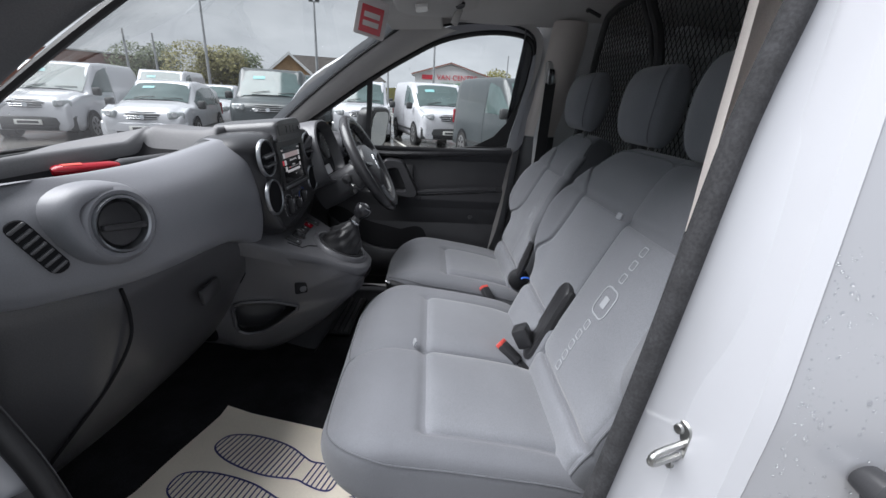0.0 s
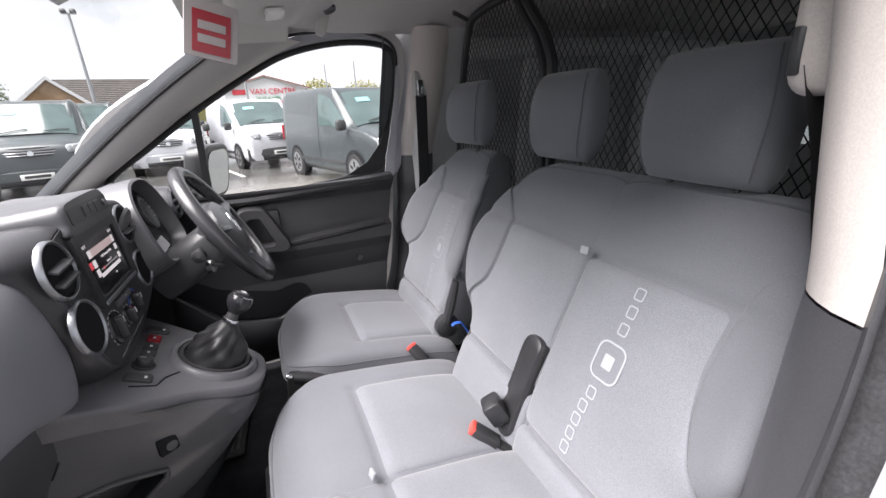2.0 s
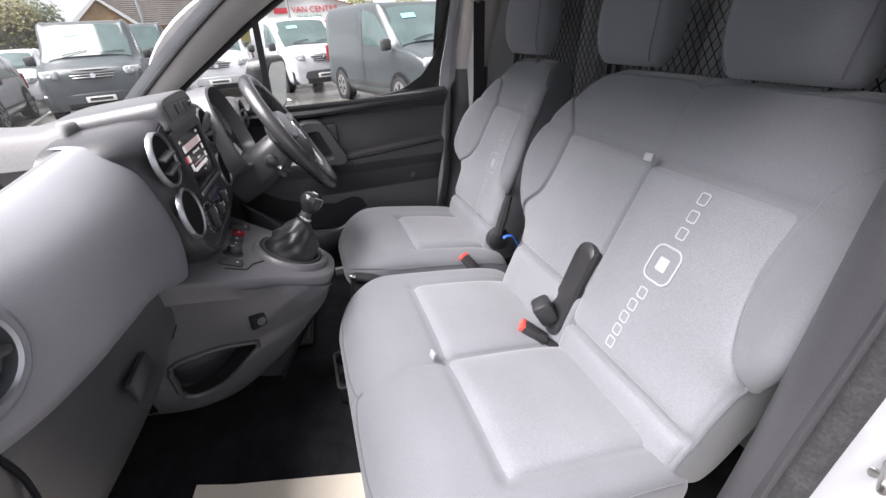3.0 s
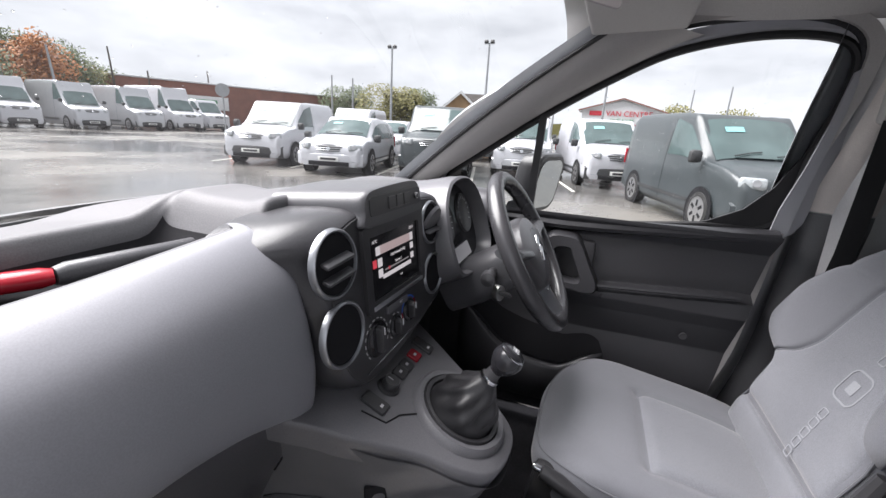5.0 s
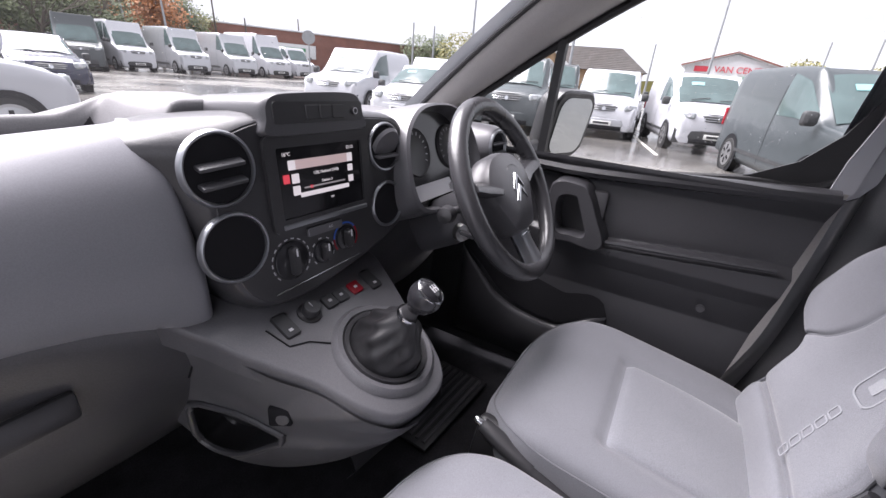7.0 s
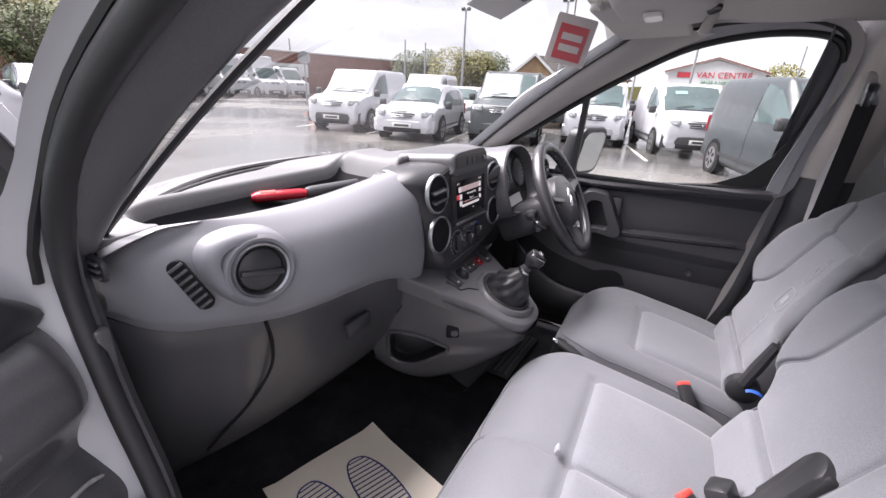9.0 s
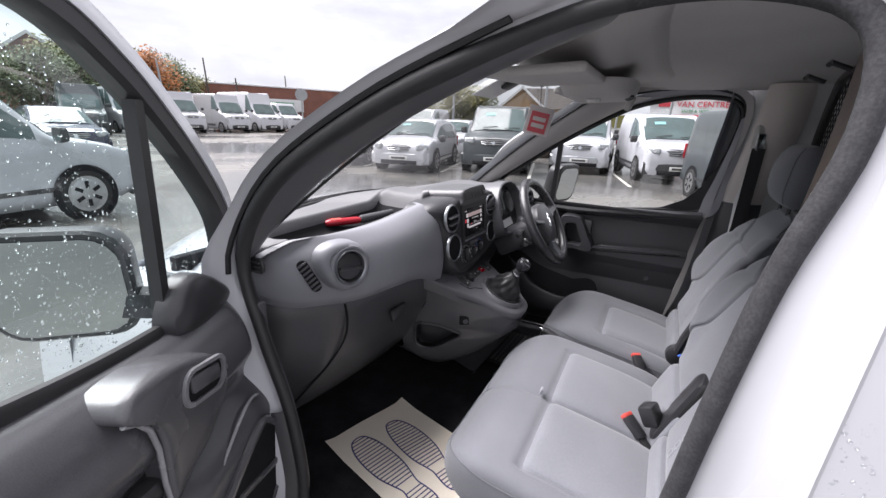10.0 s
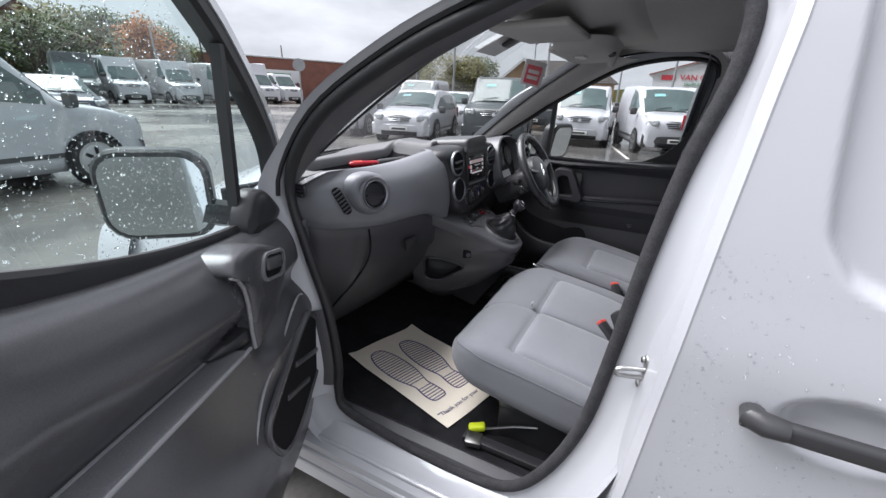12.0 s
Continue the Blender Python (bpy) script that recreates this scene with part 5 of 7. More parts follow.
kb = basis(g0 + ax * .0668, (1, 0, 0), ax)
for x in (-.006, 0, .006):
    part("shift_mark", rbox(.0013, .012, .0006, kb @ Matrix.Translation((x, 0, .0004)), 0), M["print"], kn)
part("shift_mark", rbox(.013, .0013, .0006, kb @ Matrix.Translation((0, 0, .0004)), 0), M["print"], kn)

# pedals, footwell mat, handbrake
rmat = thing("rubber_mat", "ribbed black rubber driver mat", "floor mat", (.40, .46, .40))
part("sheet", rbox(.33, .17, .010, pose(.425, .385, .405, 0, 0, -4), .004), M["rubber"], rmat)
for i in range(7):
    part("rib", rbox(.30, .012, .008, pose(.425, .385, .412, 0, 0, -4) @ Matrix.Translation((0, -.066 + .022 * i, 0)), .003), M["plastic"], rmat)
hb = thing("handbrake", "black handbrake lever with a chrome button", "handbrake", (.13, -.05, .50))
part("lever", tube([(.125, -.12, .60), (.130, .0, .645), (.138, .07, .668)], [.014, .014, .015], 10), M["black"], hb)
part("grip", tube([(.134, .03, .656), (.143, .10, .680), (.149, .135, .690)], [.016, .0175, .015], 12), M["black"], hb)
part("button", lathe([(.008, 0), (.008, .012), (.006, .016), (.0001, .016)], basis((.150, .138, .691), (1, 0, 0), (.05, .85, .3)), 14), M["chrome"], hb)


# ---- seats ----
def cushion(m, xl, xr, length, thick, face, nu=36, nv=36, sharp=5.0, end=5.0, bm=None, under=None):
    """A stuffed slab: local x across from xl(v) to xr(v), local y along its length, local z out of its face. Returns mesh and face point."""
    def shape(w, p):
        return max(0.0, 1 - abs(w) ** p) ** (1 / p)

    def front(u, v):
        hw, c = (xr(v) - xl(v)) / 2, (xr(v) + xl(v)) / 2
        e = shape(2 * v - 1, end)
        return m @ Vector((c + hw * u * (.93 + .07 * e), length * v, thick / 2 * e * shape(u, sharp) + face(u, v) * min(1.0, e * 1.3) * shape(u, 8)))

    def back(u, v):
        hw, c = (xr(v) - xl(v)) / 2, (xr(v) + xl(v)) / 2
        e = shape(2 * v - 1, end)
        k = 1.0 if under is None else shape(u, under) * shape(max(0.0, 2 * v - 1), under)
        return m @ Vector((c + hw * u * (.93 + .07 * e), length * v, -thick / 2 * e * shape(u, sharp) * k))

    front.out = m.to_3x3() @ Vector((0, 0, 1))
    us = [math.sin(math.pi / 2 * (2 * i / nu - 1)) for i in range(nu + 1)]
    vs = [.5 + .5 * math.sin(math.pi / 2 * (2 * j / nv - 1)) for j in range(nv + 1)]
    rings = []
    for v in vs:
        rings.append([front(u, v) for u in us] + [back(u, v) for u in reversed(us[1:-1])])
    return loft(rings, True, False, bm), front


def seam(front, pts, r=.0022, lift=.0008, n=10):
    """A welt that follows a cushion's face through points (u, v)."""
    p = catmull([(u, v, 0) for u, v in pts], n)
    out = []
    for q in p:
        a = front(q.x, q.y)
        b, c = front(min(1, q.x + .02), q.y), front(q.x, min(1, q.y + .02))
        nrm = (b - a).cross(c - a).normalized()
        out.append(a + nrm * (lift if nrm.dot(front.out) > 0 else -lift))
    return tube(out, r, 6)


def flat(v):
    return lambda _: v


def bump(x, c, w):
    return math.exp(-((x - c) / w) ** 2)


def inlay(front, ul, ur, v0, v1, h=.007, nu=26, nv=34):
    """A stuffed panel sewn into a cushion's face, from ul(v) to ur(v); its edges dip below the face."""
    def f(a, b):
        v = v0 + (v1 - v0) * b
        u = ul(v) + (ur(v) - ul(v)) * a
        p = front(u, v)
        q, r = front(u + .01, v), front(u, v + .01)
        n = (q - p).cross(r - p).normalized()
        n = n if n.dot(front.out) > 0 else -n
        e = max(0.0, 1 - abs(2 * a - 1) ** 14) * max(0.0, 1 - abs(2 * b - 1) ** 14)
        return p + n * (-.004 + (h + .004) * e ** .6)
    g = lambda t: .5 - .5 * math.cos(math.pi * t)
    return surface(lambda a, b: f(.35 * a + .65 * g(a), .35 * b + .65 * g(b)), nu, nv)


def shaded_sides(ob):
    """Paints shade into the colour: faces turned sideways or down take a darker grey."""
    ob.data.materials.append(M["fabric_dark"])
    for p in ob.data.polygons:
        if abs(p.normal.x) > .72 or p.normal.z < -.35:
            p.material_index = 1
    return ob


def seat_cushion(parent, x0, x1, crease, nose, z_back, z_front, bolster_l, bolster_r, name="cushion", pl=-.66, pr=.66, pv=.625, rl=.03, rr=.03):
    L = nose - crease
    m = basis((0, crease, z_back - .095), (1, 0, 0), (0, -(z_front - z_back) / L, 1))

    def face(u, v):
        z = .020 * bolster_l * bump(u, -1.0, .32) + .020 * bolster_r * bump(u, 1.0, .32)
        z += .012 * (1 - u * u) * math.sin(math.pi * min(1, v * 1.1))
        z -= .055 * max(0.0, (v - .74) / .26) ** 2.2
        w = ease(pv + .05, pv - .02, v)
        z -= .007 * (bump(u, pl, .05) * bolster_l + bump(u, pr, .05) * bolster_r) * w
        z -= .009 * bump(v, pv, .022) * ease(pl - .06, pl + .02, u) * ease(pr + .06, pr - .02, u)
        return z
    def corner(v, r):
        """How far the plan's rounded front corner draws the side in."""
        k = min(1.0, max(0.0, 1 - (1 - v) * L / r))
        return r * (1 - math.sqrt(1 - k * k))
    bm, fr = cushion(m, lambda v: x0 + corner(v, rl), lambda v: x1 - corner(v, rr), L, .19, face, 72, 84, 6.0, 4.5, None, 2.6)
    cu = part(name, bm, M["fabric"], parent, "grey fabric seat cushion", 70)
    part("centre_panel", inlay(fr, flat(pl), flat(pr), .03, pv), M["fabric_light"], cu, "paler grey woven centre panel", 70)
    for s_ in (-1, 1):
        part("side_band", seam(fr, [(s_ * .985, .05), (s_ * .985, .5), (s_ * .98, .80), (s_ * .90, .955), (s_ * .6, .985), (0, .99)], .0018), M["fabric_dark"], cu)
    return fr


def seat_back(parent, xl, xr, crease, z0, length, recline, bolster_l, bolster_r, name, lum, pl, pr, top=.722, roll=.135):
    a = radians(recline)
    edge_l, edge_r = pl, pr

    def across(edge, v):
        hw, c = (xr(v) - xl(v)) / 2, (xr(v) + xl(v)) / 2
        return max(-.93, min(.93, (edge(v) - c) / hw))
    pl, pr = (lambda v: across(edge_l, v)), (lambda v: across(edge_r, v))
    m = upright((0, crease - .062 * math.cos(a), z0 - .062 * math.sin(a)), (0, math.cos(a), math.sin(a)))

    def face(u, v):
        z = (.058 * bolster_l * bump(u, -1.0, .32) + .058 * bolster_r * bump(u, 1.0, .32)) * (.25 + .75 * ease(.28, .46, v)) * (1 - ease(.58, .92, v))
        z += .016 * (1 - u * u) * bump(v, lum, .3)
        z -= .010 * bump(v, roll + .005, .018) + .007 * bump(v, top + .008, .018)
        z -= .02 * max(0.0, (v - .85) / .15) ** 2
        return z
    bm, fr = cushion(m, xl, xr, length, .13, face, 80, 110, 6.0, 6.5)
    bk = shaded_sides(part(name, bm, M["fabric"], parent, "grey fabric backrest", 70))
    part("centre_panel", inlay(fr, pl, pr, roll + .015, top, .006), M["fabric_light"], bk, "paler grey woven centre panel", 70)
    part("lower_roll", inlay(fr, flat(-.93), flat(.93), .02, roll, .010, 30, 14), M["fabric_light"], bk, "", 70)
    for side_, has, edge in ((-1, bolster_l, pl), (1, bolster_r, pr)):
        if has:
            part("side_wing", inlay(fr, *((flat(-.985), lambda v: edge(v) - .012) if side_ < 0 else (lambda v: edge(v) + .012, flat(.985))), .335, .872, .009, 16, 44), M["fabric"], bk, "grey padded side wing", 70)
    part("edge_piping", seam(fr, [(-.95, .05), (-.955, .5), (-.95, .88), (-.85, .962), (0, .972), (.85, .962), (.95, .88), (.955, .5), (.95, .05)], .0026), M["fabric_dark"], bk)
    return fr


def headrest(parent, x, y, z, w=.255, h=.185):
    m = upright((x, y, z - h / 2), (0, 1, .10))
    bm, fr = cushion(m, lambda v: -w / 2 * (.86 + .16 * max(0, math.sin(math.pi * v)) ** .5), lambda v: w / 2 * (.86 + .16 * max(0, math.sin(math.pi * v)) ** .5), h, .115, lambda u, v: .012 * (1 - u * u) * math.sin(math.pi * v), 44, 44, 2.9, 2.7)
    hr = part("headrest", bm, M["fabric"], parent, "grey fabric padded headrest", 70)
    part("welt", seam(fr, [(-.84, .06), (-.86, .5), (-.84, .94)], .0016), M["fabric_dark"], hr)
    part("welt", seam(fr, [(.84, .06), (.86, .5), (.84, .94)], .0016), M["fabric_dark"], hr)
    for dx in (-.06, .06):
        part("post", tube([(x + dx, y - .005, z - h / 2 + .02), (x + dx, y + .004, z - h / 2 - .06)], .006, 8), M["black"], hr)


bench = thing("double_passenger_seat", "grey fabric double passenger seat with printed squares", "van seat", (-.30, -.05, .39))
RC = 24.5
seat_cushion(bench, -.668, -.288, -.315, .222, .668, .748, .8, 0, "outer_cushion", -.66, .88, .625, .13, .02)
seat_cushion(bench, -.332, .082, -.315, .222, .668, .748, 0, .8, "middle_cushion", -.88, .52, .625, .02, .17)
out_b = seat_back(bench, lambda v: lerp([(0, -.66), (.30, -.675), (.45, -.715), (.62, -.72), (.8, -.705), (1, -.65)], v), flat(-.286), -.262, .64, .665, RC, 1, 0, "outer_backrest", .45, lambda v: lerp([(.32, -.72), (.345, -.69), (.37, -.660), (.43, -.630), (.50, -.613), (.60, -.603), (.72, -.606), (.78, -.614), (.82, -.630), (.85, -.660), (.872, -.71)], v), flat(-.304))
seat_back(bench, flat(-.326), lambda v: lerp([(0, .0), (.25, -.006), (.36, .0), (.43, .025), (.50, .058), (.58, .080), (.65, .086), (.75, .075), (.85, .048), (.93, .012), (1, -.05)], v), -.262, .64, .665, RC, 0, .9, "middle_backrest", .45, flat(-.306), lambda v: lerp([(.335, .01), (.37, .0), (.42, -.014), (.50, -.036), (.60, -.040), (.72, -.036), (.79, -.014), (.84, .02), (.872, .06)], v), .730, .235)
headrest(bench, -.450, -.560, 1.338, .24, .215)
headrest(bench, -.068, -.578, 1.338, .215, .205)
part("seat_box", rbox(.66, .30, .10, pose(-.29, -.12, .565), .02), M["black"], bench, "black seat base")
for x in (-.57, -.32, .0):
    part("seat_leg", rbox(.03, .30, .16, pose(x, -.12, .455), .006), M["black"], bench)
# printed squares on the outer backrest


def printed(v, w, h, r, t, on=None, u=.185):
    on = on or out_b
    o = on(u, v)
    a, b = on(u + .04, v), on(u, v + .02)
    m = basis(o, (a - o), -(a - o).cross(b - o))
    m = m @ Matrix.Translation((0, 0, .0068))
    return frame_plate(rrect(w, h, r), rrect(w - t, h - t, max(r - t / 2, .001)), .0006, m), m


for v in (.205, .25, .295, .34, .385, .575, .625, .675):
    part("printed_square", printed(v, .020, .023, .005, .005)[0], M["stitch"], bench)
b_, m_ = printed(.48, .062, .072, .018, .007)
part("printed_square", b_, M["stitch"], bench)
part("printed_square", plate(rrect(.022, .026, .003), .0006, m_), M["stitch"], bench)
for p in ((-.318, -.437, 1.094), (-.308, .030, .735)):
    part("fabric_tag", rbox(.019, .006, .016, pose(*p, 20, 0, 10), .002), M["piping"], bench, "small pale woven label")
# middle belt stalk
part("belt_slot", loft([[pose(-.274, -.331 + d, .788, 22, 0, 0) @ Vector((x * k, 0, z * k)) for x, z in rrect(.056, .24, .026, 6)] for k, d in ((1.0, -.03), (1.0, .018), (.93, .022))]), M["black"], bench, "black moulded belt recess")
part("belt_lid", rbox(.026, .026, .215, pose(-.290, -.330, .786, 22, 0, -4), .008, 3), M["belt"], bench, "upright black belt stalk cover")
part("belt_lid_rib", rbox(.018, .006, .15, pose(-.291, -.318, .776, 22, 0, -4), .003), M["black"], bench)

drv = thing("driver_seat", "grey fabric driver seat", "van seat", (.42, -.1, .39))
seat_cushion(drv, .132, .648, -.365, .172, .655, .742, .8, .8, "cushion", -.68, .40, .585, .13, .20)
drv_b = seat_back(drv, lambda v: lerp([(0, .185), (.28, .192), (.345, .190), (.40, .155), (.47, .143), (.56, .148), (.72, .19), (.9, .255), (1, .295)], v), lambda v: lerp([(0, .60), (.28, .605), (.345, .610), (.40, .665), (.47, .680), (.56, .675), (.72, .63), (.9, .565), (1, .515)], v), -.305, .645, .655, 23.5, 1, 1, "backrest", .45, lambda v: lerp([(.335, .17), (.36, .205), (.42, .25), (.50, .272), (.72, .276), (.80, .268), (.85, .25), (.872, .23)], v), lambda v: lerp([(.335, .62), (.36, .575), (.42, .525), (.50, .497), (.72, .492), (.80, .50), (.85, .52), (.872, .58)], v))
headrest(drv, .435, -.578, 1.347, .25, .205)
for v in (.17, .21, .25, .29, .33, .55, .60, .65):
    part("printed_square", printed(v, .020, .023, .005, .005, drv_b, -.30)[0], M["piping"], drv)
b_, m_ = printed(.44, .062, .072, .018, .007, drv_b, -.30)
part("printed_square", b_, M["piping"], drv)
part("printed_square", plate(rrect(.022, .026, .003), .0006, m_), M["piping"], drv)
part("side_cover", rbox(.03, .50, .12, pose(.172, -.09, .60, 8, 0, 0), .012), M["black"], drv)
part("seat_box", rbox(.44, .44, .18, pose(.42, -.09, .53), .02), M["black"], drv)
part("back_hinge", lathe([(.04, 0), (.038, .02), (.03, .026), (.0001, .027)], basis((.165, -.335, .72), (0, 1, 0), (-1, 0, 0)), 20), M["black"], drv)
part("back_lever", tube([(.145, -.33, .74), (.14, -.345, .80), (.14, -.365, .87)], [.014, .016, .012], 8), M["black"], drv)


def buckle(at, rx, rz, label):
    b = thing("belt_buckle", label, "belt buckle", at)
    m = Matrix.Translation(at) @ pose(0, 0, 0, rx, 0, rz)
    part("housing", rbox(.032, .022, .065, m, .006), M["black"], b)
    part("release", rbox(.030, .020, .012, m @ Matrix.Translation((0, .0, .034)), .003), M["buckle"], b, "red release button")
    part("stalk", rbox(.022, .010, .10, m @ Matrix.Translation((0, 0, -.07)), .003), M["belt"], b)
    return b


buckle((.112, -.220, .672), -55, -60, "black belt buckle with a red release button")
buckle((-.28, -.228, .692), -58, -35, "black belt buckle with a red release button")
part("second_buckle", rbox(.050, .045, .06, pose(-.262, -.262, .735, -30, 0, -20), .010), M["black"], bench)
solo("blue_strap", tube(catmull([(.105, -.385, .705), (.108, -.365, .742), (.111, -.345, .747), (.113, -.333, .741)], 5), .007, 8, flat=0.4), M["blue"], "bright blue strap end between the seats", "strap")
cup = thing("cup_holder", "black plastic cup holder on the floor between seats", "cup holder", (.04, .213, .39))
part("tray", rbox(.165, .075, .06, pose(.04, .213, .42), .012), M["black"], cup)
part("rim", frame_plate(rrect(.165, .075, .016), rrect(.150, .060, .012), .004, pose(.04, .213, .449)), M["plastic_mid"], cup, "grey raised rim")
for x in (.0, .08):
    part("well", lathe([(.030, .006), (.028, .0065), (.026, -.02), (.0001, -.022)], pose(x, .213, .446), 20), M["hole"], cup)
lv = thing("seat_release", "yellow seat release lever under the passenger seat", "seat lever", (-.62, .09, .40))
part("grip", rbox(.03, .055, .022, pose(-.621, .085, .412, -10, 0, 25), .008), M["yellow"], lv, "fluorescent yellow grip")
part("rod", tube([(-.615, .06, .412), (-.60, -.03, .45), (-.59, -.1, .47)], .004, 6), M["steel"], lv)
rl = thing("seat_runner", "black steel seat runner on the floor", "seat runner", (-.66, .0, .395))
part("rail", rbox(.035, .42, .022, pose(-.665, -.10, .405, 0, 0, 0), .004), M["black"], rl)
part("bracket", rbox(.05, .05, .02, pose(-.672, .075, .41, 0, 0, 12), .004), M["steel"], rl)

# driver's belt on the far pillar
blt = thing("seat_belt", "black driver seat belt hanging from the pillar", "seat belt", (.70, -.46, .6))
part("guide", rbox(.012, .03, .065, pose(.695, -.505, 1.445, 0, 0, 20), .005), M["chrome"], blt, "chrome belt guide")
part("guide_cover", rbox(.03, .06, .10, pose(.715, -.51, 1.46, 0, 0, 10), .012), M["shelf"], blt)
part("webbing", loft([[Vector(p) + Vector((0, dy, 0)) for dy in (-.023, .023)] for p in ((.692, -.505, 1.42), (.70, -.50, 1.1), (.715, -.47, .75), (.72, -.44, .5))], False, False), M["belt"], blt)

gd = thing("belt_guide", "cream seat belt guide on the passenger pillar", "belt guide", (-.64, -.46, 1.36))
part("cover", loft([[Vector((-.640 + x * k, -.455 + d, 1.435 + z * k)) for x, z in rrect(.062, .135, .026, 6)] for k, d in ((.8, -.035), (1, -.02), (1, .006), (.85, .018), (.5, .022))]), M["cream"], gd, "", 60)
part("slot", rbox(.012, .012, .050, pose(-.621, -.436, 1.415, 0, 0, 20), .003), M["black"], gd)
part("webbing", loft([[Vector(p_) + Vector((0, d, 0)) for d in (-.020, .020)] for p_ in ((-.632, -.452, 1.40), (-.655, -.46, 1.30), (-.70, -.47, 1.05), (-.73, -.46, .70))], False, False), M["belt"], gd, "black belt webbing")

# ---- mesh bulkhead ----
bulk = thing("mesh_bulkhead", "black steel mesh bulkhead behind the seats", "bulkhead", (0, -.66, .5))
BY = -.665
frame_pts = [(.66, .62), (.70, 1.0), (.68, 1.30), (.60, 1.60), (.50, 1.675), (.1, 1.69), (-.3, 1.69), (-.52, 1.66), (-.62, 1.56), (-.69, 1.3), (-.70, 1.0), (-.66, .62)]
part("frame", tube(catmull([(x, BY, z) for x, z in frame_pts], 5), .014, 8), M["black"], bulk, "black tube frame")
post_l = catmull([(.085, BY + .005, .60), (.085, BY + .005, 1.36), (.11, BY + .005, 1.52), (.19, BY + .005, 1.62), (.25, BY + .005, 1.69)], 6)
part("post", tube(post_l, .015, 8), M["black"], bulk)
part("post", tube([p + Vector((.04, .0, 0)) for p in post_l], .012, 8), M["black"], bulk)
wires = bmesh.new()
step, z0, z1 = .0235, .62, 1.68
inside = lambda x, z: abs(x) < lerp([(.6, .67), (1.0, .70), (1.3, .685), (1.58, .61), (1.69, .45)], z)
for k in range(-72, 73):
    for sgn in (-1, 1):
        pts = []
        for i in range(60):
            z = z0 + (z1 - z0) * i / 59
            x = k * step + sgn * (z - z0) * .66
            if inside(x, z):
                pts.append(Vector((x, BY + sgn * .0015, z)))
        if len(pts) > 2:
            tube([pts[0], pts[len(pts) // 2], pts[-1]], .0013, 4, False, wires)
part("mesh", wires, M["wire"], bulk, "diamond wire mesh")
for x, y, z in ((.47, -.60, 1.665), (.25, -.60, 1.68)):
    part("hook", tube([(x, y, z - .02), (x, y + .05, z), (x - .03, y + .06, z - .01)], .007, 8), M["black"], bulk)
part("lower_sheet", rbox(1.36, .012, .45, pose(0, BY - .01, .62), .004), M["cargo"], bulk)
part("load_window", plate(rrect(.55, .40, .12), .01, basis((-.775, -1.15, 1.35), (0, 1, 0), (1, 0, -.12))), M["cargo_paint"], van)

# ---- overhead ----
oh = thing("overhead_console", "pale grey overhead console with a map lamp", "overhead console", (.05, .05, 1.58))


def tray(u, v):
    k = 2 * u - 1
    y = .235 - .40 * v
    z = 1.655 - .045 * math.sin(math.pi * min(1, v * 1.25)) ** .6 * (1 - .75 * abs(k) ** 3) + .02 * v
    return Vector((k * .63, y - .05 * abs(k) ** 3, z + (.045 * ease(.82, 1.0, v))))


part("tray", surface(tray, 40, 24, .004), M["shelf"], oh, "pale grey moulded header lining", 70)
part("lamp_pod", loft([[Vector((.05 + x * s, .03 + y * s, z)) for x, y in rrect(.34, .19, .085, 8)] for s, z in ((1.12, 1.612), (1.04, 1.585), (.94, 1.570), (.84, 1.565))]), M["shelf"], oh)
part("lamp_lens", plate(rrect(.075, .035, .008), .008, basis((.035, .045, 1.563), (1, 0, 0), (0, -.1, -1)), .003), M["lens"], oh, "clear map lamp lens")
part("microphone", lathe([(.014, 0), (.012, .006), (.0001, .004)], basis((.02, -.058, 1.570), (1, 0, 0), (-.3, -.3, -1)), 16), M["black"], oh)
part("latch", rbox(.035, .02, .045, pose(.10, -.055, 1.555, 20, 0, 0), .006), M["shelf"], oh)
for sx in (-1, 1):
    sv = thing("sun_visor", "pale grey sun visor folded up", "sun visor", (sx * .36, .08, 1.6))
    part("flap", rbox(.42, .20, .020, pose(sx * .335, .085, 1.594, -3, sx * 2, -sx * 3), .009, 3), M["shelf"], sv)
    part("hinge", tube([(sx * .13, .165, 1.592), (sx * .10, .168, 1.60)], .007, 8), M["shelf"], sv)
    if sx > 0:
        solo("pillar_knob", lathe([(.020, 0), (.019, .010), (.012, .014), (.0001, .012)], basis((sx * .672, .155, 1.545), (0, 1, 0), (-sx, -.2, -.5)), 16), M["black"], "black plastic fixing on the pillar top", "fixing")
# mirror patch on the screen
mp = thing("screen_sensor", "grey sensor patch with black mount on the windscreen", "sensor mount", (-.03, .33, 1.60))
part("patch", surface(lambda u, v: ws(.385 + .15 * u, .965 - .16 * v) + Vector((0, -.006, -.004)), 6, 6, .003), M["patch"], mp)
part("mount", rbox(.07, .065, .012, basis(ws(.46, .91) + Vector((0, -.016, -.012)), (1, 0, 0), (0, -.5, -.87)), .006), M["black"], mp)
# air freshener
af = thing("air_freshener", "grey card air freshener with a red square, on a cord", "air freshener", (-.18, .155, 1.49))
AFM = basis((-.178, .152, 1.494), (.30, -.95, 0), (-.95, -.30, 0)) @ pose(0, 0, 0, 0, 0, -12)
part("card", plate(rrect(.070, .078, .004), .003, AFM, .0006), M["card"], af)
part("print", plate(rrect(.050, .056, .001), .0006, AFM @ Matrix.Translation((0, -.004, .003))), M["red"], af, "red printed square")
for k in (.006, -.012):
    part("print_bar", plate(rrect(.036, .011, .001), .0005, AFM @ Matrix.Translation((0, k - .001, .0036))), M["card"], af)
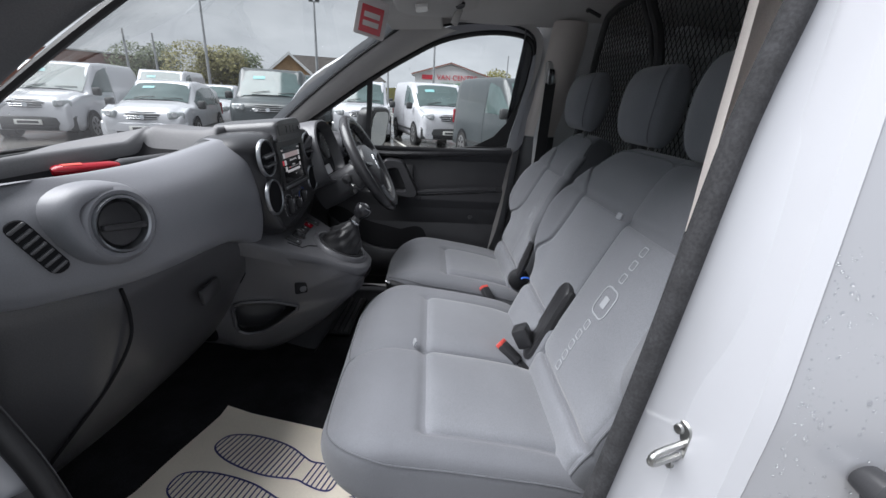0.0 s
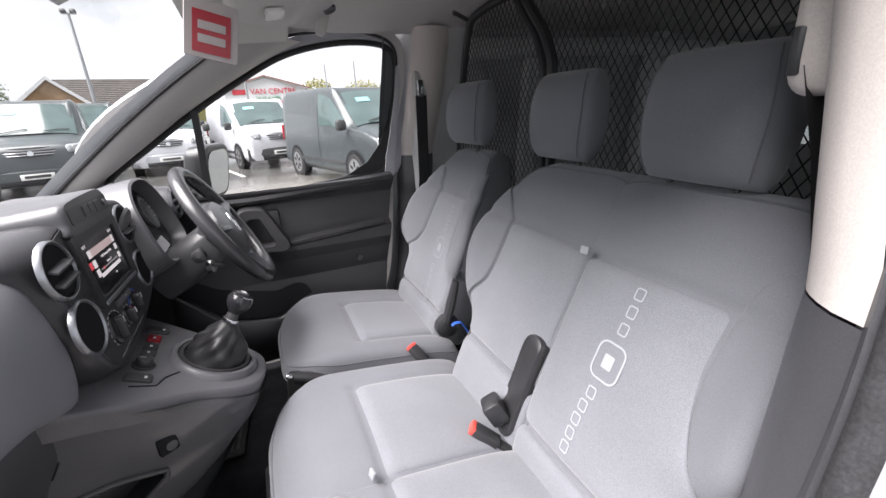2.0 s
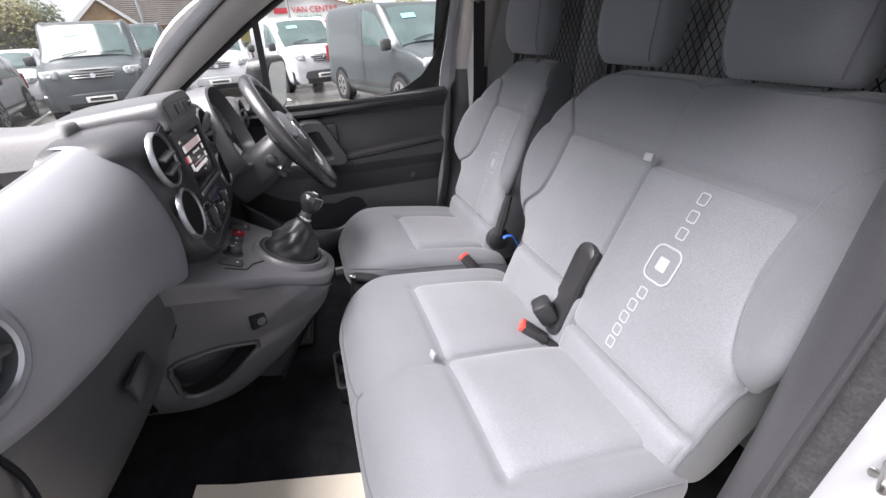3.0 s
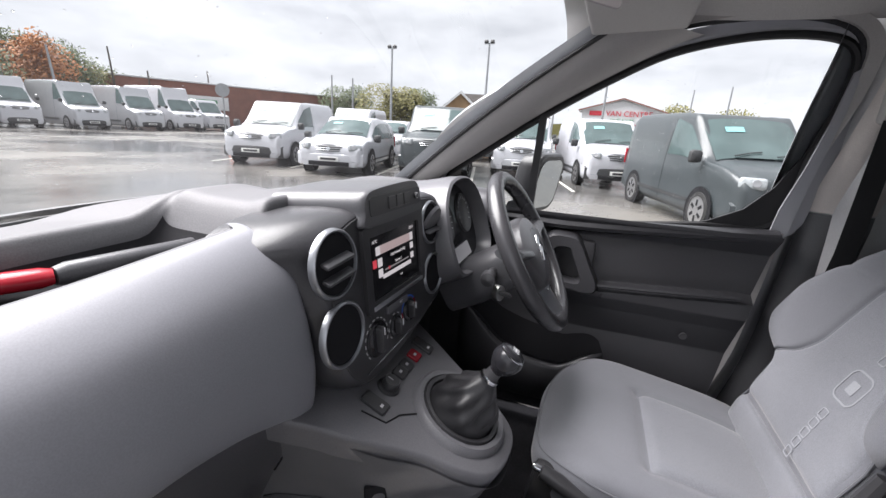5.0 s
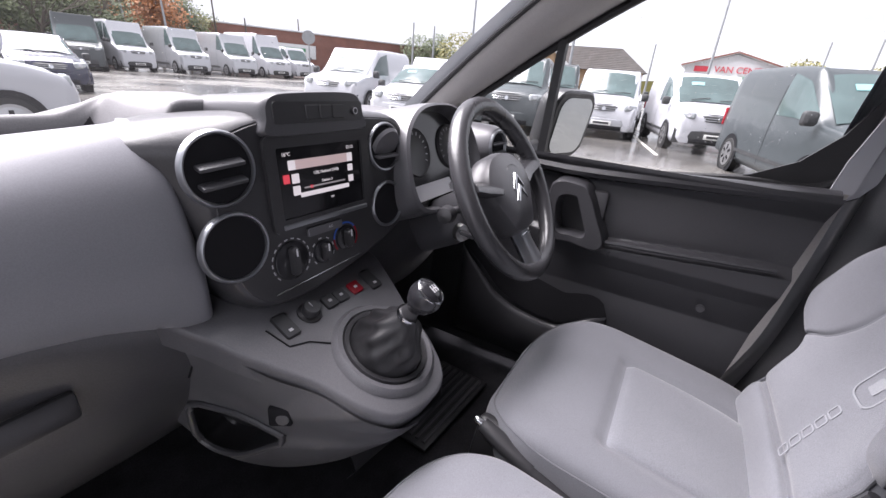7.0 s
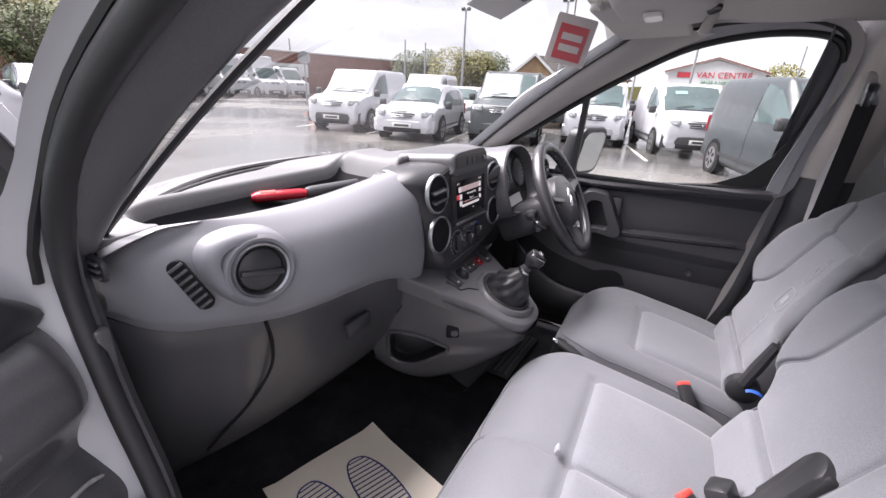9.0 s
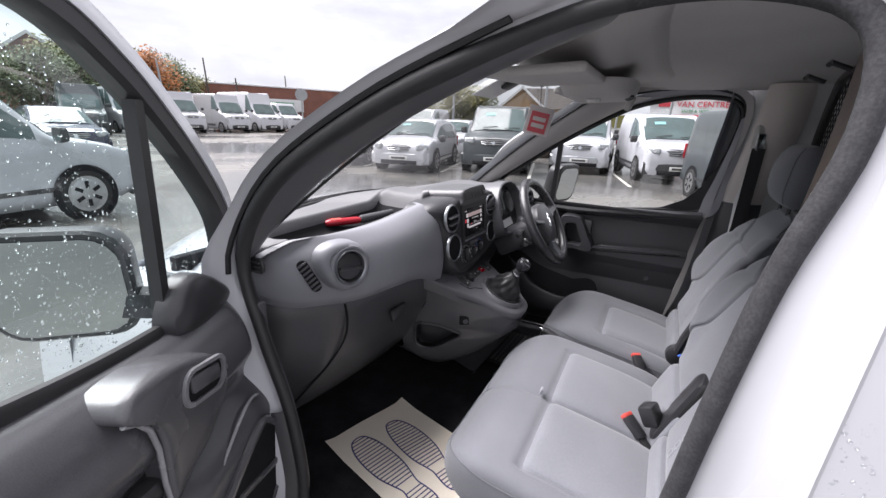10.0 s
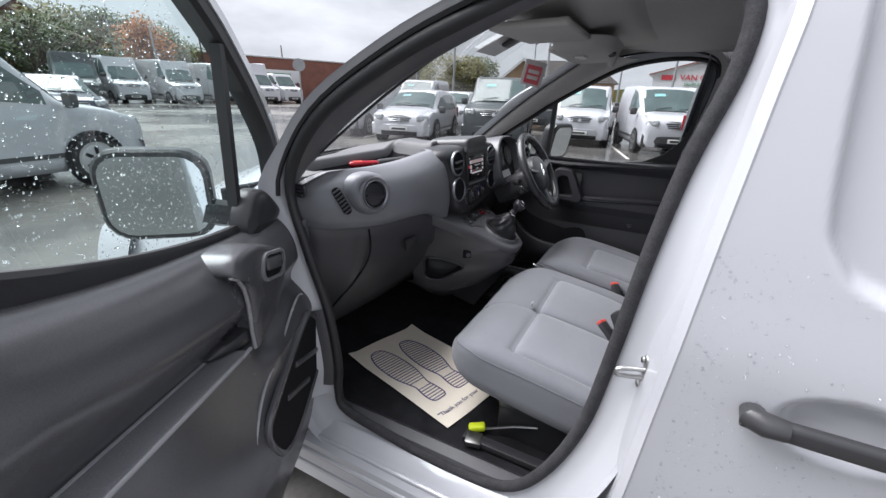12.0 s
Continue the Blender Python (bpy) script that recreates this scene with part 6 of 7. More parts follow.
AFB = AFM @ Matrix.Translation((0, 0, .003)) @ pose(0, 0, 0, 0, 180, 0)
part("print", plate(rrect(.050, .056, .001), .0006, AFB @ Matrix.Translation((0, -.004, .003))), M["red"], af, "red printed square")
for k in (.006, -.012):
    part("print_bar", plate(rrect(.036, .011, .001), .0005, AFB @ Matrix.Translation((0, k - .001, .0036))), M["card"], af)
part("cord", tube([(-.178, .152, 1.53), (-.172, .154, 1.565), (-.165, .157, 1.60)], .0014, 5), M["card"], af)

# torch in the dash tray
rc = thing("hand_torch", "red and black hand torch lying in the dash tray", "torch", (-.34, .73, 1.14))
t0, t1, t2 = Vector((-.408, .748, 1.160)), Vector((-.296, .698, 1.157)), Vector((-.092, .682, 1.152))
part("head", tube([t0, t0.lerp(t1, .08), t0.lerp(t1, .9), t1], [.010, .017, .017, .013], 14, flat=0.7), M["red"], rc, "red plastic head")
part("lens", tube([t0.lerp(t1, .14) + Vector((0, -.003, .0105)), t0.lerp(t1, .42) + Vector((0, -.003, .0105))], .0075, 8, flat=0.4), M["buckle"], rc, "paler lamp window")
part("handle", tube([t1, t1.lerp(t2, .06), t1.lerp(t2, .5), t1.lerp(t2, .95), t2], [.011, .0145, .0140, .0135, .008], 14), M["plastic"], rc, "black rubber handle")

# paper mat
pmat = thing("paper_mat", "cream paper floor mat printed with two blue shoe soles", "paper mat", (-.38, .40, .40))
c1, c2, c4 = Vector((-.512, .702, .402)), Vector((-.172, .606, .402)), Vector((-.660, .172, .402))


def on_mat(a, b, d=0.0):
    p = c1 + (c2 - c1) * a + (c4 - c1) * b
    curl = .012 * max(0, .12 - a) / .12 * max(0, .2 - b) / .2 + .004 * math.sin(5 * a + 3 * b) + .010 * max(0, a - .9) / .1 * max(0, .15 - b) / .15
    return Vector((p.x, p.y, .398 + curl + d))


part("sheet", surface(lambda u, v: on_mat(u, v), 20, 26, .0008), M["paper"], pmat)
SOLE = [(0, 1.0), (.5, .97), (.85, .84), (.98, .66), (.92, .48), (.68, .34), (.55, .26), (.62, .18), (.66, .08), (.5, .01), (0, 0)]


def sole(a0, b0, turn, flip):
    """A striped shoe print whose heel is at (a0, b0) on the mat."""
    ca, sa = math.cos(turn), math.sin(turn)
    wid, leng = .170, .68

    def place(x, y, d):
        x, y = x * wid * flip, y * leng
        return on_mat(a0 + (x * ca + y * sa * 1.35), b0 - (y * ca - x * sa * .7), d)
    left = [(-x * .85, y) for x, y in reversed(SOLE[1:-1])]
    out = catmull([(x, y, 0) for x, y in SOLE + left], 4, True)
    part("sole_outline", tube([place(p.x, p.y, .0022) for p in out], .0024, 5, True, flat=0.5), M["ink"], pmat)
    for i in range(26):
        y = .03 + .94 * i / 25
        if .25 < y < .33:
            continue
        tab = [(0, .5), (.02, .55), (.10, .66), (.18, .62), (.26, .55), (.34, .68), (.48, .92), (.66, .98), (.84, .85), (.97, .45), (1, .1)]
        h = lerp(tab, y) * .96
        part("sole_line", tube([place(-h * .85, y, .0022), place(h, y, .0022)], .0020, 4, flat=0.5), M["ink"], pmat)


sole(.265, .79, -.01, -1)
sole(.575, .81, .085, 1)
mat_m = basis((0, 0, 0), (c2 - c1), (0, 0, 1))
mat_m.translation = on_mat(.05, .90, .002)
lettering('"Thank you for your', .024, mat_m @ pose(0, 0, 0, 0, 0, -2), M["ink"], "printed_text", pmat, .0004, "LEFT")


# ---- outdoors ----
def road_mat():
    m = bpy.data.materials.new("wet_asphalt")
    m.use_nodes = True
    n, l = m.node_tree.nodes, m.node_tree.links
    b = n["Principled BSDF"]
    co = n.new("ShaderNodeTexCoord")
    big, fine = n.new("ShaderNodeTexNoise"), n.new("ShaderNodeTexNoise")
    big.inputs["Scale"].default_value, big.inputs["Detail"].default_value, big.inputs["Roughness"].default_value = .22, 7, .6
    fine.inputs["Scale"].default_value, fine.inputs["Detail"].default_value = 45, 3
    for q in (big, fine):
        l.new(co.outputs["Object"], q.inputs["Vector"])
    r = n.new("ShaderNodeValToRGB")
    r.color_ramp.elements[0].position, r.color_ramp.elements[0].color = .35, (.075, .075, .077, 1)
    r.color_ramp.elements[1].position, r.color_ramp.elements[1].color = .65, (.205, .192, .175, 1)
    l.new(big.outputs["Fac"], r.inputs["Fac"])
    mx = n.new("ShaderNodeMix")
    mx.data_type, mx.blend_type = "RGBA", "MULTIPLY"
    mx.inputs["Factor"].default_value = .4
    l.new(r.outputs[0], mx.inputs["A"])
    l.new(fine.outputs["Fac"], mx.inputs["B"])
    l.new(mx.outputs["Result"], b.inputs["Base Color"])
    rr = n.new("ShaderNodeMapRange")
    rr.inputs["From Min"].default_value, rr.inputs["From Max"].default_value = .4, .62
    rr.inputs["To Min"].default_value, rr.inputs["To Max"].default_value = .08, .34
    l.new(big.outputs["Fac"], rr.inputs["Value"])
    l.new(rr.outputs[0], b.inputs["Roughness"])
    bp = n.new("ShaderNodeBump")
    bp.inputs["Strength"].default_value, bp.inputs["Distance"].default_value = .25, .004
    l.new(fine.outputs["Fac"], bp.inputs["Height"])
    l.new(bp.outputs[0], b.inputs["Normal"])
    return m


M.update(
    asphalt=road_mat(),
    line=mat("road_paint", (.45, .44, .40), .5, var=.2, scale=3, dirt=.7, dirt_color=(.1, .1, .1)),
    silver=mat("silver_paint", (.42, .43, .45), .22, metal=.4, var=.04, coat=.4),
    dark_paint=mat("anthracite_paint", (.046, .054, .058), .34, var=.05, coat=.15),
    navy=mat("navy_paint", (.018, .02, .045), .18, var=.05, coat=.5),
    car_glass=mat("car_glass", (.075, .105, .105), .06, var=.2, scale=2),
    bumper=mat("bumper_plastic", (.035, .036, .038), .55, var=.1, grain=.3, grain_scale=80),
    tyre=mat("tyre", (.018, .018, .018), .8, var=.2, grain=.3, grain_scale=60),
    alloy=mat("alloy", (.42, .42, .43), .3, metal=.8, var=.08),
    headlamp=mat("headlamp", (.30, .32, .33), .06, var=.2, scale=20, coat=.8),
    plate=mat("number_plate", (.68, .68, .66), .4, var=.03),
    plate_y=mat("rear_plate", (.72, .55, .03), .4, var=.03),
    sticker=mat("teal_card", (.20, .42, .43), .5, var=.05),
    brick=mat("red_brick", (.22, .095, .07), .85, var=.18, scale=1.2, grain=.5, grain_scale=14),
    brick_y=mat("buff_brick", (.36, .24, .14), .85, var=.15, scale=2, grain=.4, grain_scale=14),
    roof=mat("roof_tiles", (.085, .075, .07), .8, var=.2, scale=1.5, grain=.5, grain_scale=9),
    render=mat("white_cladding", (.62, .63, .64), .6, var=.04, scale=.6, dirt=.15),
    sign_red=mat("sign_red", (.55, .03, .05), .5, var=.05),
    sign_grn=mat("sign_green", (.06, .25, .12), .5, var=.05),
    pole=mat("galvanised", (.30, .31, .32), .5, metal=.6, var=.1),
    timber=mat("timber_pole", (.07, .06, .05), .85, var=.15),
    bark=mat("bark", (.08, .065, .05), .9, var=.25, scale=6, grain=.5, grain_scale=40),
    leaf_g=mat("green_leaves", (.055, .075, .022), .7, var=.35, scale=2.5),
    leaf_o=mat("orange_leaves", (.30, .11, .025), .7, var=.35, scale=2.5),
    leaf_y=mat("olive_leaves", (.13, .12, .03), .7, var=.35, scale=2.5),
    cone=mat("orange_cone", (.65, .12, .03), .5, var=.1),
)

tagged(finish("ground", surface(lambda u, v: Vector(((u - .5) * 700 * abs(2 * u - 1) ** .8 + .0, (v - .5) * 700 * abs(2 * v - 1) ** .8, 0)), 60, 60), M["asphalt"]), "wet asphalt of a van sales lot with puddles", "ground", kind="structure")
for k in range(7):
    y = 10.9 - 2.55 * k
    solo("bay_line", rbox(4.6, .09, .004, pose(11.2 + .3 * k, y + .3, .003, 0, 0, 14), 0), M["line"], "worn white parking bay line", "bay line", "bay lines", "structure")


def vehicle(name, label, category, L, W, H, bonnet_h, ws_base, ws_top, paint, m, van_=True, nose=.42, wheel_r=.31, belt=None, side_glass=None, bumper=True, grille_paint=None, roof_drop=0.0, sticker=True, wheelbase=.62, ws_h=None):
    """A parked vehicle, built facing local +x on the ground at local z = 0, then set at m. ws_base, ws_top: metres from the nose."""
    root = thing(name, label, category)
    belt = belt or H * .56
    # stations from tail to nose: x, roof height, half width, tumble, belt
    hw = W / 2
    ws_h = ws_h or H - .10
    x_t, x_b = L / 2 - ws_top, L / 2 - ws_base
    tv = .87 if van_ else .76
    S = [(-L / 2, H - .20 - roof_drop, hw * .90, .86, belt), (-L / 2 + .05, H - .06 - roof_drop, hw * .96, .88, belt), (-L / 2 + .30, H - roof_drop * .6, hw, tv, belt), (-L * .1, H, hw, tv, belt), (x_t - .45 - (H - ws_h) * .5, H - .005, hw, tv, belt),
         (x_t - .06 - (H - ws_h) * .3, H - .035, hw, tv - .01, belt), (x_t, ws_h, hw, tv - .02, belt), (x_b, bonnet_h + .02, hw * .985, .84, min(belt, bonnet_h - .03)), (x_b + ws_base * .45, bonnet_h - .035, hw * .97, .82, bonnet_h - .11), (L / 2 - .22, bonnet_h - .11, hw * .95, .80, bonnet_h - .20), (L / 2 - .07, bonnet_h - .19, hw * .90, .80, bonnet_h - .27), (L / 2 - .01, bonnet_h - .30, hw * .84, .84, bonnet_h - .36), (L / 2, .56, hw * .80, .86, .50)]

    def at_x(x):
        for a, b in zip(S, S[1:]):
            if x <= b[0]:
                t = max(0.0, (x - a[0]) / (b[0] - a[0]))
                return [p + (q - p) * t for p, q in zip(a[1:], b[1:])]
        return S[-1][1:]

    def section(x, n=5):
        zt, w, tum, bl = at_x(x)
        zb = .20 if abs(x) < L / 2 - .3 else .24
        zc = max(bl + .01, zt - .07)
        pts = [(w * .90, zb), (w, zb + .12), (w * 1.0, (zb + bl) / 2), (w * .985, bl), (w * tum, zc), (w * tum * .72, zt - .008), (0, zt)]
        pts = pts + [(-a, b) for a, b in reversed(pts[:-1])]
        return [(p.x, p.y) for p in catmull([(a, b, 0) for a, b in pts], n)]

    xs = sorted({round(s[0], 3) for s in S} | {round(-L / 2 + L * i / 40, 3) for i in range(1, 40)})
    body = loft([[Vector((x, a, b)) for a, b in section(x)] for x in xs], True, True)
    bd = part("body", body, paint, root, "", 50)

    def patch(x0, x1, a0, a1, off, nu=10, nv=8):
        """A piece of the body's skin, lifted off by off: x0..x1 along, a0..a1 round the section (0..12)."""
        def f(u, v):
            x = x0 + (x1 - x0) * u
            a = (a0[0] + (a0[1] - a0[0]) * u) * (1 - v) + (a1[0] + (a1[1] - a1[0]) * u) * v
            sec = section(x)
            w = min(a * 5, len(sec) - 1.001)
            i = int(w)
            r = w - i
            p = (sec[i][0] + (sec[i + 1][0] - sec[i][0]) * r, sec[i][1] + (sec[i + 1][1] - sec[i][1]) * r)
            c = Vector((0, 0, H * .5))
            q = Vector((0, p[0], p[1] - H * .45)).normalized()
            return Vector((x, p[0], p[1])) + q * off
        return surface(f, nu, nv)
    # windscreen
    def wsf(u, v):
        k = 2 * u - 1
        x = x_b + .01 + (x_t - x_b) * (.02 + .96 * v)
        zt, w, tum, bl = at_x(x)
        return Vector((x + .012 - .012 * k * k, k * w * tum * .955, zt + .034 - .060 * abs(k) ** 3))
    part("windscreen", surface(wsf, 10, 8), M["car_glass"], root, "dark wet windscreen")
    for k in (.18, .62):
        part("wiper", tube([wsf(k, .03) + Vector((.02, 0, .02)), wsf(k + .18, .10) + Vector((.016, 0, .016)), wsf(k + .30, .13) + Vector((.014, 0, .014))], .010, 5), M["bumper"], root)
    if sticker:
        part("price_card", surface(lambda u, v: wsf(.20 + .20 * u, .64 + .13 * v) + Vector((.006, 0, .008)), 2, 2), M["sticker"], root, "teal price card in the windscreen")
    for s, lo, hi in ((1, 3.12, 3.93), (-1, 8.88, 8.07)):
        g0, g1 = (x_t - .62, x_b - .28) if van_ else (-L * .30, x_b - .25)
        part("side_window", patch(g0, g1, (lo, lo), (hi, hi - .35 * (hi - lo)), .006), M["car_glass"], root, "dark side window")
        if not van_ or side_glass:
            part("side_window", patch(-L / 2 + .45, g0 - .12, (lo, lo), (hi, hi), .006), M["car_glass"], root, "dark side window")
        part("door_gap", patch(g0 - .05, g0 - .035, (1.0, 1.0), (hi, hi), .004, 2, 8) if s > 0 else patch(g0 - .05, g0 - .035, (11.0, 11.0), (hi, hi), .004, 2, 8), M["hole"], root)
        a = (1.35, 1.55) if s > 0 else (10.65, 10.45)
        part("rub_strip", patch(-L * .30, L * .22, (a[0], a[0]), (a[1], a[1]), .012, 6, 2), M["bumper"], root)
        mx_ = basis((x_b - .12, s * (W / 2 + .10), belt + .10), (0, 1, 0), (-1, 0, 0))
        mi = part("wing_mirror", loft([[mx_ @ Vector((x * k, y * k, d)) for x, y in rrect(.19, .20, .05)] for k, d in ((.9, .0), (1, -.02), (.9, -.09), (.5, -.12))]), M["bumper"], root)
        hm_ = pose(L / 2 - .105, s * W * .365, bonnet_h - .265, 0, -12, s * 24)
        hl = part("headlight", rbox(.16, .34, .17, hm_, .05, 3), M["headlamp"], root, "clear headlight")
        part("fog_lamp", lathe([(.05, 0), (.045, .012), (.0001, .006)], pose(L / 2 - .015, s * W * .36, .38) @ basis((0, 0, 0), (0, 1, 0), (1, 0, 0)), 12), M["hole"], root)
        part("lamp_bowl", lathe([(.055, 0), (.05, .01), (.0001, .004)], hm_ @ basis((.078, -s * .04, 0), (0, 1, 0), (1, 0, 0)), 14), M["alloy"], hl)
    # front end
    if bumper:
        part("front_bumper", loft([[Vector((L / 2 + dx - .14 * abs(k) ** 3, k * W * .485, z)) for dx, z in ((-.08, .22), (.035, .26), (.05, .40), (.04, .52), (-.02, .56))] for k in (-1, -.8, -.4, 0, .4, .8, 1)], False, False), grille_paint or M["bumper"], root, "front bumper")
    gz = bonnet_h - .31
    part("bonnet_gap", tube([Vector((L / 2 - .045 - .16 * abs(k) ** 2.5, k * W * .37, bonnet_h - .205)) for k in (-1, -.5, 0, .5, 1)], .008, 5), M["hole"], root)
    part("lower_intake", loft([[Vector((L / 2 + dx - .14 * abs(k * .6) ** 3, k * W * .30, z)) for dx, z in ((.040, .245), (.058, .27), (.060, .335), (.050, .355))] for k in (-1, -.5, 0, .5, 1)], False, False), M["hole"], root, "dark lower air intake")
    gr = part("grille", loft([[Vector((L / 2 + dx - .10 * abs(k) ** 2.5, k * W * .30, gz + z)) for dx, z in ((-.01, -.07), (.02, -.05), (.01, .06), (-.03, .08))] for k in (-1, -.5, 0, .5, 1)], False, False), M["bumper"], root, "dark grille")
    for dz in (-.03, .02):
        part("grille_bar", tube([Vector((L / 2 + .022 - .10 * abs(k) ** 2.5, k * W * .29, gz + dz)) for k in (-1, -.5, 0, .5, 1)], .008, 6), M["chrome"], gr)
    part("badge", lathe([(.055, 0), (.05, .012), (.0001, .014)], basis((L / 2 + .03, 0, gz), (0, 1, 0), (1, 0, .1)), 20), M["chrome"], gr)
    pl = part("number_plate", rbox(.012, .52, .11, pose(L / 2 + .062, 0, .42), .003), M["plate"], root)
    part("plate_bars", rbox(.004, .40, .055, pose(L / 2 + .069, 0, .42), 0), M["black"], pl)
    part("rear_plate", rbox(.012, .52, .11, pose(-L / 2 - .01, 0, .60), .003), M["plate_y"], root)
    part("rear_bumper", rbox(.10, W * .95, .26, pose(-L / 2, 0, .42), .03), grille_paint or M["bumper"], root)
    for s in (-1, 1):
        part("tail_lamp", rbox(.06, .14, .34, pose(-L / 2 + .03, s * (W / 2 - .08), H * .52), .02), M["red"], root, "red tail lamp")
    # wheels
    for x in (L / 2 - nose - .42, L / 2 - nose - .42 - L * wheelbase):
        for s in (-1, 1):
            wm = basis((x, s * (W / 2 - .10), wheel_r), (1, 0, 0), (0, s, 0))
            part("wheel_arch", lathe([(wheel_r + .07, .112), (wheel_r + .07, .116), (.02, .116)], wm, 28), M["hole"], root)
            wh = part("wheel", lathe([(wheel_r - .09, -.1), (wheel_r - .02, -.10), (wheel_r, -.07), (wheel_r, .085), (wheel_r - .02, .125), (wheel_r - .085, .13), (wheel_r - .09, .11)], wm, 28, None, False), M["tyre"], root, "wet black tyre")
            part("rim", lathe([(wheel_r - .085, .128), (wheel_r - .10, .122), (wheel_r - .12, .128), (.06, .135), (.0001, .14)], wm, 28), M["alloy"], wh)
            for k in range(6):
                part("rim_slot", rbox(.05, .10, .004, wm @ pose(0, 0, 0, 0, 0, 60 * k) @ Matrix.Translation((0, .125, .1335)), 0), M["hole"], wh)
    root.matrix_basis = m
    for o in root.children:
        o.matrix_parent_inverse = Matrix()
    return root


def at(x, y, heading):
    """The pose of a vehicle whose nose points to heading degrees, its middle at x, y."""
    return pose(x, y, 0, 0, 0, heading)


def nose_at(x, y, heading, L):
    a = radians(heading)
    return at(x - L / 2 * math.cos(a), y - L / 2 * math.sin(a), heading)


HD = 194
vehicle("small_van", "white small van with black bumper, parked", "van", 4.4, 1.79, 1.82, 1.10, .98, 1.62, M["white"], nose_at(8.9, 9.1, HD, 4.4))
vehicle("hatchback", "white hatchback with teal windscreen card, parked", "car", 4.0, 1.74, 1.48, .97, 1.0, 1.75, M["white"], nose_at(8.55, 6.35, HD, 4.0), van_=False, grille_paint=M["white"], roof_drop=.12)
vehicle("hatchback", "white hatchback parked behind another", "car", 4.0, 1.74, 1.48, .97, 1.0, 1.75, M["white"], nose_at(13.4, 7.4, HD, 4.0), van_=False, grille_paint=M["white"], roof_drop=.12)
vehicle("mid_van", "dark grey van, parked in the row", "van", 4.9, 1.95, 1.95, 1.18, 1.0, 1.7, M["dark_paint"], nose_at(10.2, 4.2, HD, 4.9), grille_paint=M["dark_paint"])
vehicle("small_van", "silver and white small van, parked", "van", 4.4, 1.79, 1.82, 1.10, .98, 1.62, M["white"], nose_at(12.0, 2.1, HD - 6, 4.4), grille_paint=M["silver"])
vehicle("small_van", "white small van with dark bumper, parked", "van", 4.25, 1.83, 1.84, 1.12, .95, 1.6, M["white"], nose_at(11.4, -.60, HD + 2, 4.25))
vehicle("mid_van", "anthracite van parked across the bays", "van", 4.4, 1.82, 1.84, 1.10, .98, 1.65, M["dark_paint"], at(8.45, -2.05, 196), grille_paint=M["dark_paint"])
vehicle("small_van", "white small van standing side on, wet", "van", 4.3, 1.83, 1.84, 1.08, .98, 1.62, M["white"], nose_at(2.2, 7.9, 7, 4.3), wheel_r=.33)
vehicle("hatchback", "navy blue hatchback, parked wet", "car", 4.1, 1.75, 1.48, .97, 1.0, 1.75, M["navy"], nose_at(4.75, 14.9, 258, 4.1), van_=False, grille_paint=M["navy"], roof_drop=.1, sticker=False)
SP = dict(L=5.9, W=1.99, H=2.68, bonnet_h=1.34, ws_base=.85, ws_top=1.40, van_=True, wheel_r=.34, belt=1.48, sticker=False, ws_h=2.12)


def big(label, paint, m, **kw):
    a = dict(SP)
    a.update(kw)
    return tagged(vehicle("large_van", label, "van", a.pop("L"), a.pop("W"), a.pop("H"), a.pop("bonnet_h"), a.pop("ws_base"), a.pop("ws_top"), paint, m, **a), group="large vans in a row")


SPH = 262
big("white high-roof minibus, parked", M["white"], nose_at(13.9, 29.0, SPH, 5.9), side_glass=True)
big("white and silver high-roof van, parked", M["silver"], nose_at(17.0, 28.4, SPH, 5.9))
big("silver high-roof van, parked", M["silver"], nose_at(20.2, 27.9, SPH, 5.9))
big("white box van, parked", M["white"], nose_at(23.1, 27.8, SPH, 6.6), L=6.6, H=2.95, W=2.1)
big("white flatbed van, parked", M["white"], nose_at(25.7, 27.9, SPH, 5.4), L=5.4, H=2.3, ws_h=2.1)
big("dark grey high-roof van, parked", M["dark_paint"], nose_at(10.5, 27.5, 250, 5.9))
big("white van with dark bumper, parked far off", M["white"], nose_at(13.5, 36.5, 250, 5.3), L=5.3, H=2.2, ws_h=2.05)
vehicle("small_van", "white van in the back row with a ladder rack", "van", 4.9, 1.95, 1.95, 1.15, 1.0, 1.7, M["white"], nose_at(17.5, 2.6, HD, 4.9))
vehicle("small_van", "white van in the back row", "van", 4.9, 1.95, 1.95, 1.15, 1.0, 1.7, M["white"], nose_at(15.8, 10.6, HD, 4.9))
vehicle("mid_van", "dark van in the back row", "van", 4.9, 1.95, 2.1, 1.15, 1.0, 1.7, M["dark_paint"], nose_at(17.0, 5.0, HD, 4.9))


def far(deg, dist):
    a = radians(deg)
    return -1.0 + dist * math.cos(a), dist * math.sin(a)


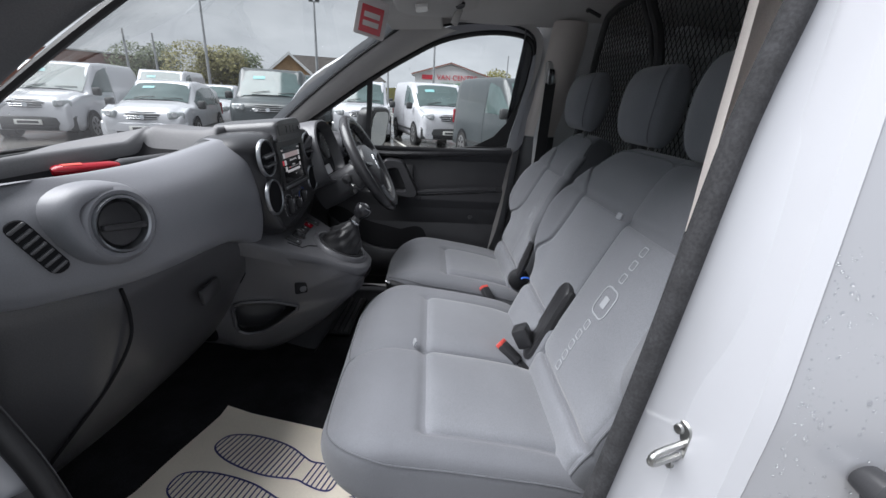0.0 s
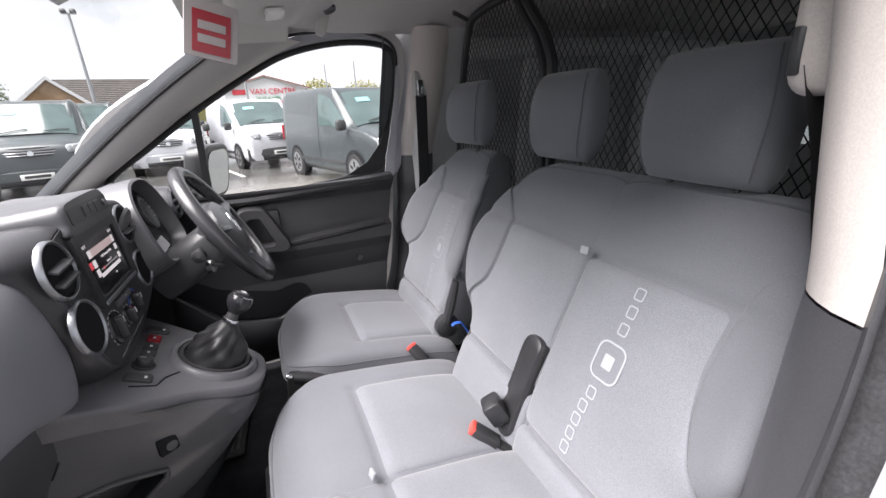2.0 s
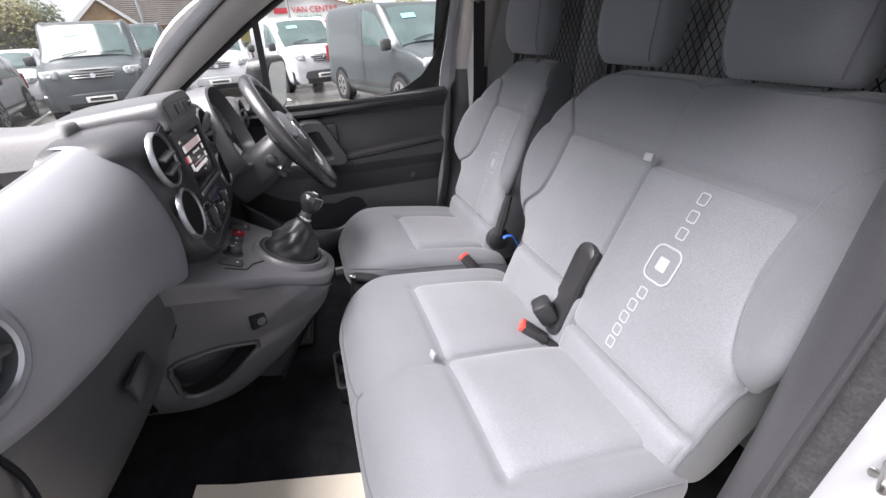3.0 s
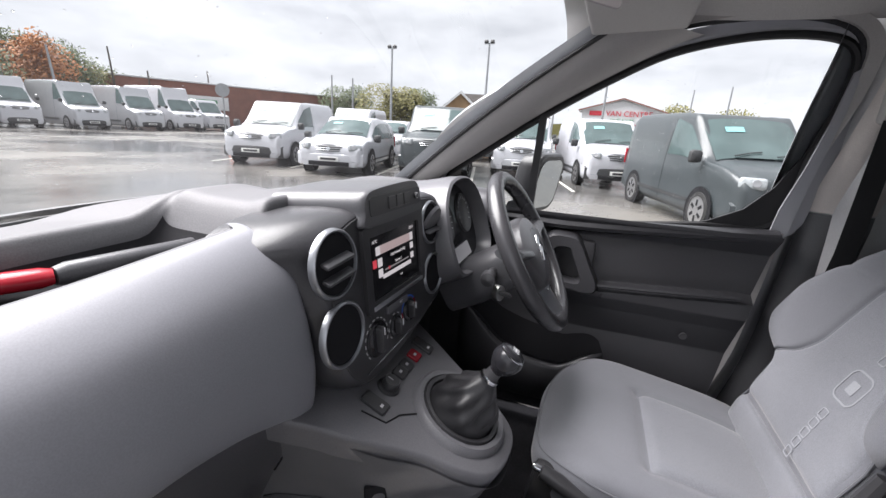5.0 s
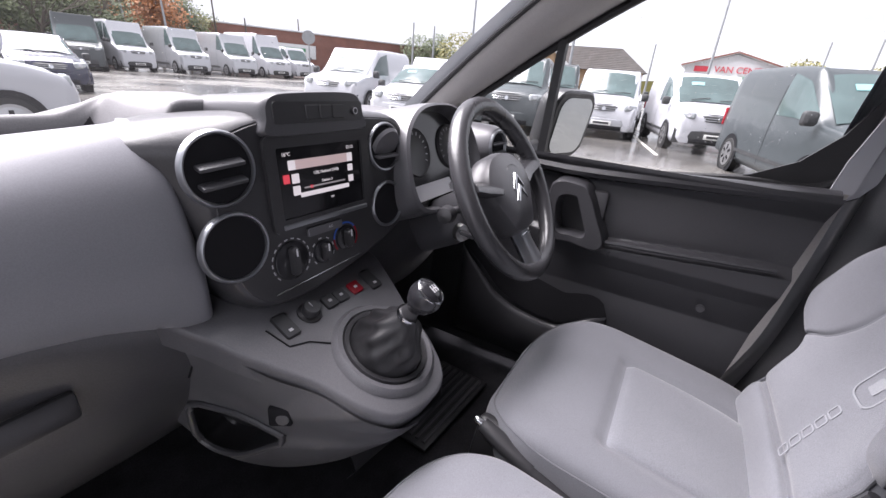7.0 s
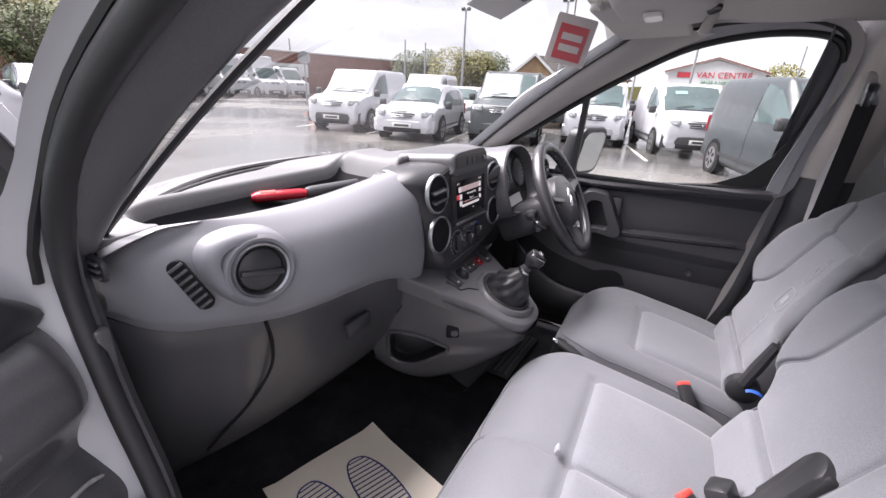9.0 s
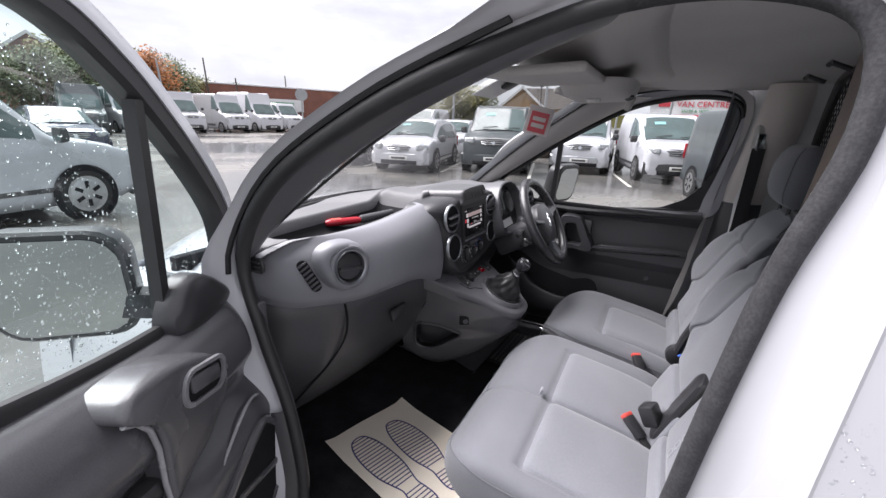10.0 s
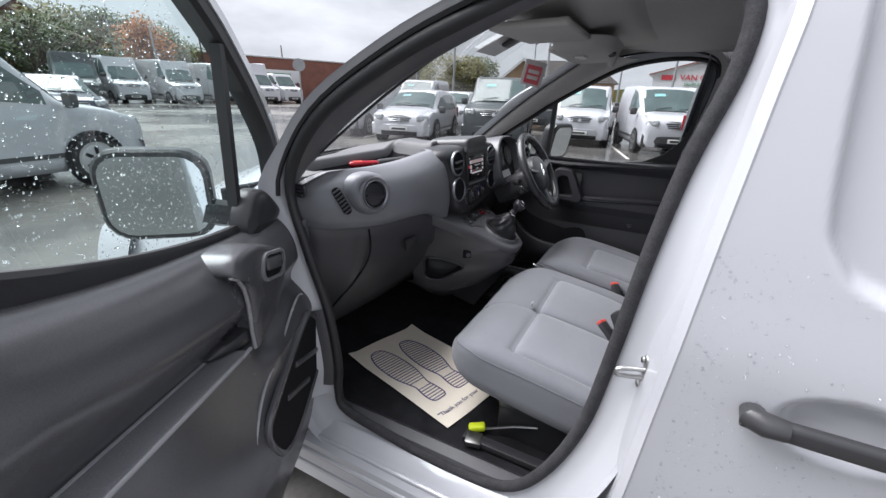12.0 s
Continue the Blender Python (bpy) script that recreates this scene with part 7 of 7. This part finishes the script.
# buildings
def gable_house(label, deg, dist, w, d, eave, ridge, turn, wall, sign=False):
    x, y = far(deg, dist)
    m = pose(x, y, 0, 0, 0, turn)
    h = thing("house" if not sign else "showroom", label, "building", (x, y, 0))
    prof = [(-w / 2, 0), (w / 2, 0), (w / 2, eave), (0, ridge), (-w / 2, eave)]
    part("wall", loft([[m @ Vector((u, a, b)) for a, b in prof] for u in (0, d)]), wall, h, "", 0)
    for s in (-1, 1):
        sl = loft([[m @ Vector((u, s * a, b)) for a, b in ((w / 2 + .3, eave - .14), (0, ridge + .06), (0, ridge + .20), (w / 2 + .34, eave + .02))] for u in (-.3, d + .3)])
        part("roof", sl, M["roof"] if not sign else M["render"], h, "tiled roof slope" if not sign else "", 0)
        part("barge_board", loft([[m @ Vector((u, s * a, b)) for a, b in ((w / 2 + .3, eave - (.25 if not sign else .06)), (0, ridge - (.05 if not sign else -.10)), (0, ridge + .22), (w / 2 + .36, eave + .04))] for u in (-.36, -.30)]), M["render"] if not sign else M["brick"], h, "", 0)
    return h, m


hs, hm = gable_house("buff brick house with a tiled gable roof", 17.4, 46, 4.9, 5, 2.55, 4.75, 17, M["brick_y"])
sg, sm = gable_house("white showroom with a red lettered gable sign", -2.4, 44, 7.0, 18, 3.62, 4.57, -2, M["render"], True)
gm = basis(sm @ Vector((-.05, 0, 3.40)), sm.to_3x3() @ Vector((0, -1, 0)), sm.to_3x3() @ Vector((-1, 0, 0)))
lettering("VAN CENTRE", .66, gm @ Matrix.Translation((.62, .0, .02)), M["sign_red"], "sign_letters", sg, .02)
part("name_bar", rbox(1.15, .42, .04, gm @ Matrix.Translation((-2.25, 0, .02)), .02), M["sign_red"], sg)
lettering("SALES & HIRE", .36, gm @ Matrix.Translation((.1, -.55, .02)), M["sign_grn"], "sign_letters", sg, .02)
part("phone_bar", rbox(3.2, .16, .03, gm @ Matrix.Translation((.1, -.95, .02)), .01), M["sign_red"], sg)
gable_house("brick house behind trees with a tiled roof", 70, 52, 8, 10, 4.2, 7.2, 60, M["brick"])
# the wide wing of the same house, its ridge across the view and one end hipped
x, y = far(11.5, 50)
hw2 = thing("house", "brick house wing with a dark hipped tile roof", "building", (x, y, 0))
h2 = pose(x, y, 0, 0, 0, 11.5)
part("wall", rbox(5.6, 9.6, 3.0, h2 @ Matrix.Translation((2.8, .2, 1.5)), .02), M["brick_y"], hw2, "buff brick wall")
roof2 = bmesh.new()
rv_ = [roof2.verts.new(h2 @ Vector(q)) for q in ((-.4, 5.2, 2.9), (6.0, 5.2, 2.9), (2.8, 5.0, 5.25), (-.4, -5.0, 2.9), (6.0, -5.0, 2.9), (2.8, -2.3, 5.25))]
for q in ((0, 2, 5, 3), (1, 4, 5, 2), (3, 5, 4), (0, 1, 2), (0, 3, 4, 1)):
    roof2.faces.new([rv_[k] for k in q])
part("roof", roof2, M["roof"], hw2, "dark tiled hipped roof", 0)
for k in range(14):
    z = 2.95 + 2.25 * k / 13
    f_ = (z - 2.9) / 2.35
    part("tile_course", rbox(.05, 10.2 - 2.9 * f_, .03, h2 @ Matrix.Translation((-.4 + 3.2 * f_ - .03, .1 + 1.25 * f_, z + .01)), .006), M["roof"], hw2)
x, y = far(52, 50)
wb = thing("brick_building", "long low red brick building with a flat roof", "building", (x, y, 0))
bw = pose(30, 38.5, 0, 0, 0, -25)
part("wall", rbox(28, 6, 4.1, bw @ Matrix.Translation((9, 4, 2.05)), .02), M["brick"], wb, "red brick wall")
part("coping", rbox(28.3, 6.3, .14, bw @ Matrix.Translation((9, 4, 4.16)), .02), M["render"], wb)
part("sign_board", rbox(4.4, .1, 1.3, bw @ Matrix.Translation((3.5, .93, 2.3)), .01), M["render"], wb, "white sign board")
part("sign_bar", rbox(2.6, .04, .34, bw @ Matrix.Translation((3.3, .86, 2.45)), .01), M["sign_grn"], wb)
part("shutter", rbox(3.0, .1, 2.4, bw @ Matrix.Translation((-5, .93, 1.2)), .01), M["silver"], wb)


def pole(name, label, deg, dist, h, r=.09, lamp=False, lean=0.0, material=None):
    x, y = far(deg, dist)
    p = thing(name, label, "pole", (x, y, 0))
    part("mast", tube([(x, y, 0), (x + lean * h * .5, y, h * .5), (x + lean * h, y, h)], [r, r * .85, r * .6], 8), material or M["pole"], p)
    if lamp:
        for dx in (-.16, .16):
            part("floodlight", rbox(.20, .20, .14, pose(x + lean * h, y + dx, h + .05, 0, 25, 0), .03), M["bumper"], p)
        part("crossbar", rbox(.05, .5, .05, pose(x + lean * h, y, h - .03), .01), M["pole"], p)


for deg, dist, h, lamp in ((26.2, 26, 5.4, True), (14.3, 24, 5.6, True), (31, 32, 4.2, False), (33.5, 32, 4.3, False), (-.2, 30, 6.6, False), (5.6, 34, 4.2, False), (-9.5, 40, 5.2, False), (-13, 36, 5.0, False)):
    pole("lamp_post" if lamp else "mast", "tall grey floodlight mast" if lamp else "slim grey steel mast", deg, dist, h, .08, lamp)
for deg, dist, h in ((55.5, 48, 6.2), (52.5, 48, 4.6), (47.0, 60, 6.0), (60, 40, 5), (63.5, 40, 5.2)):
    pole("utility_pole", "dark timber utility pole" if deg < 58 else "slim white flag pole", deg, dist, h, .10, False, -.05, M["timber"] if deg < 58 else M["pole"])
x, y = far(45.6, 28)
rs = thing("road_sign", "round road sign on a grey post", "road sign", (x, y, 0))
part("post", tube([(x, y, 0), (x, y, 2.9)], .045, 8), M["pole"], rs)
part("disc", lathe([(.36, 0), (.36, .02), (.0001, .021)], basis((x - .05, y - .04, 2.6), (0, 0, 1), (-.7, -.7, 0)), 24), M["pole"], rs)
cn = thing("traffic_cone", "orange and white traffic cone", "traffic cone", (13.2, 14.2, 0))
part("base", rbox(.4, .4, .05, pose(13.2, 14.2, .025), .01), M["cone"], cn)
part("body", lathe([(.15, .05), (.03, .75), (.0001, .76)], Matrix.Translation((13.2, 14.2, 0)), 16), M["cone"], cn)
part("band", lathe([(.108, .35), (.082, .5)], Matrix.Translation((13.2, 14.2, 0)), 16, None, False), M["render"], cn)


# trees
def tree(label, deg, dist, h, spread, leaf, n=1500, bare=False, seed=0):
    rnd = random.Random(seed)
    x, y = far(deg, dist)
    t = thing("tree", label, "tree", (x, y, 0), "trees behind the lot")
    tr = bmesh.new()
    tips = []

    def limb(p, d, ln, r, depth):
        pts, q = [p], p
        for k in range(3):
            d = (d + Vector((rnd.uniform(-.18, .18), rnd.uniform(-.18, .18), rnd.uniform(-.05, .12)))).normalized()
            q = q + d * ln / 3
            pts.append(q)
        tube(pts, [r, r * .85, r * .7, r * .55], 5 if depth else 7, False, tr)
        tips.extend(pts[1:] if depth > 0 else [])
        if depth < (4 if bare else 3):
            for k in range(rnd.randint(3, 4)):
                a = rnd.uniform(0, 6.28)
                nd = (d * .8 + Vector((math.cos(a), math.sin(a), rnd.uniform(.0, .6))) * .75).normalized()
                limb(pts[rnd.randint(1, 3)], nd, ln * rnd.uniform(.55, .75), r * .5, depth + 1)
    limb(Vector((x, y, 0)), Vector((0, 0, 1)), h * .42, h * .022, 0)
    part("trunk", tr, M["bark"], t, "grey brown trunk and limbs")
    if bare:
        return
    verts, faces = [], []
    cz = h * .60
    for i in range(n):
        if rnd.random() < .55:
            p = rnd.choice(tips) + Vector((rnd.gauss(0, 1), rnd.gauss(0, 1), rnd.gauss(0, .8))) * h * .05
        else:
            a, b = rnd.uniform(0, 6.28), rnd.uniform(-1, 1)
            rr = rnd.uniform(.35, 1) ** .5
            p = Vector((x + spread * rr * math.cos(a) * math.sqrt(1 - b * b) * rnd.uniform(.7, 1.1), y + spread * rr * math.sin(a) * math.sqrt(1 - b * b), cz + h * .40 * b * rr))
        s = h * rnd.uniform(.012, .030)
        e1 = Vector((rnd.gauss(0, 1), rnd.gauss(0, 1), rnd.gauss(0, 1))).normalized()
        e2 = e1.orthogonal().normalized()
        k = len(verts)
        verts += [p - e1 * s, p - e2 * s * .6, p + e1 * s, p + e2 * s * .6]
        faces.append((k, k + 1, k + 2, k + 3))
    me = bpy.data.meshes.new("crown")
    me.from_pydata(verts, [], faces)
    me.materials.append(leaf)
    ob = new("crown", me)
    ob.parent, ob.matrix_parent_inverse = t, BASES[t]


trees = [(60, 47, 6.4, 3.0, "leaf_g"), (64.5, 47, 6.8, 3.2, "leaf_g"), (68, 46, 6.8, 3.2, "leaf_y"), (57, 52, 5.2, 2.6, "leaf_g"), (61, 44, 6.0, 2.4, "leaf_o"), (63.5, 46, 5.6, 2.6, "leaf_o"), (58.5, 48, 5.0, 2.2, "leaf_y"), (66, 40, 5.2, 2.8, "leaf_g"), (69, 40, 5.4, 2.8, "leaf_g"), (72, 38, 5.0, 2.8, "leaf_g"), (76, 42, 6, 3.2, "leaf_g"), (81, 42, 6.4, 3.2, "leaf_y"), (87, 44, 6.0, 3.2, "leaf_g"),
         (53, 70, 5.6, 2.2, "leaf_g"), (33, 55, 5.4, 2.4, "leaf_g"), (30.5, 55, 5.6, 2.0, "leaf_g"), (27.5, 38, 4.6, 2.2, "leaf_y"), (24.5, 38, 4.4, 2.0, "leaf_y"), (23, 40, 4.6, 2.0, "leaf_g"), (-8.3, 46, 4.6, 1.8, "leaf_y"), (-14, 60, 5.2, 3.0, "leaf_y"), (36.5, 60, 4.6, 2.0, "leaf_g"), (40.5, 70, 4.6, 2, "leaf_y")]
for i, (deg, dist, h, sp, lf) in enumerate(trees):
    tree({"leaf_o": "autumn tree with orange leaves", "leaf_g": "dense green tree behind the lot", "leaf_y": "olive green tree behind the lot"}[lf], deg, dist, h, sp, M[lf], 5200, False, i)
tree("bare leafless tree behind the lot", 70.5, 36, 7.0, 2, M["leaf_g"], 0, True, 77)
tree("bare leafless tree behind the lot", 67, 38, 6.0, 2, M["leaf_g"], 0, True, 78)
hill = surface(lambda u, v: Vector((240 * math.cos(radians(-60 + 170 * u)), 240 * math.sin(radians(-60 + 170 * u)), v * (6.0 + 3.0 * math.sin(9 * u) + 2 * math.sin(23 * u)))), 90, 3)
tagged(finish("backdrop", hill, M["leaf_y"]), "far wooded ridge", "backdrop", kind="structure")


# ---- rain ----
def bead_mat():
    """Water beads on paint: clear, so that the paint shows through."""
    m = bpy.data.materials.new("water_beads")
    m.use_nodes = True
    n, l = m.node_tree.nodes, m.node_tree.links
    n.remove(n["Principled BSDF"])
    t, g, mx = n.new("ShaderNodeBsdfTransparent"), n.new("ShaderNodeBsdfGlossy"), n.new("ShaderNodeMixShader")
    g.inputs["Roughness"].default_value, mx.inputs[0].default_value = 0.03, 0.14
    t.inputs["Color"].default_value = (0.98, 0.985, 0.99, 1)
    l.new(t.outputs[0], mx.inputs[1])
    l.new(g.outputs[0], mx.inputs[2])
    l.new(mx.outputs[0], n["Material Output"].inputs["Surface"])
    return m


def drop_mat():
    m = bpy.data.materials.new("water_drops")
    m.use_nodes = True
    n, l = m.node_tree.nodes, m.node_tree.links
    n.remove(n["Principled BSDF"])
    g = n.new("ShaderNodeBsdfGlass")
    g.inputs["IOR"].default_value, g.inputs["Roughness"].default_value = 1.33, 0.02
    l.new(g.outputs[0], n["Material Output"].inputs["Surface"])
    return m


M["drops"], M["beads"] = drop_mat(), bead_mat()


def rain(label, spots, seed, look_="drops"):
    """Beads of water: spots are (place, outward normal, radius)."""
    rnd = random.Random(seed)
    verts, faces = [], []
    for p, nrm, r in spots:
        nrm = nrm.normalized()
        a = nrm.orthogonal().normalized()
        b = nrm.cross(a)
        k = len(verts)
        st = rnd.uniform(.8, 1.25)
        for rr, hh in ((1.0, 0.0), (.72, .38)):
            for j in range(7):
                t = 2 * math.pi * j / 7
                verts.append(p + (a * math.cos(t) * st + b * math.sin(t)) * r * rr + nrm * r * hh)
        verts.append(p + nrm * r * .55)
        for j in range(7):
            q = (j + 1) % 7
            faces.append((k + j, k + q, k + 7 + q, k + 7 + j))
            faces.append((k + 7 + j, k + 7 + q, k + 14))
        faces.append(tuple(k + 6 - j for j in range(7)))
    me = bpy.data.meshes.new("raindrops")
    me.from_pydata(verts, [], faces)
    me.polygons.foreach_set("use_smooth", [True] * len(me.polygons))
    me.materials.append(M[look_])
    ob = tagged(new("raindrops", me), label, "raindrops", kind="stuff")
    return ob


rnd = random.Random(5)
drops = []
nrm_d = DOOR.to_3x3() @ Vector((0, -1, 0))
while len(drops) < 5200:
    a, z = rnd.uniform(.02, 1.0), rnd.uniform(1.10, 1.62)
    if z < pbelt(a) + .01 or z > lerp([(-.04, 1.10), (.0, 1.19), (.05, 1.29), (.12, 1.41), (.21, 1.52), (.33, 1.60), (1.0, 1.62)], a) or rnd.random() > (.35 + .65 * (1.62 - z) / .5):
        continue
    nn_ = -.004 - .028 * max(0, (z - 1.15)) / .5
    drops.append((on_door(a, nn_ - .002, z), nrm_d, .0006 + .0019 * rnd.random() ** 4))
rain("raindrops beading on the open door window", drops, 1)
drops = []
while len(drops) < 1300:
    y, z = rnd.uniform(-.42, .55), rnd.uniform(1.09, 1.60)
    if z > lerp([(-.44, 1.5), (-.40, 1.58), (-.03, 1.57), (.285, 1.395), (.585, 1.18)], y):
        continue
    if rnd.random() > .25 + .75 * (1.6 - z) / .5:
        continue
    drops.append((Vector((.806 - .02 * max(0, z - 1.15) / .45, y, z)), Vector((1, 0, .05)), .0004 + .0010 * rnd.random() ** 3))
rain("raindrops on the driver window", drops, 2)
drops = []
for _ in range(700):
    u, v = rnd.uniform(.04, .96), rnd.uniform(.03, .97)
    drops.append((ws(u, v) + Vector((0, .002, .003)), Vector((0, .5, .86)), .0005 + .0011 * rnd.random() ** 3))
rain("raindrops speckling the windscreen glass", drops, 3)
drops = []
for _ in range(1900):
    y, z = -.385 - .50 * rnd.random() ** 1.8, .42 + .80 * rnd.random() ** 1.3
    r = ((y + .615) / .11) ** 2 + ((z - .955) / .065) ** 2
    if r < 1 or z > lerp([(-.90, 1.10), (-.64, 1.13), (-.50, 1.22)], y):
        continue
    drops.append((Vector((skin_x(z) - .0002, y, z)), Vector((-1, 0, 0)), .0008 + .0026 * rnd.random() ** 4))
rain("raindrops clinging to the white side panel", drops, 4, "beads")
